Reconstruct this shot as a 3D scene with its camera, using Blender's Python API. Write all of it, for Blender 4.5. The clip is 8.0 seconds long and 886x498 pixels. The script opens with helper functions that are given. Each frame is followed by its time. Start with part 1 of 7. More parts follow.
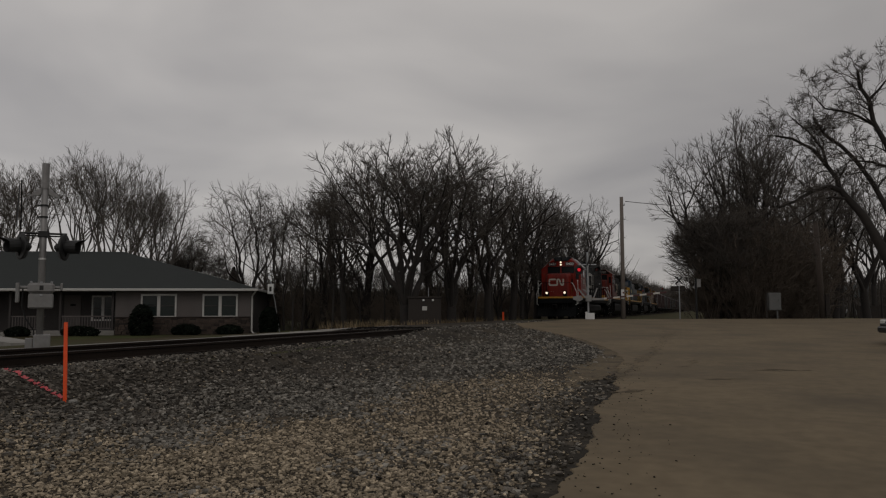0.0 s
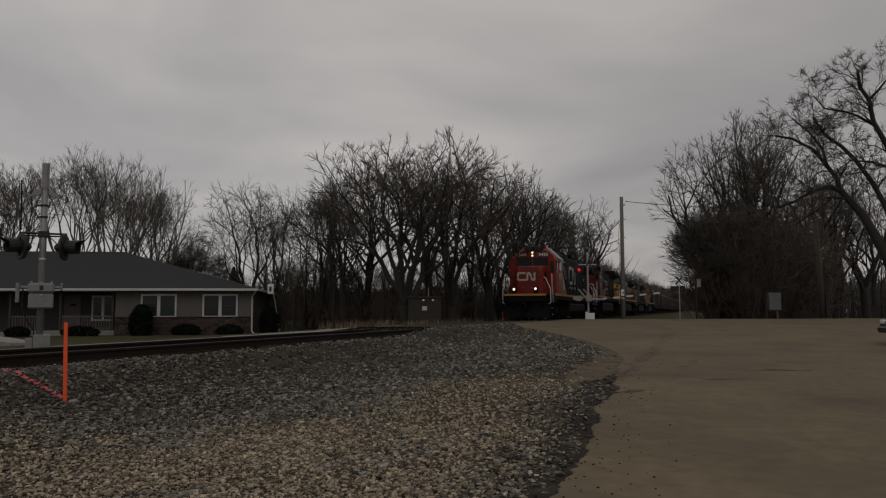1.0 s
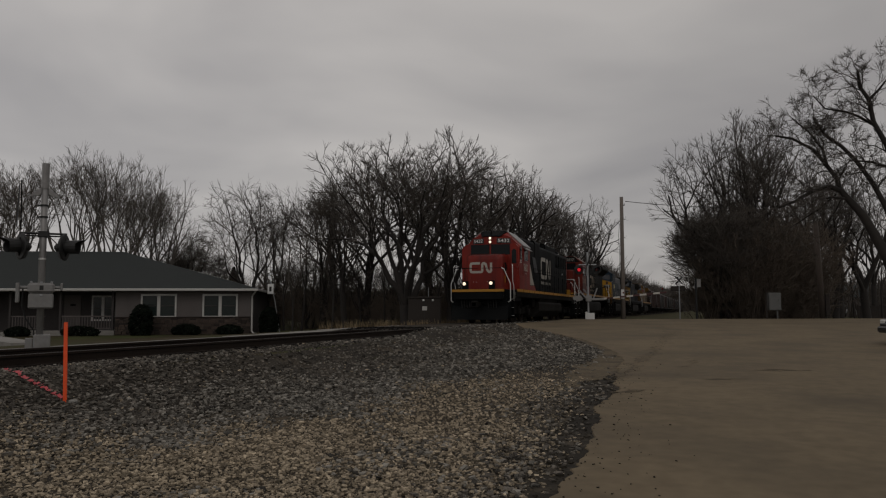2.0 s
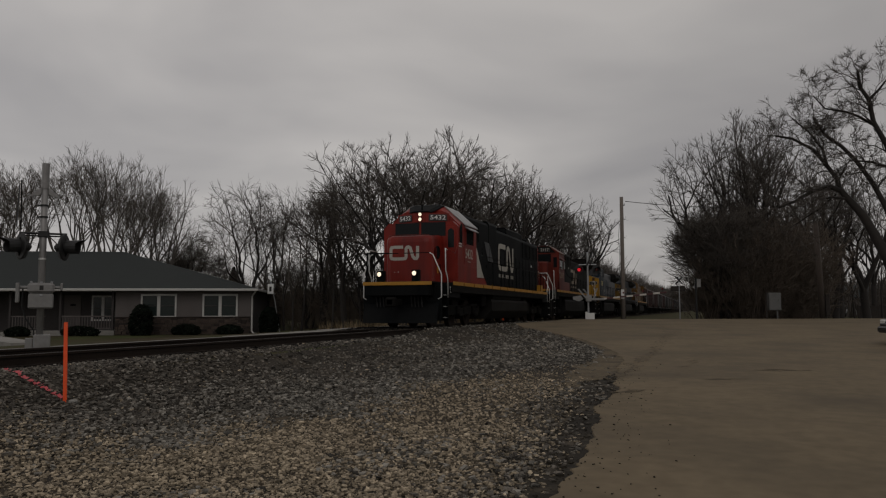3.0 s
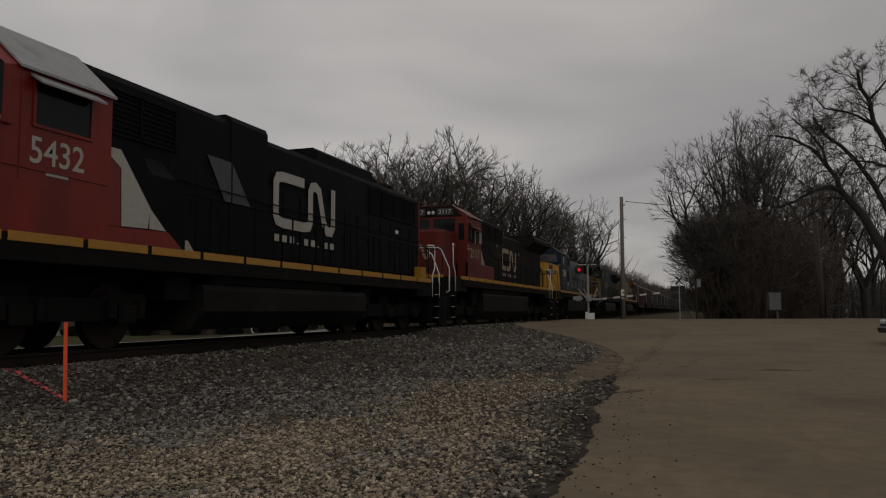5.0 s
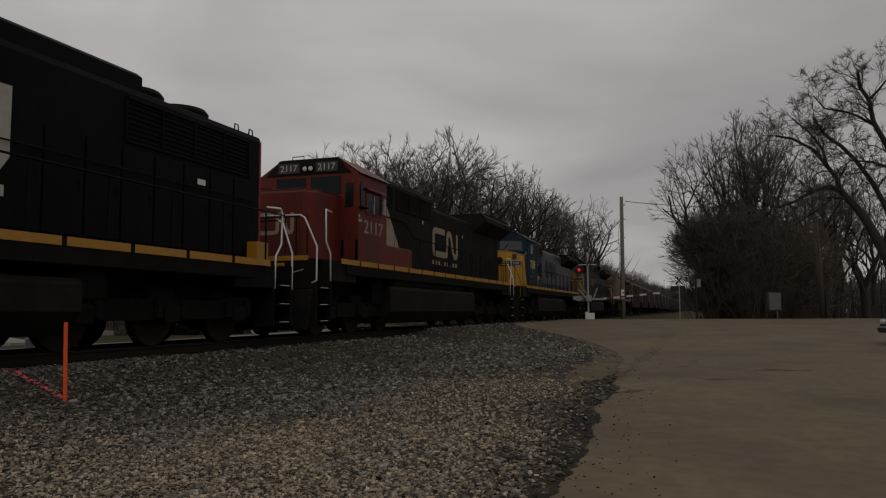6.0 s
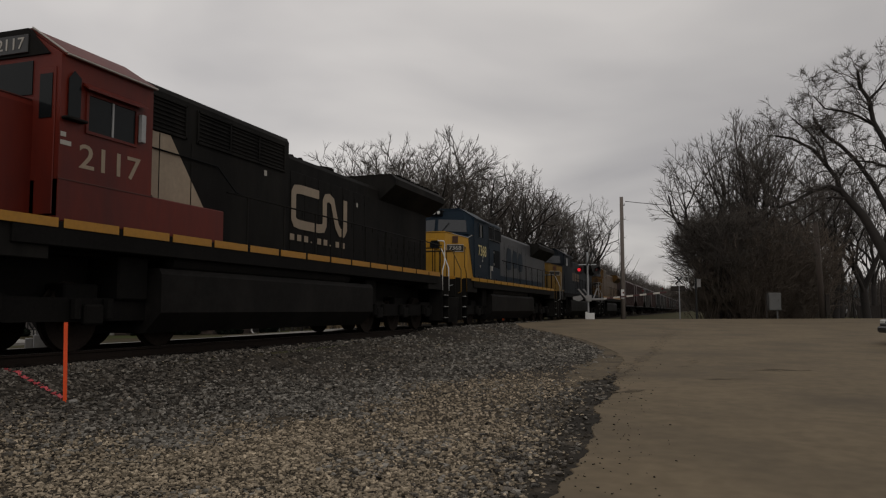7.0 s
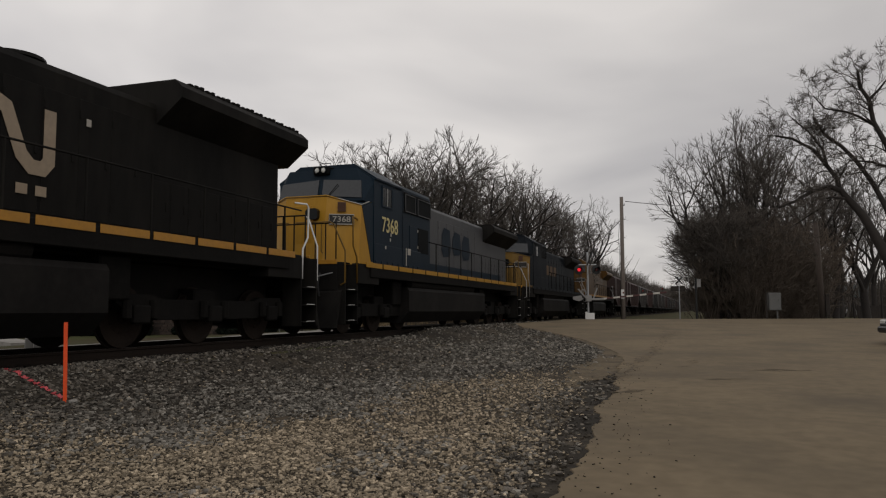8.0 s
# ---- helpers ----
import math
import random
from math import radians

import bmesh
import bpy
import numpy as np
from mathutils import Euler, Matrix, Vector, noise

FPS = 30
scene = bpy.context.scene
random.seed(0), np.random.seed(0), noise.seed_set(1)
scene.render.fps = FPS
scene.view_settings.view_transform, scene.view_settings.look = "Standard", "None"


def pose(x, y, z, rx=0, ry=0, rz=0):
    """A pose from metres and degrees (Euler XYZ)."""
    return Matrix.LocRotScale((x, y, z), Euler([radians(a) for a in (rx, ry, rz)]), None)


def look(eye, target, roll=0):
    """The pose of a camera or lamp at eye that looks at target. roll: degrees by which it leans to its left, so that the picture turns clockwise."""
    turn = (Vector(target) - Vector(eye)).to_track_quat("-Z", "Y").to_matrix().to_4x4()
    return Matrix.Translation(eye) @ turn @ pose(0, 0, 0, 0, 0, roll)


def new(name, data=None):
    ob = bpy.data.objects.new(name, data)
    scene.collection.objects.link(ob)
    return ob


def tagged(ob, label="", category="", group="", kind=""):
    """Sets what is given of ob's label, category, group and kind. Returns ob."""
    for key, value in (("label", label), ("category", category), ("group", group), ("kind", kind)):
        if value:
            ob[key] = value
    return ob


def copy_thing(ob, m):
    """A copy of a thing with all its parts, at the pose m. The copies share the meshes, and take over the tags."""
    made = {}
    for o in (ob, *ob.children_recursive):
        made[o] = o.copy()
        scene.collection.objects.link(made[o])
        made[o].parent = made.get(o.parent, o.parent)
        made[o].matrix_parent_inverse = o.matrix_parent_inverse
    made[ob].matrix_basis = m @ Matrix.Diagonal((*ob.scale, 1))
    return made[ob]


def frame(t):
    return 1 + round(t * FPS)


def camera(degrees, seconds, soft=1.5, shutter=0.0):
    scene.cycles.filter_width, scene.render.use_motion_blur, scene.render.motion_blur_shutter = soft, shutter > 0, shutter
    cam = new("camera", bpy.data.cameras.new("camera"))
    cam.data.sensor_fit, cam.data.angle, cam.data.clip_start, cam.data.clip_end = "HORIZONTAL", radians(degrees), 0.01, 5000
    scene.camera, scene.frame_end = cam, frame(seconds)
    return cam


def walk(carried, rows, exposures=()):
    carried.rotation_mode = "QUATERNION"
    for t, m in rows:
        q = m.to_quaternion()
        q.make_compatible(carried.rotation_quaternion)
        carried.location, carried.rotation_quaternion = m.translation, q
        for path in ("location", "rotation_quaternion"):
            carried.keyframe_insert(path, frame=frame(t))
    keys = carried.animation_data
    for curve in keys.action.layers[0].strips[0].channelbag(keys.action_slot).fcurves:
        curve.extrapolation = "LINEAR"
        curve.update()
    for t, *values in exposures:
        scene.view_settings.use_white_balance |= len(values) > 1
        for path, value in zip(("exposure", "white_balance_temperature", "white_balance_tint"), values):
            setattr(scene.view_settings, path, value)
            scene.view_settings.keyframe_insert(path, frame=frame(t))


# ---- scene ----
cam = camera(60.1, 8.0, soft=1.2)
EYE = (0.0, 0.0, 0.563)
walk(cam, [(0.0, pose(*EYE, 94.627, 0.162, 18.624)), (8.0, pose(*EYE, 94.627, 0.162, 18.624))],
     exposures=[(0.0, 0.0), (4.5, 0.0), (6.0, 0.0), (6.5, 0.08), (7.0, 0.42), (7.5, 0.62), (8.0, 0.69)])

# ---- sky and sun: a dull, closed cloud cover ----
world = bpy.data.worlds.new("overcast")
scene.world = world
world.use_nodes = True
wn, wl = world.node_tree.nodes, world.node_tree.links
wn.clear()
w_out, w_bg = wn.new("ShaderNodeOutputWorld"), wn.new("ShaderNodeBackground")
w_sky = wn.new("ShaderNodeTexSky")
w_sky.sky_type, w_sky.sun_disc = "NISHITA", False
w_sky.sun_elevation, w_sky.sun_rotation = radians(38), radians(150)
w_co, w_sep = wn.new("ShaderNodeTexCoord"), wn.new("ShaderNodeSeparateXYZ")
w_max, w_div = wn.new("ShaderNodeMath"), wn.new("ShaderNodeVectorMath")
w_n1, w_n2, w_ramp, w_mix, w_mul = (wn.new("ShaderNodeTexNoise"), wn.new("ShaderNodeTexNoise"), wn.new("ShaderNodeValToRGB"),
                                    wn.new("ShaderNodeMix"), wn.new("ShaderNodeMix"))
w_max.operation = "MAXIMUM"
w_max.inputs[1].default_value = 0.0
w_add = wn.new("ShaderNodeMath")
w_add.operation, w_add.inputs[1].default_value = "ADD", 0.22
wl.new(w_co.outputs["Generated"], w_sep.inputs[0])
wl.new(w_sep.outputs["Z"], w_max.inputs[0])
wl.new(w_max.outputs[0], w_add.inputs[0])
w_div.operation = "DIVIDE"
wl.new(w_co.outputs["Generated"], w_div.inputs[0])
wl.new(w_add.outputs[0], w_div.inputs[1])
w_n1.inputs["Scale"].default_value, w_n1.inputs["Detail"].default_value, w_n1.inputs["Roughness"].default_value = 1.15, 4.0, 0.45
w_n1.inputs["Distortion"].default_value = 0.4
wl.new(w_div.outputs[0], w_n1.inputs["Vector"])
w_ramp.color_ramp.elements[0].position, w_ramp.color_ramp.elements[0].color = 0.30, (0.298, 0.285, 0.284, 1)
w_ramp.color_ramp.elements[1].position, w_ramp.color_ramp.elements[1].color = 0.68, (0.466, 0.442, 0.424, 1)
wl.new(w_n1.outputs["Fac"], w_ramp.inputs[0])
w_mix.data_type, w_mix.blend_type = "RGBA", "MIX"
w_mix.inputs[0].default_value = 0.96
w_sc = wn.new("ShaderNodeVectorMath")
w_sc.operation, w_sc.inputs["Scale"].default_value = "SCALE", 0.08
wl.new(w_sky.outputs[0], w_sc.inputs[0])
wl.new(w_sc.outputs[0], w_mix.inputs[6])
wl.new(w_ramp.outputs[0], w_mix.inputs[7])
w_side, w_span, w_lit = wn.new("ShaderNodeVectorMath"), wn.new("ShaderNodeMapRange"), wn.new("ShaderNodeVectorMath")
w_side.operation, w_side.inputs[1].default_value = "DOT_PRODUCT", (-0.9476, -0.3194, 0.0)
w_span.inputs[1].default_value, w_span.inputs[2].default_value, w_span.inputs[3].default_value, w_span.inputs[4].default_value = -0.5, 0.5, 0.84, 1.08
w_lit.operation = "SCALE"
wl.new(w_co.outputs["Generated"], w_side.inputs[0])
wl.new(w_side.outputs["Value"], w_span.inputs[0])
wl.new(w_mix.outputs[2], w_lit.inputs[0])
wl.new(w_span.outputs[0], w_lit.inputs["Scale"])
wl.new(w_lit.outputs[0], w_bg.inputs["Color"])
w_bg.inputs["Strength"].default_value = 1.04
wl.new(w_bg.outputs[0], w_out.inputs[0])

sun = new("sun", bpy.data.lights.new("sun", "SUN"))
sun.data.energy, sun.data.angle, sun.data.color = 0.35, radians(40), (1.0, 0.96, 0.9)
sun.matrix_world = look((20, -30, 40), (0, 10, 0))


# ---- materials ----
def material(name, colour, rough=0.7, metal=0.0, vary=0.25, scale=6.0, bump=0.0, bump_scale=60.0, tint=None, stain=None, stain_at=(0.55, 0.72),
             stain_scale=0.8, each=0.0, island=False, stretch=(1, 1, 1), spec=0.5, coat=0.0):
    """Base colour with grain and large patches; stain: a second colour in patches; each: how far single pieces differ."""
    m = bpy.data.materials.new(name)
    m.use_nodes = True
    n, l = m.node_tree.nodes, m.node_tree.links
    b = n["Principled BSDF"]
    b.inputs["Roughness"].default_value, b.inputs["Metallic"].default_value = rough, metal
    b.inputs["Specular IOR Level"].default_value = spec
    b.inputs["Coat Weight"].default_value = coat
    co, mp = n.new("ShaderNodeTexCoord"), n.new("ShaderNodeMapping")
    mp.inputs["Scale"].default_value = stretch
    l.new(co.outputs["Object"], mp.inputs[0])
    fine, big = n.new("ShaderNodeTexNoise"), n.new("ShaderNodeTexNoise")
    fine.inputs["Scale"].default_value, fine.inputs["Detail"].default_value = scale * 6, 6
    big.inputs["Scale"].default_value, big.inputs["Detail"].default_value = scale * 0.35, 4
    l.new(mp.outputs[0], fine.inputs["Vector"])
    l.new(mp.outputs[0], big.inputs["Vector"])
    both = n.new("ShaderNodeMath")
    both.operation = "ADD"
    l.new(fine.outputs["Fac"], both.inputs[0])
    l.new(big.outputs["Fac"], both.inputs[1])
    spread = n.new("ShaderNodeMapRange")
    spread.inputs[1].default_value, spread.inputs[2].default_value = 0.7, 1.3
    l.new(both.outputs[0], spread.inputs[0])
    mix = n.new("ShaderNodeMix")
    mix.data_type = "RGBA"
    low = tint or tuple(c * (1 - vary) for c in colour)
    high = colour if tint else tuple(min(1, c * (1 + vary)) for c in colour)
    mix.inputs[6].default_value, mix.inputs[7].default_value = (*low, 1), (*high, 1)
    l.new(spread.outputs[0], mix.inputs[0])
    col = mix.outputs[2]
    if stain:
        sn, sr, sm = n.new("ShaderNodeTexNoise"), n.new("ShaderNodeMapRange"), n.new("ShaderNodeMix")
        sn.inputs["Scale"].default_value, sn.inputs["Detail"].default_value = stain_scale, 7
        sn.inputs["Roughness"].default_value = 0.62
        l.new(mp.outputs[0], sn.inputs["Vector"])
        sr.inputs[1].default_value, sr.inputs[2].default_value = stain_at
        l.new(sn.outputs["Fac"], sr.inputs[0])
        sm.data_type = "RGBA"
        sm.inputs[7].default_value = (*stain, 1)
        l.new(sr.outputs[0], sm.inputs[0])
        l.new(col, sm.inputs[6])
        col = sm.outputs[2]
    if each:
        src = n.new("ShaderNodeNewGeometry") if island else n.new("ShaderNodeObjectInfo")
        rnd = src.outputs["Random Per Island"] if island else src.outputs["Random"]
        er, em = n.new("ShaderNodeMapRange"), n.new("ShaderNodeVectorMath")
        er.inputs[3].default_value, er.inputs[4].default_value = 1 - each, 1 + each
        l.new(rnd, er.inputs[0])
        em.operation = "SCALE"
        l.new(col, em.inputs[0])
        l.new(er.outputs[0], em.inputs["Scale"])
        col = em.outputs[0]
    l.new(col, b.inputs["Base Color"])
    rr = n.new("ShaderNodeMapRange")
    rr.inputs[3].default_value, rr.inputs[4].default_value = max(0.02, rough - 0.12), min(1, rough + 0.12)
    l.new(big.outputs["Fac"], rr.inputs[0])
    l.new(rr.outputs[0], b.inputs["Roughness"])
    if bump:
        bn, bb = n.new("ShaderNodeTexNoise"), n.new("ShaderNodeBump")
        bn.inputs["Scale"].default_value, bn.inputs["Detail"].default_value = bump_scale, 5
        l.new(mp.outputs[0], bn.inputs["Vector"])
        bb.inputs["Strength"].default_value, bb.inputs["Distance"].default_value = min(1, bump * 8), bump
        l.new(bn.outputs["Fac"], bb.inputs["Height"])
        l.new(bb.outputs[0], b.inputs["Normal"])
    return m


def glow(name, colour, strength):
    m = bpy.data.materials.new(name)
    m.use_nodes = True
    b = m.node_tree.nodes["Principled BSDF"]
    b.inputs["Base Color"].default_value = (*colour, 1)
    b.inputs["Emission Color"].default_value, b.inputs["Emission Strength"].default_value = (*colour, 1), strength
    return m


RED = material("red_paint", (0.188, 0.0115, 0.0048), 0.38, vary=0.12, scale=1.2, stain=(0.070, 0.0090, 0.0075), stain_at=(0.45, 0.75), stain_scale=0.7, stretch=(1, 1, 0.35), spec=0.25)
STAINED_RED = material("stained_red_edge", (0.060, 0.016, 0.012), 0.5, vary=0.15, scale=1.2, spec=0.3)
RED_OLD = material("faded_red_paint", (0.105, 0.0110, 0.0045), 0.5, vary=0.15, scale=1.2, stain=(0.045, 0.0090, 0.0080), stain_at=(0.45, 0.8), stain_scale=0.8, stretch=(1, 1, 0.3), spec=0.25)
BLACK = material("black_paint", (0.0048, 0.0056, 0.0062), 0.6, vary=0.25, scale=1.0, stain=(0.0105, 0.0105, 0.0102), stain_at=(0.45, 0.85), stain_scale=0.9, stretch=(1, 1, 0.3), spec=0.05)
BLACK_OLD = material("faded_black_paint", (0.0092, 0.0088, 0.0083), 0.66, vary=0.25, scale=1.0, stain=(0.0240, 0.0220, 0.0190), stain_at=(0.42, 0.85), stain_scale=0.9, stretch=(1, 1, 0.3), spec=0.05)
CHASSIS = material("grimy_underframe", (0.0082, 0.0077, 0.0072), 0.75, vary=0.3, scale=3, bump=0.002, stain=(0.0130, 0.0115, 0.0100), stain_at=(0.5, 0.8), stain_scale=1.6, spec=0.06)
STRIPE = material("yellow_stripe", (0.350, 0.162, 0.0060), 0.5, vary=0.12, scale=3, stain=(0.22, 0.105, 0.010), stain_at=(0.5, 0.8), stain_scale=1.8)
CREAM = material("dirty_white_paint", (0.350, 0.330, 0.290), 0.5, vary=0.1, scale=2, stain=(0.2480, 0.2232, 0.1860), stain_at=(0.5, 0.85), stain_scale=1.4)
TAN = material("stained_cream_paint", (0.270, 0.210, 0.145), 0.55, vary=0.14, scale=2, stain=(0.2046, 0.1550, 0.1054), stain_at=(0.45, 0.8), stain_scale=1.4)
WHITE = material("white_paint", (0.6000, 0.6000, 0.5850), 0.5, vary=0.05, scale=3)
SILVER = material("weathered_grey_metal", (0.2852, 0.2852, 0.2852), 0.5, 0.2, vary=0.12, scale=3, stain=(0.1550, 0.1488, 0.1426), stain_at=(0.5, 0.8), stain_scale=2)
GALV = material("galvanised_steel", (0.3150, 0.3225, 0.3300), 0.45, 0.5, vary=0.12, scale=5)
BLUE = material("dark_blue_paint", (0.0072, 0.0155, 0.0250), 0.50, vary=0.15, scale=1.2, stain=(0.0105, 0.0165, 0.0250), stain_at=(0.5, 0.8), stain_scale=0.9, stretch=(1, 1, 0.3), spec=0.10)
YELLOW = material("yellow_paint", (0.340, 0.175, 0.0100), 0.42, vary=0.1, scale=1.5, stain=(0.2604, 0.1550, 0.0186), stain_at=(0.55, 0.85), stain_scale=0.9, stretch=(1, 1, 0.3), spec=0.25)
GREY = material("grey_paint", (0.056, 0.057, 0.060), 0.5, vary=0.12, scale=1.5, stain=(0.030, 0.034, 0.040), stain_at=(0.5, 0.8), stain_scale=1, stretch=(1, 1, 0.3), spec=0.25)
OCHRE = material("armour_yellow_paint", (0.085, 0.042, 0.008), 0.5, vary=0.12, scale=1.5, stain=(0.055, 0.030, 0.010), stain_at=(0.45, 0.75), stain_scale=1, spec=0.15)
BROWN_MARK = material("dark_brown_mark", (0.060, 0.022, 0.008), 0.5, vary=0.2, scale=6)
# Darker yellow: shade on the fourth unit's nose is put into the colour.
YELLOW_DIM = material("dimmed_yellow_paint", (0.130, 0.072, 0.010), 0.5, vary=0.15, scale=1.5, stain=(0.09, 0.055, 0.012), stain_at=(0.45, 0.8), stain_scale=0.9, stretch=(1, 1, 0.3), spec=0.2)
NAVY = material("grimy_navy_paint", (0.0048, 0.0070, 0.0100), 0.6, vary=0.2, scale=1.2, stain=(0.012, 0.014, 0.016), stain_at=(0.5, 0.8), stain_scale=0.9, spec=0.1)
GLASS = material("dark_glass", (0.009, 0.011, 0.012), 0.08, vary=0.1, scale=2, spec=0.12)
# Base colour and gloss raised for the sky's reflection in leaning windscreens.
SKYGLASS = material("sky_reflecting_windscreen_glass", (0.020, 0.023, 0.026), 0.12, vary=0.2, scale=2, spec=0.6)
RUBBER = material("black_rubber", (0.009, 0.009, 0.009), 0.8, vary=0.2)
STEEL = material("worn_rail_steel", (0.07, 0.062, 0.056), 0.55, 0.6, vary=0.15, scale=4)
RUST = material("rusty_steel", (0.0200, 0.0145, 0.0115), 0.8, 0.2, vary=0.3, scale=5, bump=0.002, spec=0.15)
LAMP = glow("lit_headlamp", (1.0, 0.80, 0.60), 1.1)
LENS = material("unlit_lamp_lens", (0.55, 0.55, 0.52), 0.15, vary=0.1, scale=8)
REDLAMP = glow("lit_red_lamp", (1.0, 0.03, 0.05), 0.4)
LEMON = material("pale_yellow_paint", (0.50, 0.42, 0.19), 0.5, vary=0.1, scale=2)


# ---- mesh tools ----
class Geo:
    """Collects vertices and faces of one mesh."""

    def __init__(self):
        self.v, self.f = [], []

    def add(self, verts, faces):
        k = len(self.v)
        self.v.extend(tuple(p) for p in verts)
        self.f.extend(tuple(i + k for i in q) for q in faces)
        return self

    def box(self, x0, x1, y0, y1, z0, z1, c=0.012):
        """A box with chamfered edges."""
        c = min(c, (x1 - x0) * 0.45, (y1 - y0) * 0.45, (z1 - z0) * 0.45)
        v, idx = [], {}
        xs, ys, zs = (x0, x1), (y0, y1), (z0, z1)
        for i in (0, 1):
            for j in (0, 1):
                for k in (0, 1):
                    sx, sy, sz = c * (1 - 2 * i), c * (1 - 2 * j), c * (1 - 2 * k)
                    for a, p in enumerate(((xs[i], ys[j] + sy, zs[k] + sz), (xs[i] + sx, ys[j], zs[k] + sz), (xs[i] + sx, ys[j] + sy, zs[k]))):
                        idx[i, j, k, a] = len(v)
                        v.append(p)
        f = []
        for s in (0, 1):
            f.append([idx[s, j, k, 0] for j, k in ((0, 0), (1, 0), (1, 1), (0, 1))][::1 if s else -1])
            f.append([idx[i, s, k, 1] for i, k in ((0, 0), (1, 0), (1, 1), (0, 1))][::-1 if s else 1])
            f.append([idx[i, j, s, 2] for i, j in ((0, 0), (1, 0), (1, 1), (0, 1))][::1 if s else -1])
        for p in (0, 1):
            for r in (0, 1):
                f.append([idx[p, r, 0, 0], idx[p, r, 0, 1], idx[p, r, 1, 1], idx[p, r, 1, 0]][::1 if p == r else -1])
                f.append([idx[p, 0, r, 0], idx[p, 0, r, 2], idx[p, 1, r, 2], idx[p, 1, r, 0]][::-1 if p == r else 1])
                f.append([idx[0, p, r, 1], idx[0, p, r, 2], idx[1, p, r, 2], idx[1, p, r, 1]][::1 if p == r else -1])
        for i in (0, 1):
            for j in (0, 1):
                for k in (0, 1):
                    f.append([idx[i, j, k, a] for a in (0, 1, 2)][::1 if (i + j + k) % 2 else -1])
        return self.add(v, f)

    def prism(self, poly, axis, a, b, taper=None):
        """A polygon pushed along an axis from a to b. axis y: (x, z) points; x: (y, z); z: (x, y). taper: another polygon for the end b."""
        end = taper or poly
        put = {"y": lambda p, t: (p[0], t, p[1]), "x": lambda p, t: (t, p[0], p[1]), "z": lambda p, t: (p[0], p[1], t)}[axis]
        n = len(poly)
        v = [put(p, a) for p in poly] + [put(p, b) for p in end]
        f = [tuple(range(n)), tuple(range(2 * n - 1, n - 1, -1))] + [(i + n, (i + 1) % n + n, (i + 1) % n, i)[::1] for i in range(n)]
        return self.add(v, f)

    def tube(self, path, r, n=6, caps=True):
        """A round bar along points; r: one radius or one for each point."""
        pts = [Vector(p) for p in path]
        rs = r if isinstance(r, (list, tuple)) else [r] * len(pts)
        v, f = [], []
        for i, p in enumerate(pts):
            d = (pts[min(i + 1, len(pts) - 1)] - pts[max(i - 1, 0)]).normalized()
            s = d.orthogonal().normalized() if i == 0 else (s - d * s.dot(d)).normalized()
            t = d.cross(s)
            for k in range(n):
                a = 2 * math.pi * k / n
                v.append(p + (s * math.cos(a) + t * math.sin(a)) * rs[i])
        for i in range(len(pts) - 1):
            for k in range(n):
                a, b = i * n + k, i * n + (k + 1) % n
                f.append((a, b, b + n, a + n))
        if caps:
            f += [tuple(range(n))[::-1], tuple(range((len(pts) - 1) * n, len(pts) * n))]
        return self.add(v, f)

    def turn(self, profile, axis_at=(0, 0, 0), axis="z", n=16):
        """A turned body: (radius, height) points round an axis."""
        v, f = [], []
        for r, hgt in profile:
            for k in range(n):
                a = 2 * math.pi * k / n
                p = {"z": (r * math.cos(a), r * math.sin(a), hgt), "x": (hgt, r * math.cos(a), r * math.sin(a)), "y": (r * math.sin(a), hgt, r * math.cos(a))}[axis]
                v.append((p[0] + axis_at[0], p[1] + axis_at[1], p[2] + axis_at[2]))
        for i in range(len(profile) - 1):
            for k in range(n):
                a, b = i * n + k, i * n + (k + 1) % n
                f.append((a, b, b + n, a + n))
        f += [tuple(range(n))[::-1], tuple(range((len(profile) - 1) * n, len(profile) * n))]
        return self.add(v, f)

    def mesh(self, name):
        me = bpy.data.meshes.new(name)
        me.from_pydata(self.v, [], self.f)
        bm = bmesh.new()
        bm.from_mesh(me)
        bmesh.ops.recalc_face_normals(bm, faces=bm.faces)
        bm.to_mesh(me)
        bm.free()
        return me


def part(name, geo, mat, parent=None, label="", smooth=False):
    """Links one mesh as one object, under a thing or a part; geo: a Geo or a ready mesh."""
    me = geo.mesh(name) if isinstance(geo, Geo) else geo
    if not me.materials:
        me.materials.append(mat)
    ob = new(name, me)
    if smooth:
        me.polygons.foreach_set("use_smooth", [True] * len(me.polygons))
    ob.parent = parent
    if label:
        ob["label"] = label
    return ob


def thing(name, label, category, at=(0, 0, 0), turn=0.0, group="", kind=""):
    e = new(name)
    e.empty_display_size = 0.3
    e.matrix_basis = pose(*at, 0, 0, turn)
    return tagged(e, label, category, group, kind)


def lettering(text, height, mat, parent, m, name="number", thick=0.004, wide=1.0):
    """Raised characters in the built-in font, centred on the pose m."""
    cu = bpy.data.curves.new(name, "FONT")
    cu.body, cu.size, cu.align_x, cu.align_y, cu.extrude, cu.offset = text, height / 0.7, "CENTER", "CENTER", thick, 0.012 * height
    cu.resolution_u = 3
    tmp = bpy.data.objects.new(name, cu)
    me = bpy.data.meshes.new_from_object(tmp)
    bpy.data.objects.remove(tmp)
    me.transform(m @ Matrix.Diagonal((wide, 1, 1, 1)))
    me.materials.clear()
    return part(name, me, mat, parent)


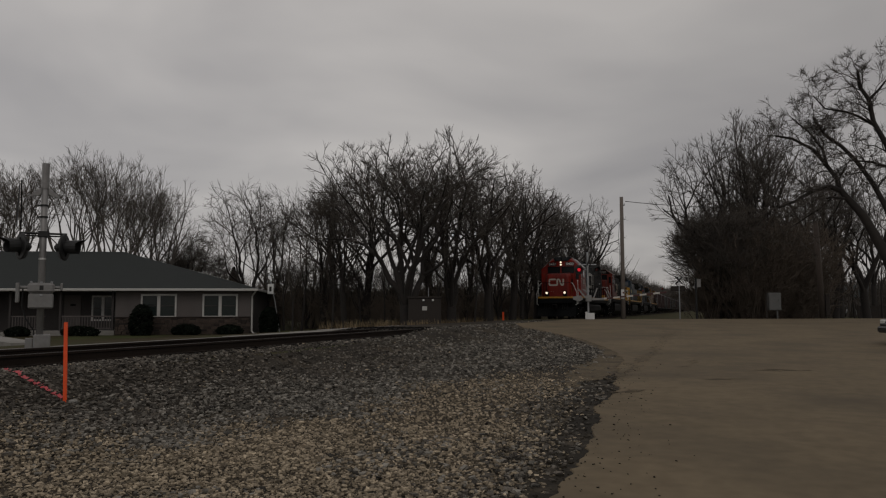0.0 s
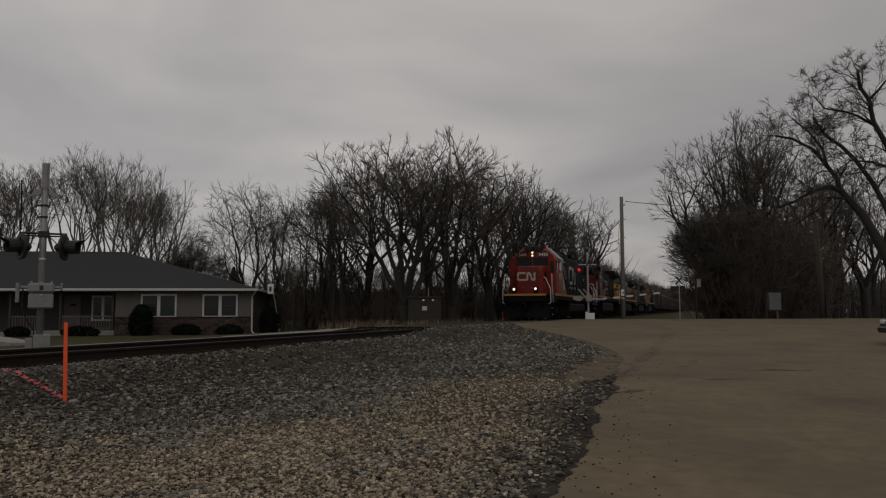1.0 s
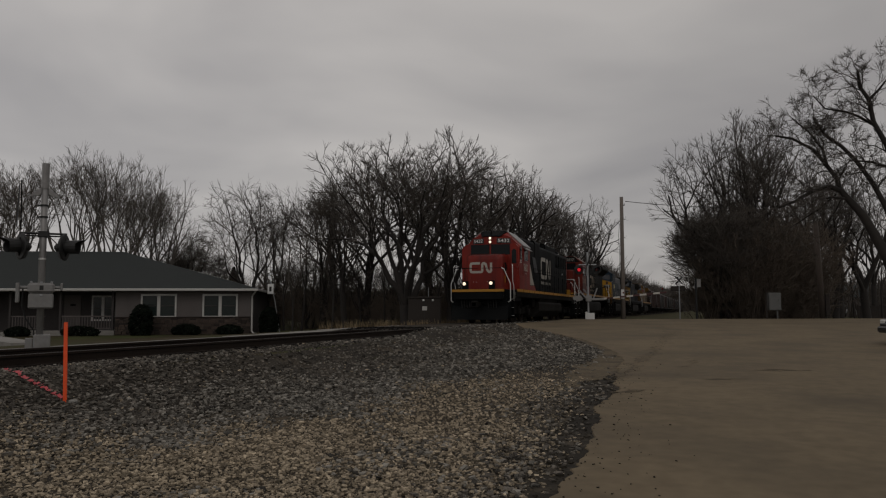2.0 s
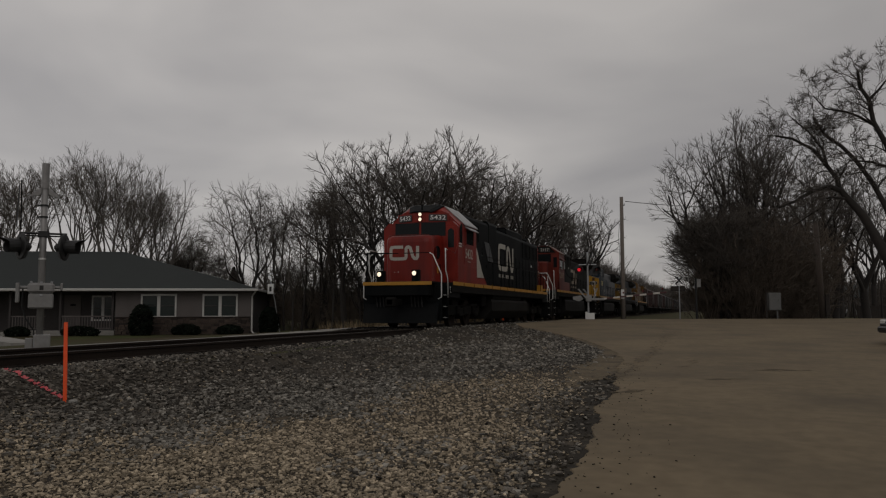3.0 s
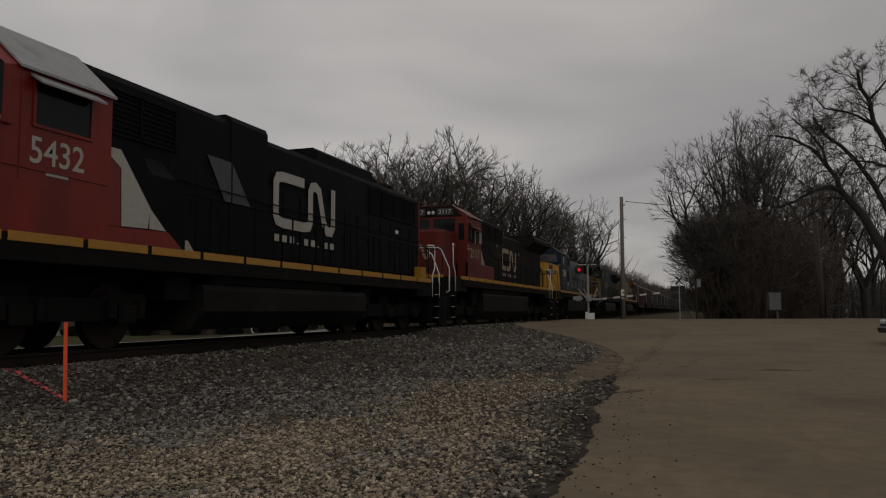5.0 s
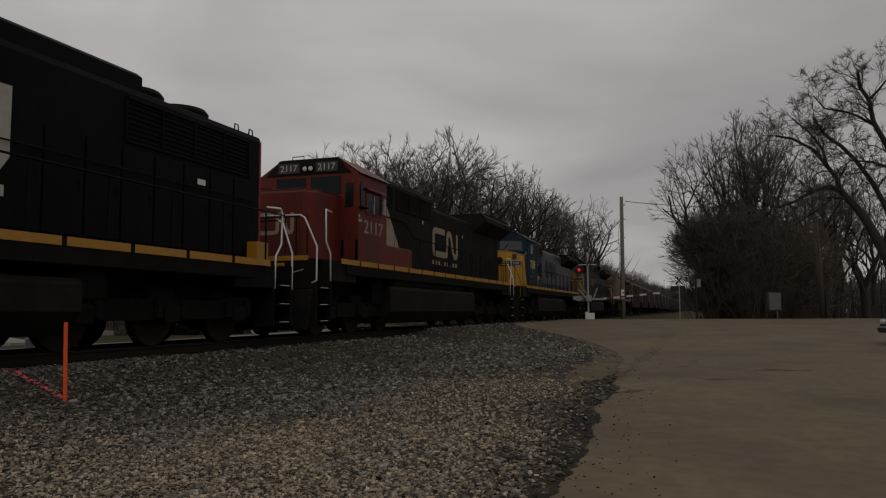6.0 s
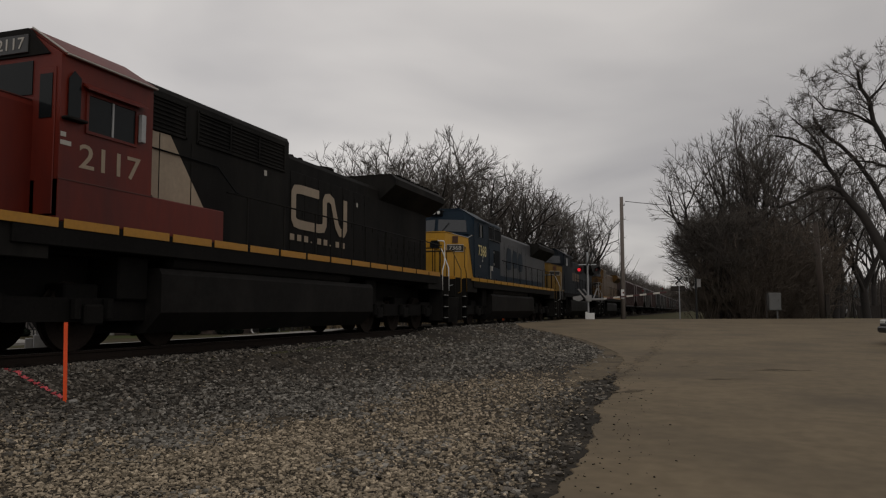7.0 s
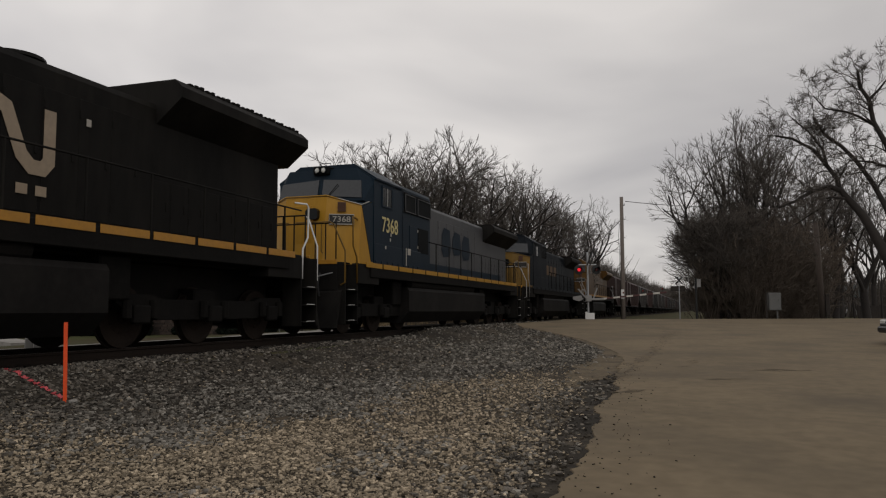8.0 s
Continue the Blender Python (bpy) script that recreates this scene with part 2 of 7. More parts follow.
def stroke(geo, pts, width, put, thick=0.004):
    """A flat band of even width along 2D points; put turns (u, v, depth) into a place."""
    P = [Vector(p) for p in pts]
    left, right = [], []
    for i, p in enumerate(P):
        a = (P[i] - P[i - 1]).normalized() if i else (P[1] - P[0]).normalized()
        b = (P[i + 1] - P[i]).normalized() if i < len(P) - 1 else a
        t = (a + b).normalized()
        nrm = Vector((-t.y, t.x))
        k = width / 2 / max(0.5, nrm.dot(Vector((-a.y, a.x))))
        left.append(p + nrm * k)
        right.append(p - nrm * k)
    n = len(P)
    v = [put(q.x, q.y, 0.0) for q in left] + [put(q.x, q.y, 0.0) for q in right] + [put(q.x, q.y, thick) for q in left] + [put(q.x, q.y, thick) for q in right]
    f = []
    for i in range(n - 1):
        f += [(2 * n + i, 2 * n + i + 1, 3 * n + i + 1, 3 * n + i), (i, i + 1, n + i + 1, n + i), (i, i + 1, 2 * n + i + 1, 2 * n + i), (n + i, n + i + 1, 3 * n + i + 1, 3 * n + i)]
    f += [(0, n, 3 * n, 2 * n), (n - 1, 2 * n - 1, 4 * n - 1, 3 * n - 1)]
    geo.add(v, f)


# ---- the ground ----
TRACK = -10.123  # x of the track's centre line; the track runs along y, z = 0 lies 5 cm over the rail top
VIEW = (-0.3194, 0.9476)


def smooth(a, b, t):
    t = min(1.0, max(0.0, (t - a) / (b - a)))
    return t * t * (3 - 2 * t)


def ground_z(x, y):
    """Height of the ground: a lot that climbs to the crossing, the track bed, and the lawn beyond it."""
    e = VIEW[0] * x + VIEW[1] * y
    lot = -0.95 + 0.0194 * max(e, -5.0)
    if e > 48.5:
        lot = -0.01 - 0.30 * smooth(48.7, 53, e)
    bed = -0.24 + 0.19 * smooth(22.5, 25.5, y) - 0.17 * smooth(58, 62, y)
    d = x - TRACK
    if d > 0:
        down = 0.0 if d < 1.85 else 0.32 * (d - 1.85) if d < 2.8 else 0.30 + 0.13 * (d - 2.8)
        z = max(lot, bed - down)
        return z
    lawn = -0.30 - 0.50 * smooth(6.5, 13, -d) + 0.22 * smooth(28, 60, y) * smooth(6, 10, -d)
    return bed + (lawn - bed) * smooth(1.9, 3.4, -d)


GROUND = material("dead_grass_and_soil", (0.0700, 0.0570, 0.0360), 0.95, spec=0.03, tint=(0.0375, 0.0325, 0.0200), scale=1.4, bump=0.03, bump_scale=22,
                  stain=(0.055, 0.068, 0.026), stain_at=(0.45, 0.7), stain_scale=0.22)
ASPHALT = material("worn_dusty_asphalt", (0.154, 0.121, 0.079), 0.95, vary=0.20, scale=0.8, bump=0.005, bump_scale=70,
                   stain=(0.104, 0.084, 0.059), stain_at=(0.44, 0.72), stain_scale=0.45, spec=0.15)
CRUST = material("dark_broken_asphalt", (0.022, 0.0185, 0.014), 0.95, vary=0.4, scale=3, bump=0.02, bump_scale=30,
                 stain=(0.085, 0.070, 0.052), stain_at=(0.52, 0.68), stain_scale=2.2, spec=0.15)
BALLAST = material("dark_ballast_bed", (0.058, 0.050, 0.040), 0.95, tint=(0.020, 0.017, 0.014), scale=4, bump=0.03, bump_scale=26,
                   stain=(0.075, 0.060, 0.042), stain_at=(0.48, 0.7), stain_scale=0.4, spec=0.1)
CONCRETE = material("old_concrete", (0.215, 0.205, 0.188), 0.9, vary=0.15, scale=1.5, bump=0.003, stain=(0.125, 0.116, 0.102), stain_at=(0.5, 0.8), stain_scale=0.6)


def sheet(xs, ys, height):
    nx, ny = len(xs), len(ys)
    v = [(x, y, height(x, y)) for y in ys for x in xs]
    f = [(j * nx + i, j * nx + i + 1, (j + 1) * nx + i + 1, (j + 1) * nx + i) for j in range(ny - 1) for i in range(nx - 1)]
    g = Geo()
    g.v, g.f = v, f
    return g


def steps(*runs):
    out = []
    for a, b, s in runs:
        k = max(1, round((b - a) / s))
        out += [a + (b - a) * i / k for i in range(k)]
    return out + [runs[-1][1]]


gx = steps((-900, -120, 130), (-120, -40, 10), (-40, -14, 1.0), (-14, -4, 0.2), (-4, 30, 1.0), (30, 120, 9), (120, 900, 130))
gy = steps((-300, -20, 40), (-20, 0, 2), (0, 62, 0.5), (62, 140, 4), (140, 1500, 90))
ground = part("ground", sheet(gx, gy, ground_z), GROUND, smooth=True)
tagged(ground, "dull brown soil and winter grass round the railway", "ground", kind="structure")

# edge of the paved lot towards the gravel: a bay, a bulge, then the approach to the crossing
LOT_EDGE = [(-0.75, -6.0), (-0.90, 2.0), (-1.14, 6.05), (-1.11, 7.0), (-1.17, 8.47), (-1.26, 9.5), (-1.42, 10.5), (-1.30, 12.2), (-1.51, 13.85), (-1.68, 16.0), (-1.80, 18.4), (-2.29, 21.1), (-3.55, 25.3),
            (-5.2, 29.6), (-6.8, 33.2), (-8.35, 35.2)]


def edge_x(y):
    pts = LOT_EDGE
    if y <= pts[0][1]:
        return pts[0][0]
    for (x0, y0), (x1, y1) in zip(pts, pts[1:]):
        if y <= y1:
            return x0 + (x1 - x0) * (y - y0) / (y1 - y0) + 0.10 * noise.noise(Vector((y * 1.3, 0, 3))) + 0.06 * noise.noise(Vector((y * 5, 0, 7))) + 0.05 * noise.noise(Vector((y * 15, 0, 9)))
    return -8.35


def lot_sheet(lift):
    """Asphalt between its ragged edge and the far side of the road."""
    g = Geo()
    ys = steps((-6, 3, 1.0), (3, 20, 0.07), (20, 36, 0.25), (36, 62, 0.5))
    across = [0, 0.0012, 0.02, 0.05, 0.1, 0.16, 0.24, 0.34, 0.46, 0.6, 0.78, 1.0]
    for y in ys:
        x0 = edge_x(y)
        x1 = 34.0
        for a in across:
            x = x0 + (x1 - x0) * a
            yy = y
            far = (48.6 - VIEW[0] * x) / VIEW[1]
            yy = min(y, far)
            g.v.append((x, yy, ground_z(x, yy) + (lift if a else -0.03)))
    n = len(across)
    g.f = [(j * n + i, j * n + i + 1, (j + 1) * n + i + 1, (j + 1) * n + i) for j in range(len(ys) - 1) for i in range(n - 1)]
    return g


lot = part("road", lot_sheet(0.028), ASPHALT)
tagged(lot, "wide dusty brown worn asphalt lot and road", "road", kind="structure")


def band_sheet(y0, y1, step, left, right, lift, cols=6):
    g = Geo()
    ys = steps((y0, y1, step))
    for y in ys:
        a, b = left(y), right(y)
        for i in range(cols + 1):
            x = a + (b - a) * i / cols
            g.v.append((x, y, ground_z(x, y) + lift - (0.03 if i in (0, cols) else 0)))
    n = cols + 1
    g.f = [(j * n + i, j * n + i + 1, (j + 1) * n + i + 1, (j + 1) * n + i) for j in range(len(ys) - 1) for i in range(cols)]
    return g


def table(rows, y):
    if y <= rows[0][0]:
        return rows[0][1]
    for (y0, a), (y1, b) in zip(rows, rows[1:]):
        if y <= y1:
            return a + (b - a) * (y - y0) / (y1 - y0)
    return rows[-1][1]


def crust_width(y):
    """How far the broken asphalt reaches into the gravel."""
    w = table([(1.0, 0.30), (6.0, 0.27), (7.1, 0.30), (8.7, 0.44), (10.6, 0.36), (11.8, 0.50), (12.7, 0.85), (13.4, 0.62), (14.9, 0.04), (15.5, -0.1)], y)
    return 0.85 * w + 0.10 * noise.noise(Vector((y * 2.3, 2, 0))) + 0.07 * noise.noise(Vector((y * 7, 5, 0)))


def dust_width(y):
    return table([(12.0, -0.2), (13.0, 0.9), (15.0, 1.05), (17.5, 0.95), (19.5, 0.55), (22.0, 0.25), (30.0, 0.15)], y) + 0.16 * noise.noise(Vector((y * 1.1, 4, 0))) + 0.08 * noise.noise(Vector((y * 5, 8, 0)))


DUST = material("trodden_brown_dust", (0.118, 0.094, 0.063), 0.95, vary=0.3, scale=2.2, bump=0.012, bump_scale=40, stain=(0.070, 0.058, 0.043), stain_at=(0.46, 0.66), stain_scale=1.6, spec=0.1)
tagged(part("pavement", band_sheet(12.0, 34, 0.12, lambda y: edge_x(y) - max(0.02, dust_width(y)), lambda y: edge_x(y) + 0.3, 0.011, 10), DUST), "brown trodden dust between gravel and lot", "pavement", kind="structure")
crust_sheet = band_sheet(1.0, 15.5, 0.07, lambda y: edge_x(y) - max(0.0, crust_width(y)), lambda y: edge_x(y) + 0.3, 0.017, 10)
tagged(part("pavement", crust_sheet, CRUST), "dark crumbled asphalt edge beside the gravel", "pavement", kind="structure")
bed_sheet = band_sheet(-14, 47.5, 0.5, lambda y: TRACK - 2.5, lambda y: min(edge_x(y) + 0.25, TRACK + 9.3), 0.006, 40)
tagged(part("gravel_bed", bed_sheet, BALLAST), "packed grey gravel between track and lot", "gravel", kind="structure")

# concrete walk along the far side of the track
walk_geo = Geo()
for k in range(18):
    y0 = 8.0 + k * 2.4
    walk_geo.box(-15.45 - 0.3 * smooth(20, 32, y0), -14.60 + 1.5 * smooth(19, 30, y0), y0, y0 + 2.385, -0.60, -0.285 + 0.075 * smooth(18, 34, y0) - 0.004 * (k % 3), 0.01)
tagged(part("pavement", walk_geo, CONCRETE), "pale concrete walk along the far side of the track", "pavement", kind="structure")
drive = Geo()
drive.prism([(-34.0, 27.0), (-20.6, 18.6), (-20.2, 19.4), (-34.0, 28.4)], "z", -1.0, -0.40)
tagged(part("pavement", drive, CONCRETE), "pale concrete driveway to the house", "pavement", kind="structure")

# ---- stones ----
STONE = material("grey_ballast_stones", (0.150, 0.139, 0.121), 0.95, vary=0.45, scale=16, each=0.78, spec=0.2, island=True)
STONE_TAN = material("tan_limestone_gravel", (0.270, 0.222, 0.160), 0.95, vary=0.45, scale=16, each=0.66, spec=0.2, island=True)
rng = np.random.default_rng(5)
CUBE = np.array([(x, y, z) for x in (-1, 1) for y in (-1, 1) for z in (-1, 1)], float)
CUBE_F = np.array([(0, 1, 3, 2), (4, 6, 7, 5), (0, 4, 5, 1), (2, 3, 7, 6), (0, 2, 6, 4), (1, 5, 7, 3)])


def stones(name, label, mat, places, sizes):
    """Many angular stones in one mesh: squashed blocks, each turned and bent on its own."""
    n = len(places)
    base = np.repeat(CUBE[None], n, 0) * rng.uniform(0.40, 1.1, (n, 1, 3)) + rng.normal(0, 0.24, (n, 8, 3))
    base[:, :, 2] *= 0.52
    a = rng.uniform(0, 2 * np.pi, n)
    tilt = rng.normal(0, 0.35, n)
    c, s = np.cos(a), np.sin(a)
    x, y, z = base[:, :, 0], base[:, :, 1], base[:, :, 2]
    y, z = y * np.cos(tilt)[:, None] - z * np.sin(tilt)[:, None], y * np.sin(tilt)[:, None] + z * np.cos(tilt)[:, None]
    v = np.stack([x * c[:, None] - y * s[:, None], x * s[:, None] + y * c[:, None], z], 2) * (sizes[:, None, None] * 0.5)
    v += places[:, None, :]
    f = (CUBE_F[None] + (np.arange(n) * 8)[:, None, None]).reshape(-1, 4)
    me = bpy.data.meshes.new(name)
    me.from_pydata(v.reshape(-1, 3).tolist(), [], f.tolist())
    return tagged(part(name, me, mat), label, "gravel", kind="stuff")


def tan_share(x, y):
    """Where the pale gravel lies: a broad patch in the foreground and towards the lot."""
    e = VIEW[0] * x + VIEW[1] * y
    lat = x * 0.9476 + y * 0.3194
    far = min(15.5, max(7.6, 12.8 + 1.75 * lat)) + 1.5 * noise.noise(Vector((x * 0.6, y * 0.6, 1))) + 0.8 * noise.noise(Vector((x * 2, y * 2, 5)))
    patch = noise.noise(Vector((x * 0.9, y * 0.45, 9))) + 0.5 * noise.noise(Vector((x * 2.6, y * 1.3, 2)))
    return smooth(far + 1.6, far - 1.2, e) * (0.93 + 0.45 * patch) + 0.05


STONE_OILY = material("oily_ballast_stones", (0.096, 0.085, 0.072), 0.95, vary=0.45, scale=16, each=0.80, spec=0.2, island=True)
grey_p, grey_s, tan_p, tan_s, oil_p, oil_s = [], [], [], [], [], []
for e0, e1, count in ((3.6, 6.0, 30000), (6.0, 9.0, 40000), (9.0, 14.0, 38000), (14.0, 24.0, 32000), (24.0, 44.0, 26000)):
    for _ in range(count):
        e = e0 + (e1 - e0) * rng.random()
        lat = (rng.random() * 2 - 1) * 0.60 * e
        x, y = lat * 0.9476 - e * 0.3194, lat * 0.3194 + e * 0.9476
        if x < TRACK + 0.95 or x > edge_x(y) - 0.04 or y > 46:
            continue
        gap = edge_x(y) - x
        loose = max(crust_width(y), dust_width(y)) if y > 12.4 else crust_width(y)
        if rng.random() < ((0.74 + 0.35 * noise.noise(Vector((x * 1.7, y * 1.1, 12))) if y < 13.2 else 0.97 - 0.55 * (gap / loose) ** 2) if gap < loose else 0.42 * smooth(loose + 0.6, loose, gap) if y >= 13.2 else 0.45 * smooth(loose + 0.4, loose, gap)):
            continue
        tan = rng.random() < tan_share(x, y) * (0.45 + 0.55 * smooth(0.2, 1.3, gap + 0.5 * noise.noise(Vector((x, y * 0.6, 20)))))
        size = (0.010 + 0.032 * rng.random() ** 2.2 if tan else 0.016 + 0.042 * rng.random() ** 2.2) * (1 + max(0, e - 9) * 0.03)
        p = (x, y, ground_z(x, y) + size * 0.3 + 0.006)
        oily = not tan and rng.random() < 0.9 * smooth(-4.6, -8.0, x + 0.8 * noise.noise(Vector((x * 0.8, y * 0.5, 6)))) * smooth(24, 14, y) or not tan and rng.random() < 0.75 * smooth(2.2, 0.3, gap) * smooth(13, 10, y)
        (tan_p if tan else oil_p if oily else grey_p).append(p)
        (tan_s if tan else oil_s if oily else grey_s).append(size)
stones("ballast_stones", "loose angular dark grey ballast stones", STONE, np.array(grey_p), np.array(grey_s))
stones("ballast_stones", "darker oily ballast stones nearer the track", STONE_OILY, np.array(oil_p), np.array(oil_s))
stones("gravel_stones", "loose pale tan limestone gravel", STONE_TAN, np.array(tan_p), np.array(tan_s))

# ---- the track ----
TIE = material("creosoted_timber", (0.0330, 0.0270, 0.0222), 0.9, vary=0.3, scale=4, bump=0.004, stretch=(0.3, 3, 3))
RAIL = [(-0.07, -0.172), (0.07, -0.172), (0.07, -0.160), (0.012, -0.145), (0.010, -0.045), (0.036, -0.035), (0.036, -0.006), (0.026, 0.0), (-0.026, 0.0), (-0.036, -0.006),
        (-0.036, -0.035), (-0.010, -0.045), (-0.012, -0.145), (-0.07, -0.160)]
track = thing("railway_track", "single railway track with rusty rails on dark ties", "railway track", kind="structure")
for sx in (-0.753, 0.753):
    part("rail", Geo().prism([(TRACK + sx + px, pz - 0.05) for px, pz in RAIL], "y", -40, 900), RUST, track)
    part("rail_head", Geo().prism([(TRACK + sx - 0.024, -0.05), (TRACK + sx + 0.024, -0.05), (TRACK + sx + 0.024, -0.047), (TRACK + sx - 0.024, -0.047)], "y", -40, 900), STEEL, track)
tie_mesh = Geo().box(-1.3, 1.3, -0.115, 0.115, -0.35, -0.176, 0.012).mesh("tie")
for k in range(70):
    t = part("tie", tie_mesh, TIE, track)
    t.matrix_basis = pose(TRACK + rng.normal(0, 0.02), -8 + k * 0.53, -0.05 + rng.normal(0, 0.004))

# ballast under the rails, in a near-black tone
bp, bs = [], []
for _ in range(9000):
    x, y = TRACK + rng.uniform(-1.9, 1.15), rng.uniform(4, 27)
    bp.append((x, y, ground_z(x, y) + rng.uniform(-0.01, 0.02)))
    bs.append(0.04 + 0.03 * rng.random())
stones("ballast_stones", "near-black ballast between the ties", CHASSIS, np.array(bp), np.array(bs))

# tar smears, tyre marks and cracks on the lot
TAR = material("dark_tar_smear", (0.090, 0.071, 0.050), 0.9, vary=0.3, scale=3, stain=(0.125, 0.098, 0.065), stain_at=(0.45, 0.6), stain_scale=3, spec=0.15)


def smear(path, wd, count, seed):
    """A scuffed streak on the asphalt: many thin ragged flakes, thickest along its line."""
    rnd = random.Random(seed)
    g = Geo()
    for k in range(count):
        u = rnd.random() * (len(path) - 1)
        i = int(u)
        (xa, ya), (xb, yb) = path[i], path[i + 1]
        x, y = xa + (xb - xa) * (u - i) + rnd.gauss(0, wd), ya + (yb - ya) * (u - i) + rnd.gauss(0, wd)
        turn = math.atan2(yb - ya, xb - xa) + rnd.gauss(0, 0.35)
        ln, w = rnd.uniform(0.05, 0.22), rnd.uniform(0.012, 0.04)
        c, s = math.cos(turn), math.sin(turn)
        ring = [(ln * math.cos(t) * rnd.uniform(0.6, 1), w * math.sin(t) * rnd.uniform(0.6, 1)) for t in [j * math.pi / 3 for j in range(6)]]
        pts = [(x + a * c - b * s, y + a * s + b * c) for a, b in ring]
        g.add([(px, py, ground_z(px, py) + 0.0312 + 0.0001 * (k % 17)) for px, py in pts], [tuple(range(6))])
    tagged(part("tar_smear", g, TAR), "dark ragged tar smear on the dusty asphalt", "stain", kind="structure")


for k, row in enumerate((([(-1.48, 13.9), (-1.46, 15.75), (-1.34, 18.8), (-1.28, 22.6)], 0.09, 120), ([(-1.28, 22.6), (-1.23, 28.0), (-1.3, 32.2), (-2.0, 40.5)], 0.16, 150), ([(-0.45, 15.0), (-0.18, 18.6)], 0.12, 16),
                         ([(1.1, 16.5), (2.0, 16.8)], 0.12, 26), ([(0.1, 14.5), (0.6, 14.6)], 0.09, 12), ([(3.1, 8.0), (3.7, 8.1)], 0.06, 6), ([(-1.25, 12.1), (-1.0, 12.5)], 0.05, 16),
                         ([(-4.9, 30.2), (-4.3, 31.4)], 0.14, 24))):
    smear(*row, k)
# loose crumbs that have spilled onto the asphalt
cp, cs = [], []
for k in range(260):
    y = 4.5 + 13 * rng.random() ** 1.4
    x = edge_x(y) + abs(rng.normal(0, 0.38))
    cp.append((x, y, ground_z(x, y) + 0.032))
    cs.append(0.008 + 0.014 * rng.random() ** 2)
stones("asphalt_crumbs", "dark crumbs of asphalt scattered beside the broken edge", CRUST, np.array(cp), np.array(cs))

# broken pieces of asphalt lying in the crumbled edge
kp, ks = [], []
for k in range(420):
    y = 4.2 + 11 * rng.random()
    w = crust_width(y)
    if w < 0.05:
        continue
    x = edge_x(y) - w * rng.random()
    kp.append((x, y, ground_z(x, y) + 0.02))
    ks.append(0.012 + 0.05 * rng.random() ** 3)
stones("asphalt_crumbs", "broken dark pieces along the crumbled asphalt edge", CRUST, np.array(kp), np.array(ks))


# ---- locomotives: the origin lies at the front coupler, on the rail top; y runs to the rear, +x faces the lot ----
def wheelset(parent, y, r=0.535):
    g = Geo()
    for sx in (-1, 1):
        prof = [(0.09, sx * 0.60), (0.11, sx * 0.69), (r * 0.55, sx * 0.715), (r - 0.09, sx * 0.705), (r + 0.025, sx * 0.69), (r + 0.025, sx * 0.715), (r, sx * 0.72), (r - 0.004, sx * 0.82), (r - 0.08, sx * 0.825), (r * 0.55, sx * 0.79), (0.13, sx * 0.83), (0.10, sx * 0.90)]
        g.turn(prof, (0, 0, 0), "x", 24)
    g.tube([(-0.6, 0, 0), (0.6, 0, 0)], 0.085, 10)
    for sx in (-1, 1):
        for k in range(6):
            a = k * math.pi / 3
            g.box(sx * 0.80 - 0.012, sx * 0.80 + 0.012, math.cos(a) * 0.25 - 0.03, math.cos(a) * 0.25 + 0.03, math.sin(a) * 0.25 - 0.03, math.sin(a) * 0.25 + 0.03, 0.004)
    w = part("wheelset", g, RUST, parent)
    w.matrix_basis = pose(0, y, r - 0.05)
    return w


def truck(root, yc, gap, axles=3, mat=None):
    """A bogie: two cast side frames with boxes, springs and brake gear, and its wheelsets."""
    mat = mat or CHASSIS
    half = gap * (axles - 1) / 2
    for sx in (-1, 1):
        g = Geo()
        lo, hi = (sx * 1.02, sx * 1.16) if sx > 0 else (sx * 1.16, sx * 1.02)
        pts = [(yc - half - 0.55, 0.72), (yc - half - 0.45, 0.86), (yc - half + 0.35, 0.86), (yc - half + 0.6, 0.78), (yc + half - 0.6, 0.78), (yc + half - 0.35, 0.86), (yc + half + 0.45, 0.86),
               (yc + half + 0.55, 0.72), (yc + half + 0.3, 0.60), (yc + half - 0.5, 0.42), (yc - half + 0.5, 0.42), (yc - half - 0.3, 0.60)]
        g.prism(pts, "x", lo, hi)
        for k in range(axles):
            y = yc - half + gap * k
            a, b = (1.13, 1.27) if sx > 0 else (-1.27, -1.13)
            g.box(a, b, y - 0.2, y + 0.2, 0.36, 0.68, 0.03)
            for dy in (-0.33, 0.33):
                c = sx * 1.2
                g.tube([(c, y + dy, 0.46), (c, y + dy, 0.76)], 0.085, 8)
        part("side_frame", g, mat, root)
    part("bolster", Geo().box(-1.0, 1.0, yc - 0.35, yc + 0.35, 0.55, 1.0, 0.03), mat, root)
    for y in (yc - half - 0.6, yc + half + 0.5):
        part("end_beam", Geo().box(-0.9, 0.9, y, y + 0.1, 0.5, 0.75, 0.01), mat, root)
    for k in range(axles):
        wheelset(root, yc - half + gap * k)


def rod(root, path, mat, r=0.022, name="handrail"):
    return part(name, Geo().tube(path, r, 6), mat, root, smooth=True)


def coupler(root, y, way):
    g = Geo().box(-0.13, 0.13, min(y, y + way * 0.9), max(y, y + way * 0.9), 0.76, 0.98, 0.03)
    g.box(-0.17, 0.17, min(y, y + way * 0.3), max(y, y + way * 0.3), 0.70, 1.04, 0.05)
    part("coupler", g, CHASSIS, root)


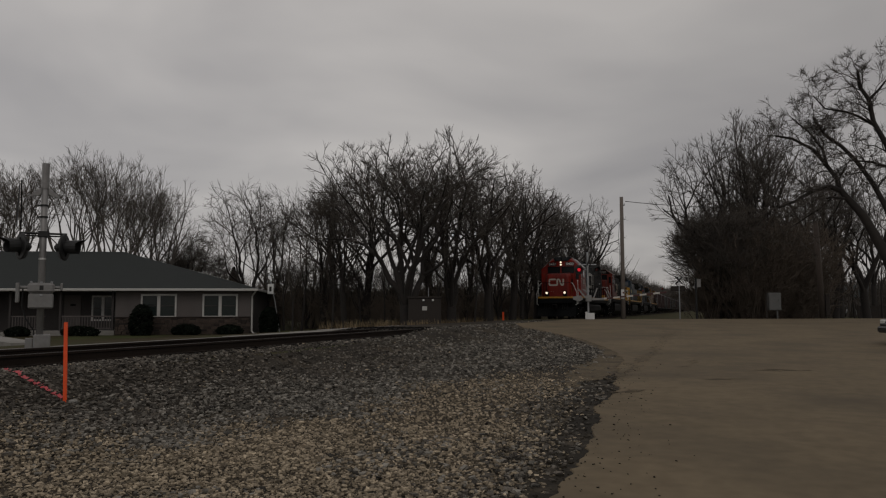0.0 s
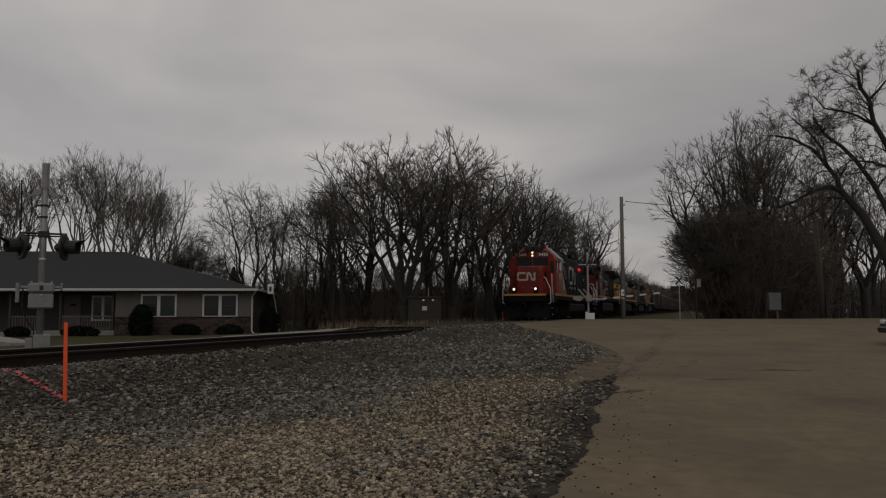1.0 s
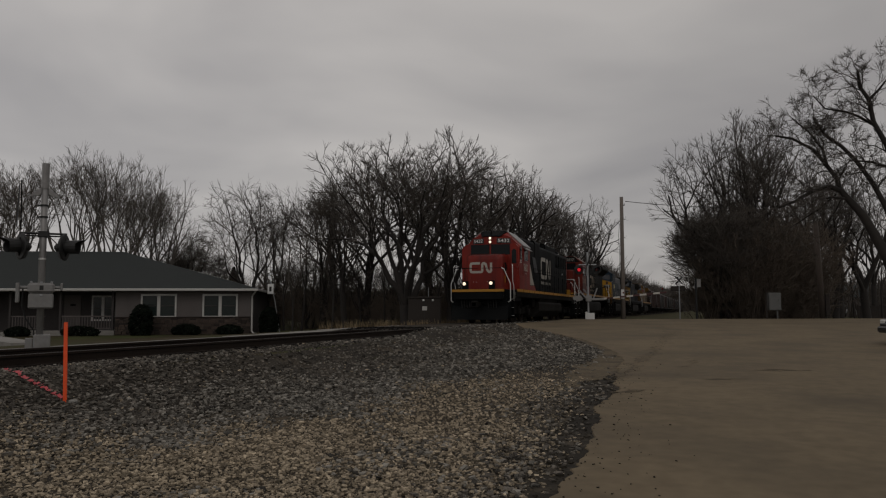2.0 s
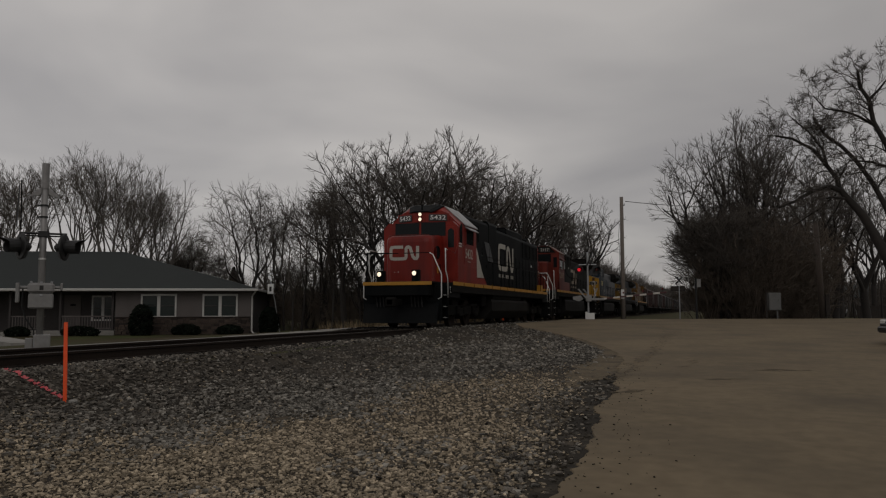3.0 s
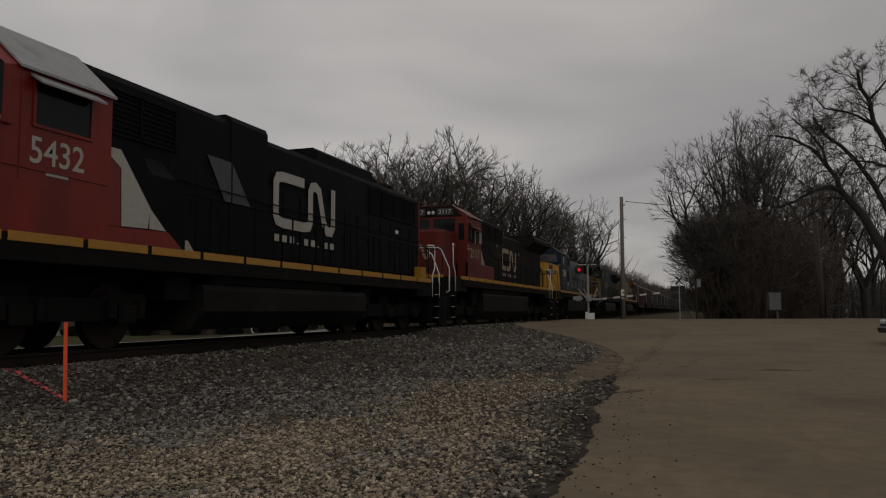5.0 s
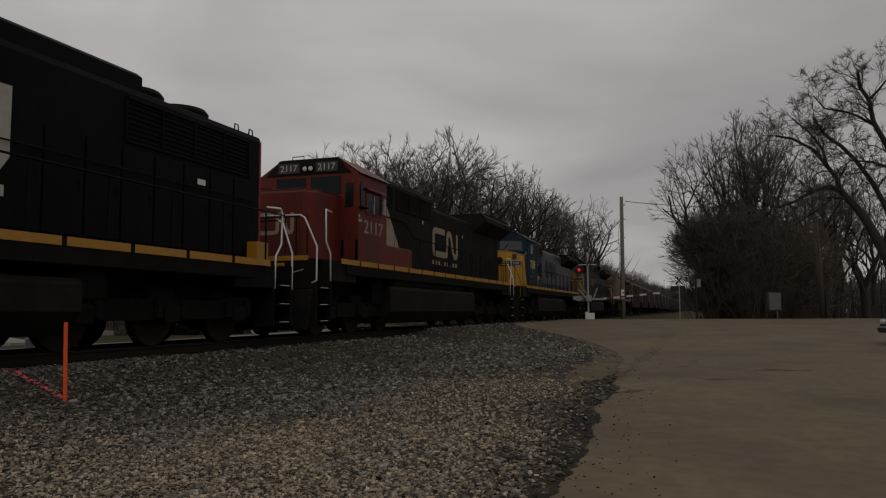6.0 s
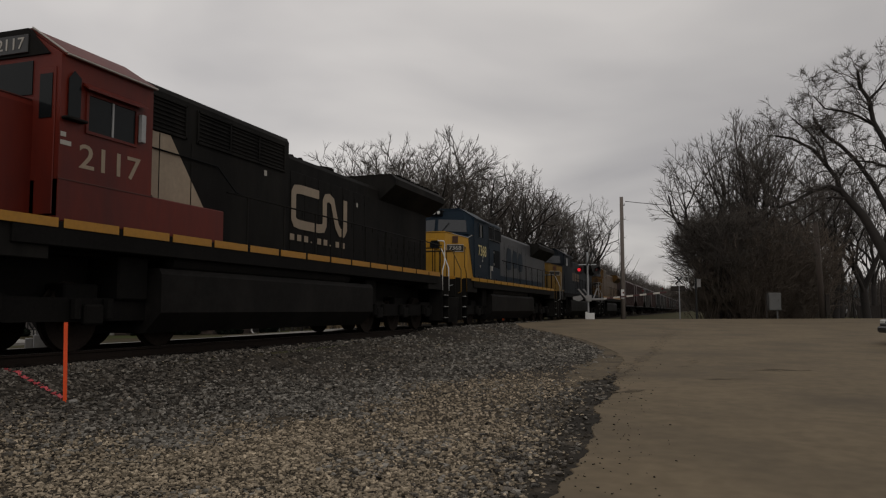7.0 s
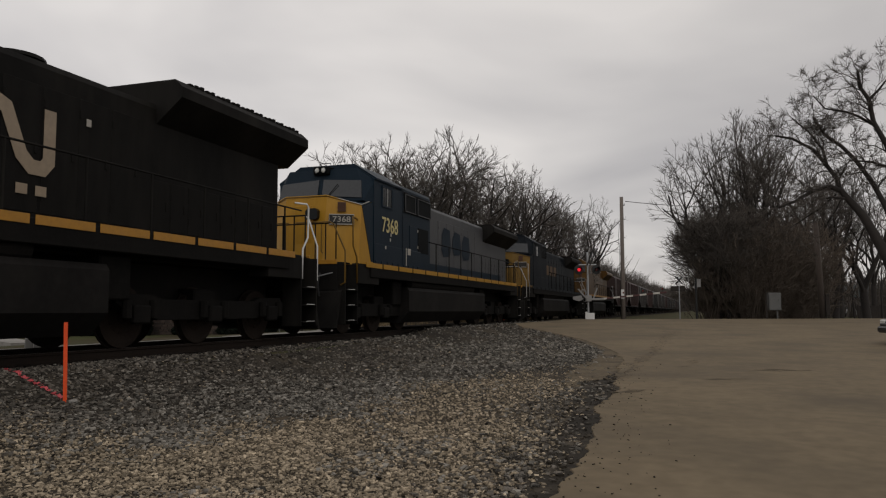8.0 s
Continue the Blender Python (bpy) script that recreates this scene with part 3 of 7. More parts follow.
def end_gear(root, y, way, zp, plate, rails, lights=None, yellow=True):
    """Pilot, steps and grab irons at one end; way: +1 where the rear lies behind."""
    def Y(a):
        return y + way * a

    def bx(g, x0, x1, a, b, z0, z1, c=0.01):
        return g.box(x0, x1, min(Y(a), Y(b)), max(Y(a), Y(b)), z0, z1, c)
    g = Geo()
    bx(g, -1.28, 1.28, 0.0, 0.06, zp - 0.75, zp - 0.02)
    part("end_plate", g, plate, root)
    plow = Geo().prism([(Y(0.02), zp - 0.75), (Y(-0.03), zp - 0.80), (Y(-0.30), 0.14), (Y(-0.22), 0.14), (Y(0.09), zp - 0.78)], "x", -1.40, 1.40)
    part("pilot", plow, plate, root)
    if yellow:
        g = Geo()
        bx(g, -1.27, 1.27, -0.012, 0.02, zp - 0.07, zp + 0.045, 0.004)
        part("stripe", g, STRIPE, root)
    for sx in (-1, 1):
        g = Geo()
        lo, hi = (1.0, 1.50) if sx > 0 else (-1.50, -1.0)
        bx(g, 1.0 if sx > 0 else -1.03, 1.03 if sx > 0 else -1.0, 0.06, 0.80, 0.30, zp - 0.04)
        bx(g, lo, hi, 0.03, 0.07, 0.22, zp - 0.04)
        bx(g, lo, hi, 0.76, 0.80, 0.22, zp - 0.04)
        part("step_well", g, plate, root)
        side = Geo()
        bx(side, 1.02 if sx > 0 else -1.5, 1.5 if sx > 0 else -1.02, 0.80, 2.2, zp - 0.55, zp - 0.01)
        part("sill_plate", side, plate, root)
        for k, z in enumerate((0.33, 0.72, 1.12)):
            t = Geo()
            lo2 = 1.04 + 0.06 * k
            bx(t, lo2 if sx > 0 else -1.52, 1.52 if sx > 0 else -lo2, 0.08, 0.75, z - 0.025, z, 0.005)
            part("step", t, plate, root)
            e = Geo()
            bx(e, 1.50 if sx > 0 else -1.53, 1.53 if sx > 0 else -1.50, 0.2, 0.55, z, z + 0.012, 0.003)
            part("step_edge", e, WHITE, root)
        x = sx * 1.49
        rod(root, [(x - sx * 0.12, Y(0.0), zp - 0.62), (x, Y(0.03), zp - 0.55), (x, Y(0.03), zp + 0.26), (sx * 1.2, Y(-0.05), zp + 0.95), (sx * 1.08, Y(-0.07), zp + 1.02)], rails)
        rod(root, [(sx * 1.08, Y(-0.07), zp + 1.02), (sx * 0.1, Y(-0.07), zp + 1.02)], rails if yellow and way > 0 else BLACK, 0.016)
        rod(root, [(x, Y(0.75), zp - 0.55), (x, Y(0.73), zp + 0.14), (x, Y(0.50), zp + 0.42), (x, Y(0.48), zp + 1.12), (x - sx * 0.02, Y(0.52), zp + 1.2), (sx * 1.40, Y(0.95), zp + 1.18)], rails)
    for i in range(4):
        for x0 in (-0.9, 0.42):
            x = x0 + i * 0.13
            part("brake_hose", Geo().tube([(x, Y(-0.05), zp - 0.3), (x, Y(-0.16), zp - 0.55), (x + 0.02, Y(-0.12), zp - 0.9)], 0.025, 6), RUBBER, root)
    g = Geo().tube([(0.55, Y(-0.06), zp - 0.42), (0.75, Y(-0.12), zp - 0.40), (1.2, Y(-0.1), zp - 0.30)], 0.016, 6)
    part("cut_lever", g, GALV, root)


def logo_bands(root, mat, y0, y1, z0, z1, x, width):
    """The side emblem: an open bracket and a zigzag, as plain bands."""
    def put(u, v, t):
        return (x + t, y0 + (y1 - y0) * u, z0 + (z1 - z0) * v)
    w = width
    sc = (y1 - y0), (z1 - z0)

    def band(pts):
        g = Geo()
        stroke(g, [(u * sc[0], v * sc[1]) for u, v in pts], w, lambda a, b, t: put(a / sc[0], b / sc[1], t))
        return part("emblem", g, mat, root)
    band([(0.46, 0.93), (0.14, 0.93), (0.06, 0.90), (0.035, 0.80), (0.035, 0.20), (0.06, 0.10), (0.14, 0.07), (0.46, 0.07), (0.54, 0.10), (0.565, 0.20), (0.565, 0.80), (0.59, 0.90), (0.65, 0.93), (0.71, 0.86), (0.80, 0.24), (0.86, 0.08), (0.93, 0.08), (0.965, 0.20), (0.965, 0.98)])


def nose_bands(root, mat, y, x0, x1, z0, z1, width):
    def put(a, b, t):
        return (a, y - t, b)
    g = Geo()
    w, hh = x1 - x0, z1 - z0
    pts = [(0.46, 0.93), (0.14, 0.93), (0.06, 0.90), (0.035, 0.80), (0.035, 0.20), (0.06, 0.10), (0.14, 0.07), (0.46, 0.07), (0.54, 0.10), (0.565, 0.20), (0.565, 0.80), (0.59, 0.90), (0.65, 0.93), (0.71, 0.86), (0.80, 0.24), (0.86, 0.08), (0.93, 0.08), (0.965, 0.20), (0.965, 0.98)]
    stroke(g, [(x0 + u * w, z0 + v * hh) for u, v in pts], width, put)
    part("emblem", g, mat, root)


def window(root, poly, x, frame_mat, glass=None, name="window"):
    """A side window in the plane x: a raised frame with a dark pane set in it; poly: (y, z) corners."""
    cy, cz = sum(p[0] for p in poly) / len(poly), sum(p[1] for p in poly) / len(poly)
    out = [(cy + (a - cy) * 1.0 + math.copysign(0.045, a - cy), cz + (b - cz) * 1.0 + math.copysign(0.045, b - cz)) for a, b in poly]
    g = Geo()
    n = len(poly)
    s = 1 if x > 0 else -1
    v = [(x, *p) for p in out] + [(x + s * 0.025, *p) for p in out] + [(x + s * 0.025, *p) for p in poly] + [(x - s * 0.01, *p) for p in poly]
    f = []
    for i in range(n):
        j = (i + 1) % n
        f += [(i, j, n + j, n + i), (n + i, n + j, 2 * n + j, 2 * n + i), (2 * n + i, 2 * n + j, 3 * n + j, 3 * n + i)]
    g.add(v, f)
    fr = part(name, g, frame_mat, root)
    part("pane", Geo().prism(poly, "x", x + s * 0.004, x + s * 0.008), glass or GLASS, fr)
    return fr


def front_pane(root, poly, y, slope, name="windscreen", mat=None):
    """A windscreen in the cab's front: (x, z) corners, y at z = poly's lowest edge, leaning back by slope."""
    z0 = min(p[1] for p in poly)
    g = Geo()
    v = [(a, y + (b - z0) * slope - 0.012, b) for a, b in poly] + [(a, y + (b - z0) * slope + 0.01, b) for a, b in poly]
    n = len(poly)
    f = [tuple(range(n)), tuple(range(2 * n - 1, n - 1, -1))] + [(i, (i + 1) % n, (i + 1) % n + n, i + n) for i in range(n)]
    return part(name, g.add(v, f), mat or GLASS, root)


def lamp(root, at, r, mat, name="headlight"):
    ring = part(name, Geo().turn([(r * 1.25, 0.05), (r * 1.25, -0.02), (r * 1.05, -0.045), (r * 1.02, 0.0)], at, "y", 16), BLACK, root)
    part("lens", Geo().turn([(r, 0.0), (r, -0.02), (r * 0.7, -0.04), (r * 0.2, -0.05)], at, "y", 16), mat, ring)


def hood_rails(root, y0, y1, x, zp, zr, count, mat):
    for sx in (-1, 1):
        rod(root, [(sx * x, y0, zr), (sx * x, y1, zr)], mat, 0.02)
        for k in range(count):
            y = y0 + (y1 - y0) * (k + 0.5) / count
            part("stanchion", Geo().tube([(sx * x, y, zp - 0.25), (sx * x, y, zr)], 0.02, 6), mat, root)


def side_stripes(root, y0, y1, count, zp, mat=None):
    w = (y1 - y0) / count
    me = Geo().box(-0.006, 0.006, 0.05, w - 0.05, -0.075, 0.06, 0.003).mesh("stripe")
    for sx in (-1, 1):
        for k in range(count):
            o = part("stripe", me, mat or STRIPE, root)
            o.matrix_basis = pose(sx * 1.556, y0 + k * w, zp)


def hood_doors(root, y0, y1, count, x, z0, z1, mat):
    w = (y1 - y0) / count
    g = Geo().box(-0.008, 0.008, 0.025, w - 0.025, z0, z1, 0.006)
    for zz in (z0 + 0.25, z1 - 0.25):
        g.box(0.008, 0.02, 0.03, 0.07, zz - 0.06, zz + 0.06, 0.004)
    me = g.mesh("door")
    g = Geo().box(0.006, 0.024, w - 0.12, w - 0.07, (z0 + z1) / 2 - 0.08, (z0 + z1) / 2 + 0.08, 0.006)
    latch = g.mesh("latch")
    for sx in (-1, 1):
        for k in range(count):
            d = part("door", me, mat, root)
            d.matrix_basis = pose(sx * x, y0 + k * w, 0) if sx > 0 else pose(-x, y0 + (k + 1) * w, 0, 0, 0, 180)
            part("latch", latch, mat, d)


def grille(root, y0, y1, x, z0, z1, mat, name="grille"):
    for sx in (-1, 1):
        g = Geo().box(min(sx * x, sx * (x + 0.03)), max(sx * x, sx * (x + 0.03)), y0, y1, z0, z0 + 0.05, 0.005)
        g.box(min(sx * x, sx * (x + 0.03)), max(sx * x, sx * (x + 0.03)), y0, y1, z1 - 0.05, z1, 0.005)
        k = max(3, int((z1 - z0) / 0.09))
        for i in range(k):
            z = z0 + 0.05 + (z1 - z0 - 0.1) * (i + 0.5) / k
            g.box(min(sx * x, sx * (x + 0.02)), max(sx * x, sx * (x + 0.02)), y0 + 0.03, y1 - 0.03, z - 0.012, z + 0.012, 0.003)
        for i in range(int((y1 - y0) / 0.9) + 1):
            y = y0 + 0.03 + (y1 - y0 - 0.06) * i / max(1, int((y1 - y0) / 0.9))
            g.box(min(sx * x, sx * (x + 0.03)), max(sx * x, sx * (x + 0.03)), y - 0.02, y + 0.02, z0, z1, 0.004)
        part(name, g, mat, root)


def fan(root, y, z, r=0.62, mat=None):
    g = Geo().turn([(r + 0.05, 0.0), (r + 0.06, 0.12), (r, 0.20), (r - 0.07, 0.20), (r - 0.09, 0.06), (0.08, 0.06), (0.06, 0.16)], (0, y, z), "z", 24)
    for k in range(8):
        a = k * math.pi / 4
        g.tube([(0.05 * math.cos(a), y + 0.05 * math.sin(a), z + 0.17), ((r - 0.03) * math.cos(a), y + (r - 0.03) * math.sin(a), z + 0.19)], 0.012, 4)
    part("fan", g, mat or BLACK, root)


def underframe(root, L, zp, tank, trucks, gap):
    g = Geo().box(-1.02, 1.02, 0.95, L - 0.95, zp - 0.42, zp - 0.03, 0.02)
    part("frame", g, CHASSIS, root)
    part("walkway", Geo().box(-1.55, 1.55, 2.15, L - 2.15, zp - 0.36, zp, 0.012).box(-1.27, 1.27, 0.9, 2.2, zp - 0.04, zp, 0.008).box(-1.27, 1.27, L - 2.2, L - 0.9, zp - 0.04, zp, 0.008), CHASSIS, root)
    y0, y1, z0, z1 = tank
    prof = [(-1.42, z1), (-1.48, z1 - 0.1), (-1.48, z0 + 0.35), (-1.15, z0), (1.15, z0), (1.48, z0 + 0.35), (1.48, z1 - 0.1), (1.42, z1)]
    part("fuel_tank", Geo().prism(prof, "y", y0, y1), TANK, root)
    for sx in (-1, 1):
        part("air_reservoir", Geo().turn([(0.02, y0 + 0.3), (0.17, y0 + 0.36), (0.17, y1 - 1.4), (0.02, y1 - 1.3)], (sx * 1.28, 0, z1 + 0.12), "y", 12), CHASSIS, root)
    part("traction_gear", Geo().box(-0.62, 0.62, 1.6, L - 1.6, 0.42, zp - 0.40, 0.02), CHASSIS, root)
    for y in (y0 - 0.75, y1 + 0.05):
        part("equipment_box", Geo().box(-1.25, 1.25, y, y + 0.7, 0.75, zp - 0.38, 0.03), CHASSIS, root)
    for yc in trucks:
        truck(root, yc, gap)
    coupler(root, 0.0, 1)
    coupler(root, L, -1)


TANK = material("dusty_black_tank", (0.0105, 0.0098, 0.0092), 0.65, spec=0.06, vary=0.3, scale=1.5, stain=(0.024, 0.022, 0.020), stain_at=(0.45, 0.8), stain_scale=0.7)
PLATE = material("number_board", (0.012, 0.012, 0.012), 0.4, vary=0.1, scale=4)


def lead_locomotive():
    root = thing("locomotive", "red and black diesel locomotive with lit headlights leading the train", "locomotive")
    L, zp = 21.8, 1.60
    underframe(root, L, zp, (8.0, 15.2, 0.22, 1.06), (4.25, 17.55), 2.07)
    end_gear(root, 1.13, 1, zp, BLACK, WHITE, yellow=False)
    part("deck", Geo().box(-1.3, 1.3, 0.68, 1.9, zp - 0.06, zp, 0.01).box(-1.2, 1.2, 0.70, 1.1, zp - 0.5, zp - 0.07, 0.02), BLACK, root)
    part("stripe", Geo().box(-1.3, 1.3, 0.665, 0.68, zp - 0.13, zp - 0.01, 0.004), STRIPE, root)
    end_gear(root, L - 0.5, -1, zp, BLACK, WHITE)
    # short nose with rounded corners
    W = 0.92
    nose = Geo()
    ring = [(-W, 3.1), (-W, 2.0), (-W + 0.04, 1.86), (-W + 0.12, 1.75), (-W + 0.26, 1.68), (W - 0.26, 1.68), (W - 0.12, 1.75), (W - 0.04, 1.86), (W, 2.0), (W, 3.1)]
    levels = [(zp, 1.0, 0.0), (3.08, 1.0, 0.0), (3.20, 0.985, 0.02), (3.28, 0.95, 0.07), (3.325, 0.88, 0.16), (3.34, 0.78, 0.28)]
    v = []
    for z, k, back in levels:
        v += [(x * k, min(3.1, y + back if y < 3.05 else y), z + (0.09 if y > 2.9 and z > 3 else 0)) for x, y in ring]
    n = len(ring)
    f = [(i * n + j, i * n + (j + 1) % n, (i + 1) * n + (j + 1) % n, (i + 1) * n + j) for i in range(len(levels) - 1) for j in range(n)]
    f += [tuple(range((len(levels) - 1) * n, len(levels) * n))]
    nose.add(v, f)
    part("nose", nose, RED, root)
    nose_bands(root, CREAM, 1.677, -0.68, 0.44, 2.43, 2.93, 0.115)
    part("nose_door", Geo().box(-0.935, -0.915, 2.1, 2.75, 1.7, 2.95, 0.006), RED, root)
    part("grab_iron", Geo().tube([(0.92, 2.05, 2.5), (0.98, 2.05, 2.5), (0.98, 2.05, 2.85), (0.92, 2.05, 2.85)], 0.014, 6), RED, root)
    part("brake_wheel", Geo().turn([(0.20, 0.93), (0.24, 0.94), (0.24, 0.98), (0.20, 0.99), (0.18, 0.96)], (0, 2.3, 2.72), "x", 16), BLACK, root)
    # cab
    prof = [(-1.5, 1.66), (1.5, 1.66), (1.5, 3.90), (0.72, 4.60), (0.55, 4.66), (-0.55, 4.66), (-0.72, 4.60), (-1.5, 3.90)]
    low = [(-1.5, 1.66), (1.5, 1.66), (1.5, 3.80), (0.98, 4.30), (0.72, 4.42), (-0.72, 4.42), (-0.98, 4.30), (-1.5, 3.80)]
    sill = [(-1.5, 1.66), (1.5, 1.66), (1.5, 3.74), (1.30, 3.94), (-1.30, 3.94), (-1.5, 3.74)]
    part("cab", Geo().prism(sill, "y", 3.05, 3.44).prism(low, "y", 3.44, 3.82, prof).prism(prof, "y", 3.82, 5.55), RED, root)
    roof = [(1.56, 3.86), (1.56, 3.90), (0.74, 4.645), (0.56, 4.71), (-0.56, 4.71), (-0.74, 4.645), (-1.56, 3.90), (-1.56, 3.86), (-0.74, 4.60), (-0.56, 4.665), (0.56, 4.665), (0.74, 4.60)]
    part("cab_roof", Geo().prism(roof, "y", 3.80, 5.58), SILVER, root, "dull grey sloping cab roof")
    part("visor", Geo().prism([(-0.45, 4.30), (-0.30, 4.34), (0.30, 4.34), (0.45, 4.30), (0.45, 4.33), (0.30, 4.38), (-0.30, 4.38), (-0.45, 4.33)], "y", 3.06, 3.82,
                              [(-0.72, 4.61), (-0.55, 4.67), (0.55, 4.67), (0.72, 4.61), (0.72, 4.65), (0.55, 4.715), (-0.55, 4.715), (-0.72, 4.65)]), BLACK, root)
    part("headlight_housing", Geo().prism([(-1.04, 3.40), (-0.24, 3.03), (0.24, 3.03), (1.04, 3.40), (1.04, 3.5), (-1.04, 3.5)], "z", 3.95, 4.30), RED, root)
    for sx in (-1, 1):
        b = part("number_board", Geo().box(-0.35, 0.35, -0.02, 0.02, -0.125, 0.125, 0.01), PLATE, root)
        b.matrix_basis = pose(sx * 0.66, 3.205, 4.12, 0, 0, sx * 24.8)
        lettering("5432", 0.165, WHITE, b, Matrix.Translation((0, -0.022, 0)) @ pose(0, 0, 0, 90, 0, 0), wide=1.3)
    for z in (4.06, 4.25):
        lamp(root, (0, 3.03, z), 0.068, LAMP)
    for x0, x1 in ((-1.02, -0.04), (0.04, 1.02)):
        s = 1 if x0 > 0 else -1
        poly = [(x0, 3.40), (x1, 3.40), (x1, 3.93), (x0, 3.93)]
        front_pane(root, poly, 3.045, 0.0)
    part("front_door", Geo().box(1.05, 1.42, 3.028, 3.05, 1.75, 3.75, 0.01), RED, root)
    g = part("door_window", Geo().prism([(1.12, 2.95), (1.36, 2.95), (1.36, 3.6), (1.24, 3.68), (1.12, 3.6)], "y", 3.018, 3.03), GLASS, root)
    part("wind_deflector", Geo().prism([(3.25, 3.15), (3.55, 3.15), (3.55, 3.85), (3.40, 3.9), (3.25, 3.7)], "x", 1.515, 1.53), GLASS, root)
    window(root, [(4.1, 3.15), (5.1, 3.15), (5.1, 3.72), (4.1, 3.72)], 1.5, RED)
    window(root, [(4.1, 3.15), (5.1, 3.15), (5.1, 3.72), (4.1, 3.72)], -1.5, RED)
    part("awning", Geo().prism([(1.5, 3.80), (1.5, 3.84), (1.72, 3.70), (1.72, 3.67)], "y", 4.0, 5.2), SILVER, root)
    lettering("5432", 0.37, CREAM, root, Matrix.Translation((1.502, 4.52, 2.77)) @ pose(0, 0, 0, 90, 0, 90), wide=0.95)
    part("class_bars", Geo().box(1.5, 1.506, 4.32, 4.72, 2.46, 2.51, 0.002), CREAM, root)
    for z in (3.0, 3.09):
        part("notice", Geo().box(1.5, 1.506, 3.18, 3.55, z - 0.02, z + 0.045, 0.002), WHITE, root)
    rod(root, [(1.42, 2.08, 2.78), (1.50, 2.75, 2.72), (1.53, 3.0, 3.08), (1.53, 3.7, 3.05)], RED, 0.018)
    part("battery_box", Geo().box(-1.506, 1.506, 3.08, 5.56, 1.6, 2.32, 0.02), RED, root)
    part("seam", Geo().tube([(1.508, 3.6, 2.52), (1.508, 5.5, 2.50)], 0.010, 5), RED, root)
    part("seam", Geo().box(1.5, 1.512, 3.86, 3.885, 2.36, 3.80, 0.003), RED, root)
    part("nose_rim", Geo().tube([(-0.80, 1.86, 3.33), (-0.62, 1.74, 3.34), (0.62, 1.74, 3.34), (0.80, 1.86, 3.33)], 0.014, 5), RED_OLD, root)
    for y in (2.35, 2.60):
        part("vent_mark", Geo().box(0.915, 0.928, y, y + 0.12, 1.95, 2.30, 0.004), STRIPE if y < 2.5 else BLACK, root)
    for x in (-0.5, -0.35, 0.22, 0.36):
        part("stud", Geo().turn([(0.018, 0.0), (0.018, -0.02), (0.008, -0.03)], (x, 1.68, 1.98), "y", 8), CREAM, root)
    part("antenna", Geo().tube([(0, 3.25, 4.40), (0, 3.25, 4.66)], [0.035, 0.03], 8), BLACK, root)
    # long hood
    def hood(y0, y1, w, top, ch=0.16, mat=BLACK, name="hood"):
        p = [(-w, 1.6), (w, 1.6), (w, top - ch), (w - ch * 0.35, top - ch * 0.3), (w - ch, top), (-w + ch, top), (-w + ch * 0.35, top - ch * 0.3), (-w, top - ch)]
        return part(name, Geo().prism(p, "y", y0, y1), mat, root)
    hood(5.55, 9.55, 0.93, 4.58, name="hood")
    hood(9.55, 10.95, 0.95, 4.68, name="filter_housing")
    hood(10.95, 20.87, 0.90, 4.47, name="rear_hood")
    part("blower_duct", Geo().prism([(0.9, 1.7), (1.28, 1.7), (1.28, 2.9), (0.9, 3.3)], "y", 5.9, 7.4), BLACK, root)
    hood_doors(root, 7.6, 20.6, 16, 0.93, 1.75, 3.35, BLACK)
    grille(root, 16.6, 20.4, 0.905, 3.45, 4.25, BLACK)
    grille(root, 5.9, 7.8, 0.935, 3.5, 4.3, BLACK)
    part("dynamic_brake_housing", Geo().prism([(-0.78, 4.45), (0.78, 4.45), (0.78, 4.72), (0.66, 4.81), (-0.66, 4.81), (-0.78, 4.72)], "y", 13.6, 17.15), BLACK, root)
    fan(root, 17.75, 4.50, 0.55)
    fan(root, 19.15, 4.50, 0.55)
    part("exhaust", Geo().box(-0.35, 0.35, 9.0, 10.4, 4.6, 4.74, 0.02), BLACK, root)
    for y in (20.2, 20.75):
        part("lifting_lug", Geo().tube([(0.7, y - 0.08, 4.48), (0.7, y - 0.06, 4.6), (0.7, y + 0.06, 4.6), (0.7, y + 0.08, 4.48)], 0.016, 5), BLACK, root)
    for z in (4.3, 3.8, 3.35, 2.9):
        part("grab_iron", Geo().tube([(0.80, 20.88, z - 0.06), (0.80, 20.97, z - 0.05), (0.80, 21.01, z), (0.80, 20.97, z + 0.05), (0.80, 20.88, z + 0.06)], 0.013, 5), BLACK, root)
    part("end_panel", Geo().box(-0.906, 0.906, 20.78, 20.90, 1.65, 4.34, 0.03), RED, root)
    # colour fields on the side
    part("side_panel", Geo().prism([(5.57, 1.63), (7.5, 1.63), (7.5, 2.0), (6.9, 2.5), (6.2, 3.3), (5.57, 3.3)], "x", 0.9, 1.42), BLACK, root)
    part("paint_field", Geo().prism([(5.58, 1.66), (7.42, 1.66), (7.02, 1.93), (5.9, 1.90), (5.58, 1.90)], "x", 1.422, 1.428), RED, root)
    part("paint_field", Geo().prism([(5.58, 1.91), (5.88, 1.91), (5.84, 2.84), (5.58, 3.0)], "x", 1.422, 1.427), RED, root)
    part("paint_field", Geo().prism([(5.58, 3.14), (5.84, 3.14), (6.56, 2.29), (6.51, 1.94), (5.90, 1.92), (5.86, 2.84), (5.58, 3.02)], "x", 1.422, 1.430), CREAM, root)
    part("paint_field", Geo().prism([(6.55, 2.29), (6.97, 1.94), (6.55, 1.94)], "x", 1.422, 1.430), CREAM, root)
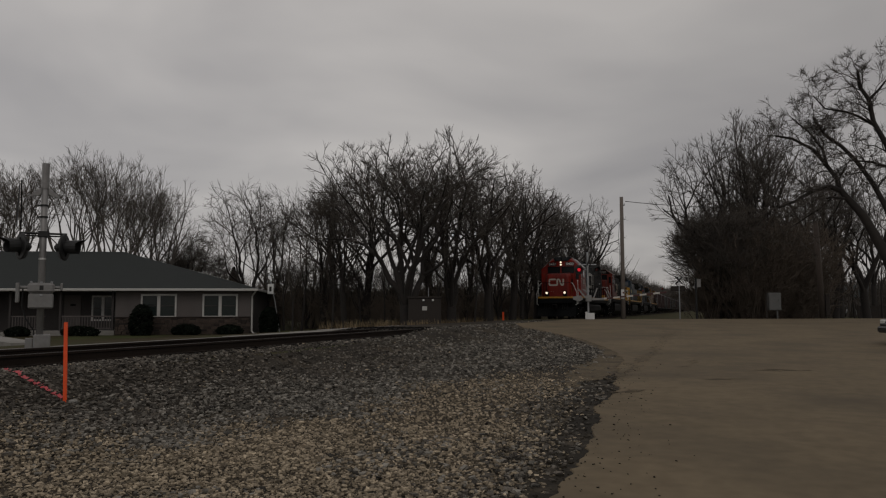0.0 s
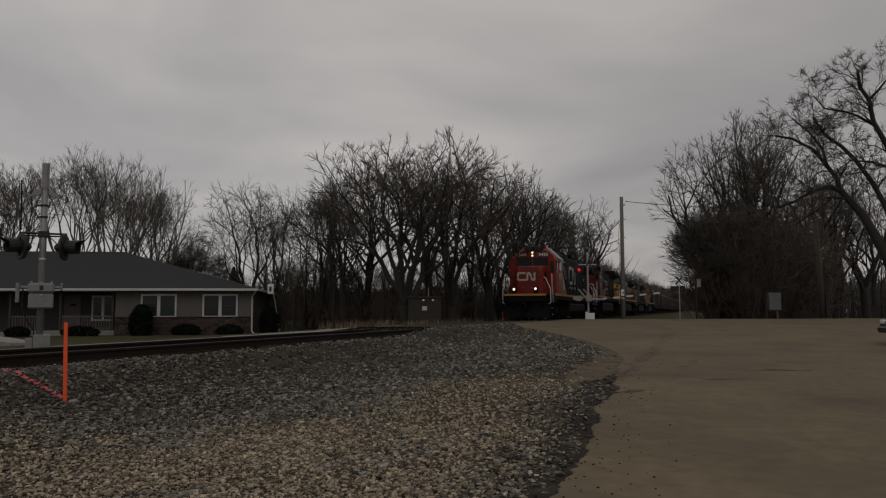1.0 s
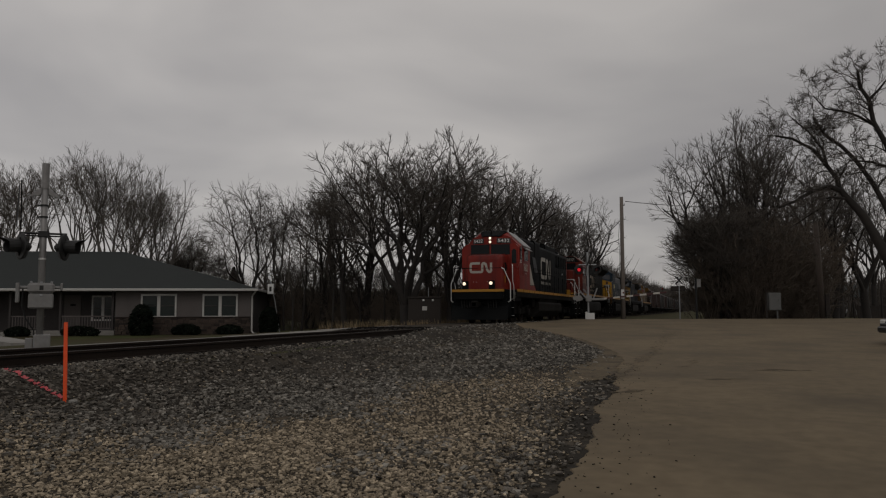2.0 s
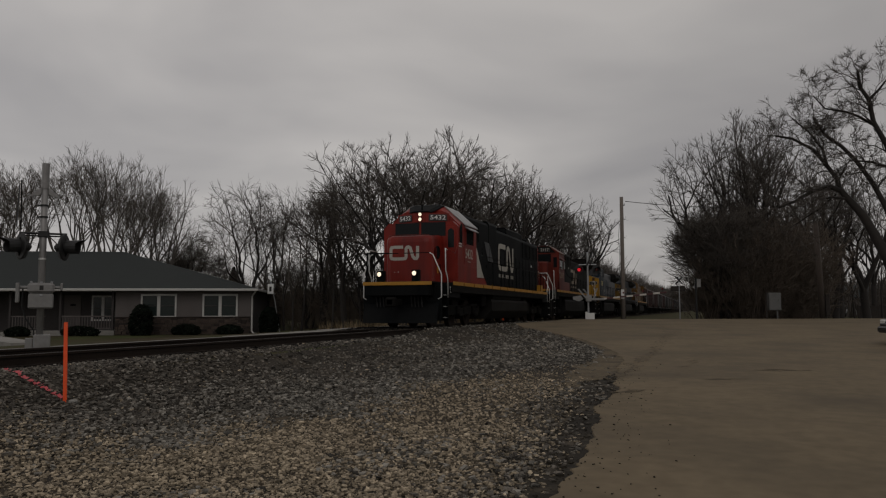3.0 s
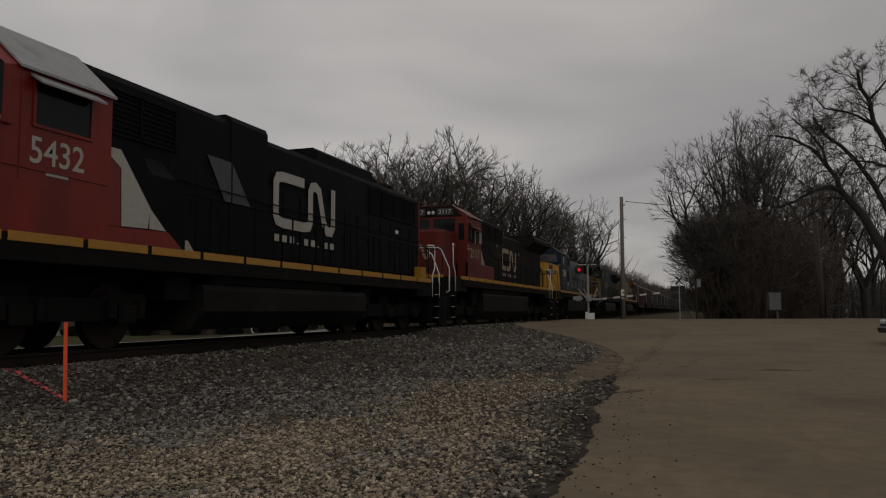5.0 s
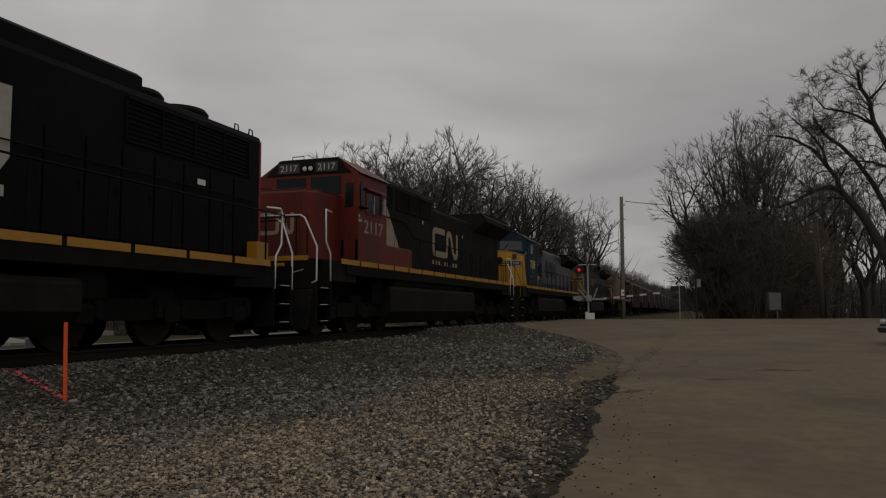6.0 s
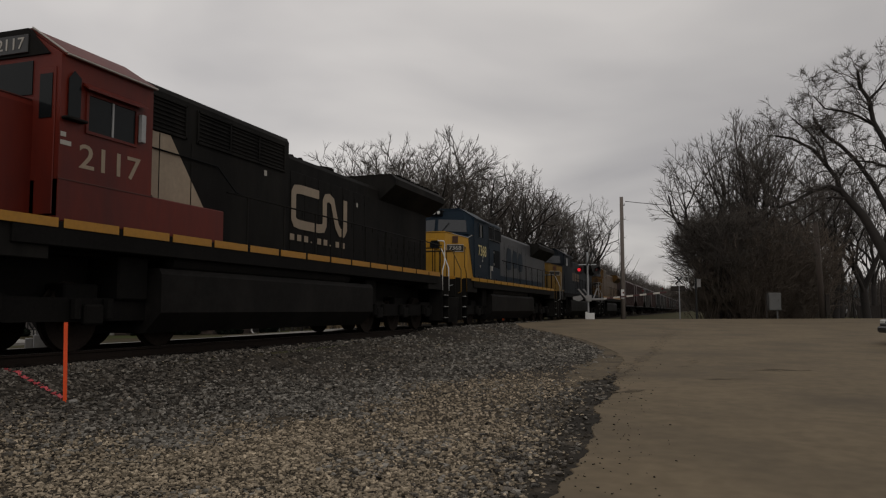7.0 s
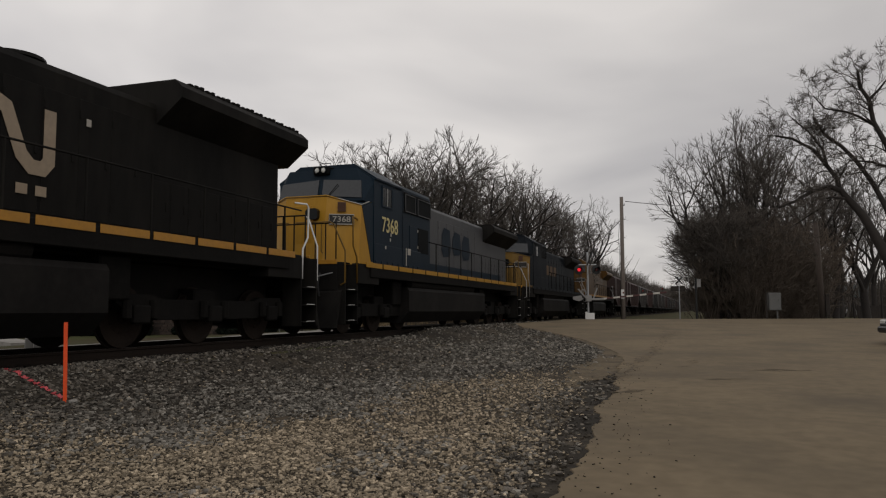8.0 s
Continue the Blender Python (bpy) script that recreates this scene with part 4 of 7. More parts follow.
    # two grey leaning fields before the emblem, with a joint between them
    part("paint_field", Geo().prism([(8.73, 3.66), (9.54, 3.64), (9.56, 2.78), (9.37, 2.77)], "x", 0.955, 0.961), GREY, root)
    part("paint_field", Geo().prism([(9.60, 3.60), (9.66, 3.55), (10.28, 2.79), (9.61, 2.78)], "x", 0.955, 0.961), GREY, root)
    part("handrail", Geo().tube([(1.0, 7.6, 3.02), (1.0, 10.9, 2.98), (1.0, 20.6, 2.94)], 0.014, 5), BLACK_OLD, root)
    for k in range(8):
        part("rail_bracket", Geo().tube([(0.94, 7.7 + k * 1.75, 2.98), (1.0, 7.7 + k * 1.75, 2.98)], 0.012, 5), BLACK_OLD, root)
    logo_bands(root, CREAM, 11.22, 14.30, 2.52, 3.78, 0.956, 0.235)
    for k in range(9):
        y = 11.28 + k * 0.345
        part("lettering_bar", Geo().box(0.956, 0.961, y, y + (0.06 if k in (3, 6) else 0.20), 2.17, 2.21 if k in (3, 6) else 2.33, 0.002), CREAM, root)
    part("notice", Geo().box(0.956, 0.961, 18.55, 18.80, 3.02, 3.13, 0.002), WHITE, root)
    part("sand_box", Geo().box(0.94, 1.2, 20.3, 20.75, 1.6, 2.05, 0.01), STRIPE, root)
    hood_rails(root, 7.4, 20.9, 1.5, zp, 2.66, 9, BLACK)
    side_stripes(root, 2.26, 20.3, 13, zp - 0.02)
    part("paint_field", Geo().prism([(7.45, 1.66), (7.45, 1.90), (8.18, 1.90), (8.42, 1.66)], "x", 0.957, 0.962), CREAM, root)
    for sx, z in ((-1.0, 1.86), (1.0, 1.88)):
        lamp(root, (sx * 0.66, 0.66, z), 0.080, LAMP, "ditch_light")
        part("ditch_light_bracket", Geo().box(sx * 0.66 - 0.13, sx * 0.66 + 0.13, 0.72, 0.95, zp, z + 0.13, 0.01), BLACK, root)
    g = Geo()
    for x in (-1.25, -0.95, -0.7):
        g.tube([(x, 0.9, 1.6), (x, 0.9, 2.62)], 0.022, 6)
    g.tube([(-1.3, 0.9, 2.62), (-0.4, 0.9, 2.62)], 0.022, 6)
    part("front_railing", g, BLACK, root)
    sgn = part("notice", Geo().box(1.505, 1.511, 1.98, 2.36, 1.20, 1.47, 0.002), BLACK, root)
    for k, wd in enumerate(("WATCH", "YOUR", "STEP")):
        lettering(wd, 0.055, WHITE, sgn, Matrix.Translation((1.512, 2.17, 1.42 - 0.085 * k)) @ pose(0, 0, 0, 90, 0, 90), "lettering", 0.001)
    return root


def hood_unit(label, nums, scheme):
    """A six-axle hood unit with winged radiators; scheme: 'old' red and black with a narrow nose, 'blue' blue, grey and yellow with a wide nose,
    'dark' all blue, 'ochre' all yellow."""
    root = thing("locomotive", label, "locomotive")
    L, zp = 21.5, 1.85
    body = {"old": BLACK_OLD, "blue": GREY, "dark": NAVY, "ochre": OCHRE}[scheme]
    cabm = {"old": RED_OLD, "blue": BLUE, "dark": NAVY, "ochre": OCHRE}[scheme]
    plate = BLACK_OLD
    underframe(root, L, zp, (5.2, 14.0, 0.20, 1.30), (3.95, 17.1), 2.05)
    rails = {"old": WHITE, "blue": YELLOW_DIM}.get(scheme, SILVER)
    end_gear(root, 0.60, 1, zp, plate, rails)
    end_gear(root, L - 0.75, -1, zp, plate, rails)
    wide = scheme != "old"
    if not wide:
        W = 1.0
        g = Geo()
        lo = [(-W, 3.0), (-W, 1.55), (-0.76, 1.25), (0.76, 1.25), (W, 1.55), (W, 3.0)]
        hi = [(x * 0.97, y + (0.06 if y < 2.9 else 0)) for x, y in lo]
        v = [(x, y, zp) for x, y in lo] + [(x, y, 3.55) for x, y in lo] + [(x, y, 3.63) for x, y in hi]
        f = [(i * 6 + j, i * 6 + (j + 1) % 6, (i + 1) * 6 + (j + 1) % 6, (i + 1) * 6 + j) for i in range(2) for j in range(6)] + [tuple(range(12, 18))]
        part("nose", g.add(v, f), cabm, root)
        nose_bands(root, TAN, 1.245, -0.55, 0.5, 2.5, 3.05, 0.10)
        part("lifting_lug", Geo().tube([(-0.7, 1.4, 3.6), (-0.7, 1.4, 3.7), (-0.25, 1.4, 3.7), (-0.25, 1.4, 3.6)], 0.014, 5), BLACK, root)
    else:
        g = Geo()
        W = 1.47
        lo = [(-W, 2.35), (-W, 1.48), (-0.62, 1.02), (0.62, 1.02), (W, 1.48), (W, 2.35)]
        top = [(-W, 2.35), (-W, 1.66), (-0.62, 1.28), (0.62, 1.28), (W, 1.66), (W, 2.35)]
        zt = (3.62, 3.42, 3.66, 3.66, 3.42, 3.62)
        v = [(x, y, zp - 0.05) for x, y in lo] + [(x, y, z) for (x, y), z in zip(top, zt)] + [(-W, 3.0, 3.85), (W, 3.0, 3.85), (-W, 3.0, zp), (W, 3.0, zp)]
        f = [(j, j + 1, j + 7, j + 6) for j in range(5)] + [(0, 6, 12, 14), (5, 11, 13, 15)]
        part("nose", g.add(v, f), YELLOW_DIM if scheme == "dark" else OCHRE if scheme == "ochre" else YELLOW, root)
        deck = [v[k] for k in (6, 7, 8, 9, 10, 11, 13, 12)]
        part("nose_deck", Geo().add(deck + [(x, y + 0.02, z - 0.05) for x, y, z in deck], [tuple(range(8)), tuple(range(15, 7, -1))] + [(k, (k + 1) % 8, 8 + (k + 1) % 8, 8 + k) for k in range(8)]), cabm, root)
        part("cab_side", Geo().prism([(2.28, zp + 0.08), (4.6, zp + 0.08), (4.6, 3.8), (2.1, 3.55), (1.67, 3.40)] if scheme == "blue" else [(1.52, zp + 0.08), (4.6, zp + 0.08), (4.6, 3.8), (2.1, 3.55), (1.67, 3.40)], "x", W, W + 0.012), cabm, root)
        part("paint_field", Geo().prism([(1.8, zp - 0.06), (4.6, zp - 0.06), (4.6, zp + 0.07), (2.46, zp + 0.07)], "x", W, W + 0.010), YELLOW, root)
        b = part("number_board", Geo().box(-0.3, 0.36, -0.02, 0.02, -0.13, 0.13, 0.01), PLATE, root)
        bm = pose(1.0, 1.33, 3.02, 4, 0, 27)
        b.matrix_basis = bm
        part("board_frame", Geo().tube([(-0.3, -0.02, -0.13), (0.36, -0.02, -0.13), (0.36, -0.02, 0.13), (-0.3, -0.02, 0.13), (-0.3, -0.02, -0.13)], 0.016, 5), CREAM, b)
        if nums:
            lettering(nums, 0.15, CREAM, b, Matrix.Translation((0.03, -0.022, 0)) @ pose(0, 0, 0, 90, 0, 0), wide=1.15)
        part("nose_door", Geo().box(-0.28, 0.28, 1.10, 1.14, 2.0, 3.4, 0.01), YELLOW_DIM if scheme == "dark" else OCHRE if scheme == "ochre" else YELLOW, root)
        part("nose_window", Geo().prism([(0.12, 3.02), (0.40, 3.02), (0.44, 3.08), (0.44, 3.25), (0.38, 3.32), (0.14, 3.32), (0.08, 3.25), (0.08, 3.08)], "y", 1.06, 1.24), GLASS, root)
        part("nose_emblem", Geo().box(-0.11, 0.11, -0.02, 0.01, -0.13, 0.13, 0.006), BROWN_MARK, root).matrix_basis = pose(1.03, 1.345, 3.36, 8, 0, 27)
        part("nose_edge", Geo().tube([(-1.45, 1.62, 3.44), (-0.62, 1.26, 3.68), (0.62, 1.26, 3.68), (1.46, 1.64, 3.44)], 0.018, 5), YELLOW if scheme == "blue" else YELLOW_DIM, root)
        for x in (-0.45, 0.62):
            part("grab_iron", Geo().tube([(x, 1.10, 2.1), (x, 0.98, 2.14), (x, 0.98, 2.86), (x, 1.10, 2.9)], 0.014, 5), YELLOW_DIM, root)
    yf, yr = (2.9, 4.85) if not wide else (2.42, 4.6)
    side_z = 4.28
    hi_z = 4.70
    prof = [(-1.5, zp + 0.08), (1.5, zp + 0.08), (1.5, side_z), (0.85, hi_z), (-0.85, hi_z), (-1.5, side_z)]
    part("cab", Geo().prism(prof, "y", yf, yr), cabm, root)
    part("cab_roof", Geo().prism([(1.55, side_z - 0.02), (1.55, side_z + 0.03), (0.86, hi_z + 0.05), (-0.86, hi_z + 0.05), (-1.55, side_z + 0.03), (-1.55, side_z - 0.02), (-0.86, hi_z), (0.86, hi_z)], "y", yf + 0.05, yr + 0.03),
         cabm, root)
    if not wide:
        for sx in (-1, 1):
            b = part("number_board", Geo().box(sx * 0.58 - 0.33, sx * 0.58 + 0.33, yf - 0.06, yf, 4.34, 4.62, 0.01), PLATE, root)
            lettering(nums, 0.17, CREAM, b, Matrix.Translation((sx * 0.58, yf - 0.062, 4.48)) @ pose(0, 0, 0, 90, 0, 0), wide=1.1)
            front_pane(root, [(sx * 0.08, 3.72), (sx * 0.98, 3.72), (sx * 0.98, 4.22), (sx * 0.08, 4.22)], yf - 0.005, 0)
            lamp(root, (sx * 0.09, yf - 0.03, 4.46), 0.075, LENS)
        part("headlight_housing", Geo().prism([(-1.3, 4.30), (1.3, 4.30), (0.88, 4.72), (-0.88, 4.72)], "y", yf - 0.03, yf + 0.1), BLACK_OLD, root)
        part("front_door", Geo().box(1.08, 1.42, yf - 0.02, yf, zp + 0.1, 4.1, 0.01), cabm, root)
        part("door_window", Geo().prism([(1.14, 3.35), (1.37, 3.35), (1.37, 4.0), (1.14, 4.0)], "y", yf - 0.032, yf - 0.021), GLASS, root)
        part("lifting_lug", Geo().tube([(-0.55, 3.0, 4.72), (-0.55, 3.0, 4.84), (-0.2, 3.0, 4.84), (-0.2, 3.0, 4.72)], 0.014, 5), BLACK, root)
        wy = (3.42, 4.42)
    else:
        for sx in (-1, 1):
            g = Geo()
            a, b2 = sx * 0.07, sx * 1.30
            v = [(a, 2.025, 3.80), (b2, 2.02, 3.70), (b2 * 0.95, 2.13, 4.20), (a * 1.0, 2.14, 4.28)]
            v += [(x, y + 0.03, z) for x, y, z in v]
            part("windscreen", g.add(v, [(0, 1, 2, 3), (7, 6, 5, 4), (0, 1, 5, 4), (1, 2, 6, 5), (2, 3, 7, 6), (3, 0, 4, 7)]), SKYGLASS, root)
        v = [(-1.49, 2.35, 3.5), (1.49, 2.35, 3.5), (1.36, 2.03, 3.62), (-1.36, 2.03, 3.62), (-1.49, 2.50, 4.26), (1.49, 2.50, 4.26), (1.06, 2.22, 4.58), (-1.06, 2.22, 4.58)]
        g = Geo().add(v + [(x, 3.0, z) for x, y, z in v], [(0, 3, 7, 4), (3, 2, 6, 7), (2, 1, 5, 6), (4, 7, 6, 5), (0, 8, 9, 1), (4, 12, 13, 5), (0, 4, 12, 8), (1, 5, 13, 9), (6, 14, 15, 7)])
        part("cab_front", g, cabm, root)
        part("headlight_housing", Geo().box(-0.24, 0.24, 2.08, 2.5, 4.42, 4.66, 0.02), BLACK, root)
        for sx in (-0.1, 0.1):
            lamp(root, (sx, 2.07, 4.54), 0.075, LENS)
        part("lifting_lug", Geo().tube([(-0.3, 2.6, 4.7), (-0.3, 2.6, 4.84), (0.05, 2.6, 4.84), (0.05, 2.6, 4.7)], 0.014, 5), BLACK, root)
        wy = (3.01, 3.70)
    for sx in (-1, 1):
        ym, w0, w1 = (wy[0] + wy[1]) / 2, 3.60 if wide else 3.26, 4.13 if wide else 3.80
        window(root, [(wy[0], w0), (wy[1], w0), (wy[1], w1), (wy[0], w1)], sx * 1.5, cabm)
        part("window_post", Geo().box(min(sx * 1.5, sx * 1.53), max(sx * 1.5, sx * 1.53), ym - 0.015, ym + 0.015, w0, w1, 0.004), SILVER, root)
        if not wide:
            part("mirror", Geo().box(min(sx * 1.52, sx * 1.6), max(sx * 1.52, sx * 1.6), wy[1] + 0.06, wy[1] + 0.16, 3.30, 3.76, 0.01), SILVER, root)
            part("awning", Geo().prism([(sx * 1.5, 3.93), (sx * 1.5, 3.97), (sx * 1.62, 3.88), (sx * 1.62, 3.85)], "y", 3.3, 4.6), cabm, root)
    if nums:
        lettering(nums, 0.36 if not wide else 0.43, TAN if not wide else LEMON, root, Matrix.Translation((1.502 if not wide else 1.512, 3.92 if not wide else 3.57, 2.84 if not wide else 3.03)) @ pose(0, 0, 0, 90, 0, 90), wide=1.28 if not wide else 1.0)
    part("sub_cab", Geo().box(-1.506, 1.506, yf, 6.9 if not wide else 6.2, zp, 2.47, 0.015), cabm, root)
    # long hood in two heights, and the winged radiator at the rear
    w = 0.96

    def hood(y0, y1, top, ww, mat, name):
        p = [(-ww, zp), (ww, zp), (ww, top - 0.14), (ww - 0.05, top - 0.04), (ww - 0.16, top), (-ww + 0.16, top), (-ww + 0.05, top - 0.04), (-ww, top - 0.14)]
        return part(name, Geo().prism(p, "y", y0, y1), mat, root)
    first = 10.0 if not wide else 8.2
    hood(yr, first, 4.62, w + 0.14, body if scheme != "blue" else BLUE, "equipment_hood")
    hood(first, 19.77, 4.32, w, body, "hood")
    grille(root, yr + 0.25, yr + 1.4, w + 0.145, 3.75, 4.4, BLACK_OLD)
    grille(root, yr + 1.7, first - 0.2, w + 0.145, 3.75, 4.4, BLACK_OLD)
    hood_doors(root, first + 0.3, 15.2, 7, w, 2.0, 3.9, body)
    hood_doors(root, 15.5, 19.6, 8, w, 2.0, 2.9, body)
    dr = -0.30 if wide else 0.0
    rad = [(-1.5, 4.36), (-1.5, 4.55), (-1.34, 4.70), (1.34, 4.70), (1.5, 4.55), (1.5, 4.36), (0.97, 3.92), (-0.97, 3.92)]
    part("radiator", Geo().prism([(a, b + dr) for a, b in rad], "y", 15.6, 20.2), BLACK_OLD if scheme != "ochre" else OCHRE, root)
    g = Geo()
    for k in range(24):
        y = 16.0 + k * 0.17
        g.box(-1.3, 1.36, y, y + 0.09, 4.69 + dr, 4.735 + dr + 0.03 * ((k * 7) % 5) / 4, 0.008)
    part("radiator_shutter", g, CHASSIS, root)
    part("exhaust", Geo().turn([(0.40, 4.26), (0.42, 4.44), (0.50, 4.48), (0.48, 4.54), (0.3, 4.57)], (0, 13.4, 0), "z", 18), BLACK_OLD, root)
    for k in range(3):
        part("hood_knob", Geo().turn([(0.08, 4.30), (0.09, 4.38), (0.05, 4.43)], (0.6, 10.5 + 0.45 * k, 0), "z", 10), BLACK_OLD, root)
    if scheme == "old":
        part("paint_field", Geo().prism([(4.92, 3.72), (5.80, 3.74), (6.85, 2.5), (5.45, 2.5), (4.92, 2.92)], "x", w + 0.14, w + 0.148), TAN, root)
        logo_bands(root, TAN, 10.35, 13.35, 2.58, 3.58, w + 0.022, 0.22)
        for k in range(9):
            y = 10.3 + k * 0.34
            part("lettering_bar", Geo().box(w + 0.020, w + 0.026, y, y + (0.06 if k in (3, 6) else 0.20), 2.25, 2.29 if k in (3, 6) else 2.40, 0.002), TAN, root)
        part("roof_edge", Geo().tube([(1.56, 2.95, 4.285), (1.56, 4.88, 4.285)], 0.018, 5).tube([(0.88, 2.95, 4.755), (1.55, 2.95, 4.30)], 0.016, 5), CREAM, root)
        part("nose_rim", Geo().tube([(-0.97, 1.62, 3.64), (-0.74, 1.31, 3.64), (0.74, 1.31, 3.64), (0.97, 1.62, 3.64), (0.97, 2.9, 3.64)], 0.014, 5), STAINED_RED, root)
        part("sill_line", Geo().box(1.506, 1.514, 2.9, 4.9, 2.455, 2.475, 0.003), STAINED_RED, root)
        part("wind_deflector", Geo().prism([(3.02, 3.40), (3.25, 3.40), (3.25, 4.0), (3.12, 4.08), (3.02, 3.95)], "x", 1.52, 1.53), GLASS, root)
        part("drain_tray", Geo().box(1.5, 1.62, 2.92, 3.32, 3.33, 3.37, 0.01), BLACK_OLD, root)
        for z in (3.0, 3.12):
            part("notice", Geo().box(1.5, 1.507, 2.92, 3.12 if z < 3.1 else 3.02, z - 0.04, z + 0.03, 0.002), CREAM, root)
        rod(root, [(1.13, 4.95, 3.42), (1.13, 7.2, 3.42), (1.3, 7.6, 2.95), (1.5, 7.7, 2.86)], BLACK, 0.016)
        for y in (5.5, 6.4):
            part("panel_seam", Geo().box(w + 0.149, w + 0.153, y, y + 0.02, 2.5, 3.72, 0.001), BLACK_OLD, root)
        for y, z in ((9.0, 3.6), (10.1, 3.45), (14.0, 3.55)):
            part("notice", Geo().box(w + 0.14, w + 0.15, y - 0.05, y + 0.05, z - 0.06, z + 0.06, 0.002) if y < 10 else Geo().box(w + 0.02, w + 0.027, y - 0.05, y + 0.05, z - 0.06, z + 0.06, 0.002), CREAM, root)
    if scheme == "blue":
        g = Geo()
        for y0, z0, z1 in ((9.85, 2.58, 3.70), (11.15, 2.72, 3.66), (12.4, 2.60, 3.62)):
            g.prism([(y0, z0 + 0.25), (y0 + 0.22, z0), (y0 + 0.95, z0 + 0.06), (y0 + 1.12, z0 + 0.34), (y0 + 0.98, z1 - 0.05), (y0 + 0.30, z1), (y0 + 0.04, z1 - 0.30)], "x", w + 0.02, w + 0.026)
        part("emblem", g, BLUE, root)
        for y0, y1 in ((5.75, 6.65), (6.9, 8.15)):
            part("intake", Geo().box(w + 0.14, w + 0.178, y0, y1, 3.78, 4.33, 0.01), BLACK, root)
            part("intake_frame", Geo().tube([(w + 0.18, y0, 3.78), (w + 0.18, y1, 3.78), (w + 0.18, y1, 4.33), (w + 0.18, y0, 4.33), (w + 0.18, y0, 3.78)], 0.022, 5), GREY, root)
        part("door_seam", Geo().box(1.512, 1.520, 4.56, 4.60, 1.95, 4.25, 0.003), BLUE, root)
        part("ladder_rail", Geo().tube([(1.52, 4.85, 1.95), (1.52, 4.85, 2.5)], 0.014, 5), CREAM, root)
        for k in range(9):
            part("hinge", Geo().box(1.508, 1.526, 2.5 + k * 0.42, 2.62 + k * 0.42, 1.90, 1.98, 0.004), BLUE, root)
        for y0, y1 in ((6.2, 6.85), (6.98, 8.0)):
            part("door", Geo().box(w + 0.14, w + 0.155, y0, y1, 2.52, 3.36, 0.008), BLACK if y0 > 6.9 else BLUE, root)
        for k, (y, z) in enumerate(((3.2, 2.35), (3.55, 2.6), (6.9, 2.65), (6.9, 3.2), (5.0, 2.3), (3.6, 2.75))):
            part("notice", Geo().box(1.506 if y < 6 else w + 0.155, 1.516 if y < 6 else w + 0.161, y, y + (0.24 if k == 4 else 0.08), z, z + (0.2 if k == 4 else 0.09), 0.002), CREAM, root)
        part("wiper", Geo().tube([(0.25, 1.99, 3.76), (0.55, 2.06, 4.12)], 0.012, 5), BLACK, root)
        part("windscreen_edge", Geo().tube([(0.62, 1.26, 3.68), (1.47, 1.64, 3.44), (1.49, 2.1, 3.58)], 0.016, 5), CREAM, root)
        part("paint_field", Geo().box(-w - 0.03, w + 0.03, 6.2, 18.6, zp, 2.25, 0.004), BLUE, root)
    if scheme == "dark":
        g = Geo()
        for y in (8.6, 9.9, 11.2):
            g.box(w + 0.02, w + 0.026, y, y + 0.9, 2.8, 3.4, 0.003)
        part("emblem", g, OCHRE, root)
    hood_rails(root, 7.0, 19.9, 1.5, zp, 2.86, 9, BLACK_OLD)
    side_stripes(root, 1.75, 19.6, 15, zp - 0.02, {"blue": YELLOW, "dark": NAVY}.get(scheme, STRIPE))
    for y in (0.68, L - 0.85):
        g = Geo().tube([(-1.2, y, zp + 1.0), (1.2, y, zp + 1.0)], 0.018, 6)
        top_rail = part("end_railing", g, BLACK_OLD, root)
        for x in (-0.9, -0.6, -0.3, 0.6, 0.9, 1.2):
            part("post", Geo().tube([(x, y, zp), (x, y, zp + 1.0)], 0.018, 6), BLACK_OLD, top_rail)
    return root


BROWN = material("oxide_red_paint", (0.026, 0.012, 0.010), 0.75, vary=0.3, scale=1.2, stain=(0.034, 0.015, 0.012), stain_at=(0.45, 0.75), stain_scale=0.6)
PALE = material("dusty_grey_paint", (0.030, 0.027, 0.025), 0.75, vary=0.15, scale=1.2, stain=(0.018, 0.016, 0.015), stain_at=(0.45, 0.75), stain_scale=0.6)
SOOT = material("sooty_black_paint", (0.011, 0.0105, 0.010), 0.7, vary=0.2, scale=1.2, stain=(0.018, 0.014, 0.012), stain_at=(0.5, 0.75), stain_scale=0.6)


def hopper_car(label, mat, L=17.0):
    root = thing("hopper_car", label, "freight car", group="freight cars of the train")
    H, W = 4.35, 1.5
    body = [(1.2, 1.9), (3.2, 1.1), (L - 3.2, 1.1), (L - 1.2, 1.9), (L - 0.9, 3.0), (L - 0.9, H - 0.35), (0.9, H - 0.35), (0.9, 3.0)]
    part("body", Geo().prism(body, "x", -W, W), mat, root)
    part("roof", Geo().prism([(-W, H - 0.36), (W, H - 0.36), (W - 0.35, H - 0.06), (0.5, H), (-0.5, H), (-W + 0.35, H - 0.06)], "y", 0.88, L - 0.88), mat, root)
    rib = Geo().box(-0.05, 0.05, -0.04, 0.04, 1.2, H - 0.36, 0.01).mesh("rib")
    for sx in (-1, 1):
        for k in range(10):
            o = part("rib", rib, mat, root)
            o.matrix_basis = pose(sx * (W + 0.03), 3.2 + (L - 6.4) * k / 9, 0)
    part("sill", Geo().box(-W, W, 0.4, L - 0.4, 1.0, 1.12, 0.01), CHASSIS, root)
    part("running_board", Geo().box(-0.3, 0.3, 0.6, L - 0.6, H + 0.04, H + 0.1, 0.01), SOOT, root)
    for yc in (2.2, L - 2.2):
        truck(root, yc, 1.78, 2)
    coupler(root, 0, 1)
    coupler(root, L, -1)
    return root


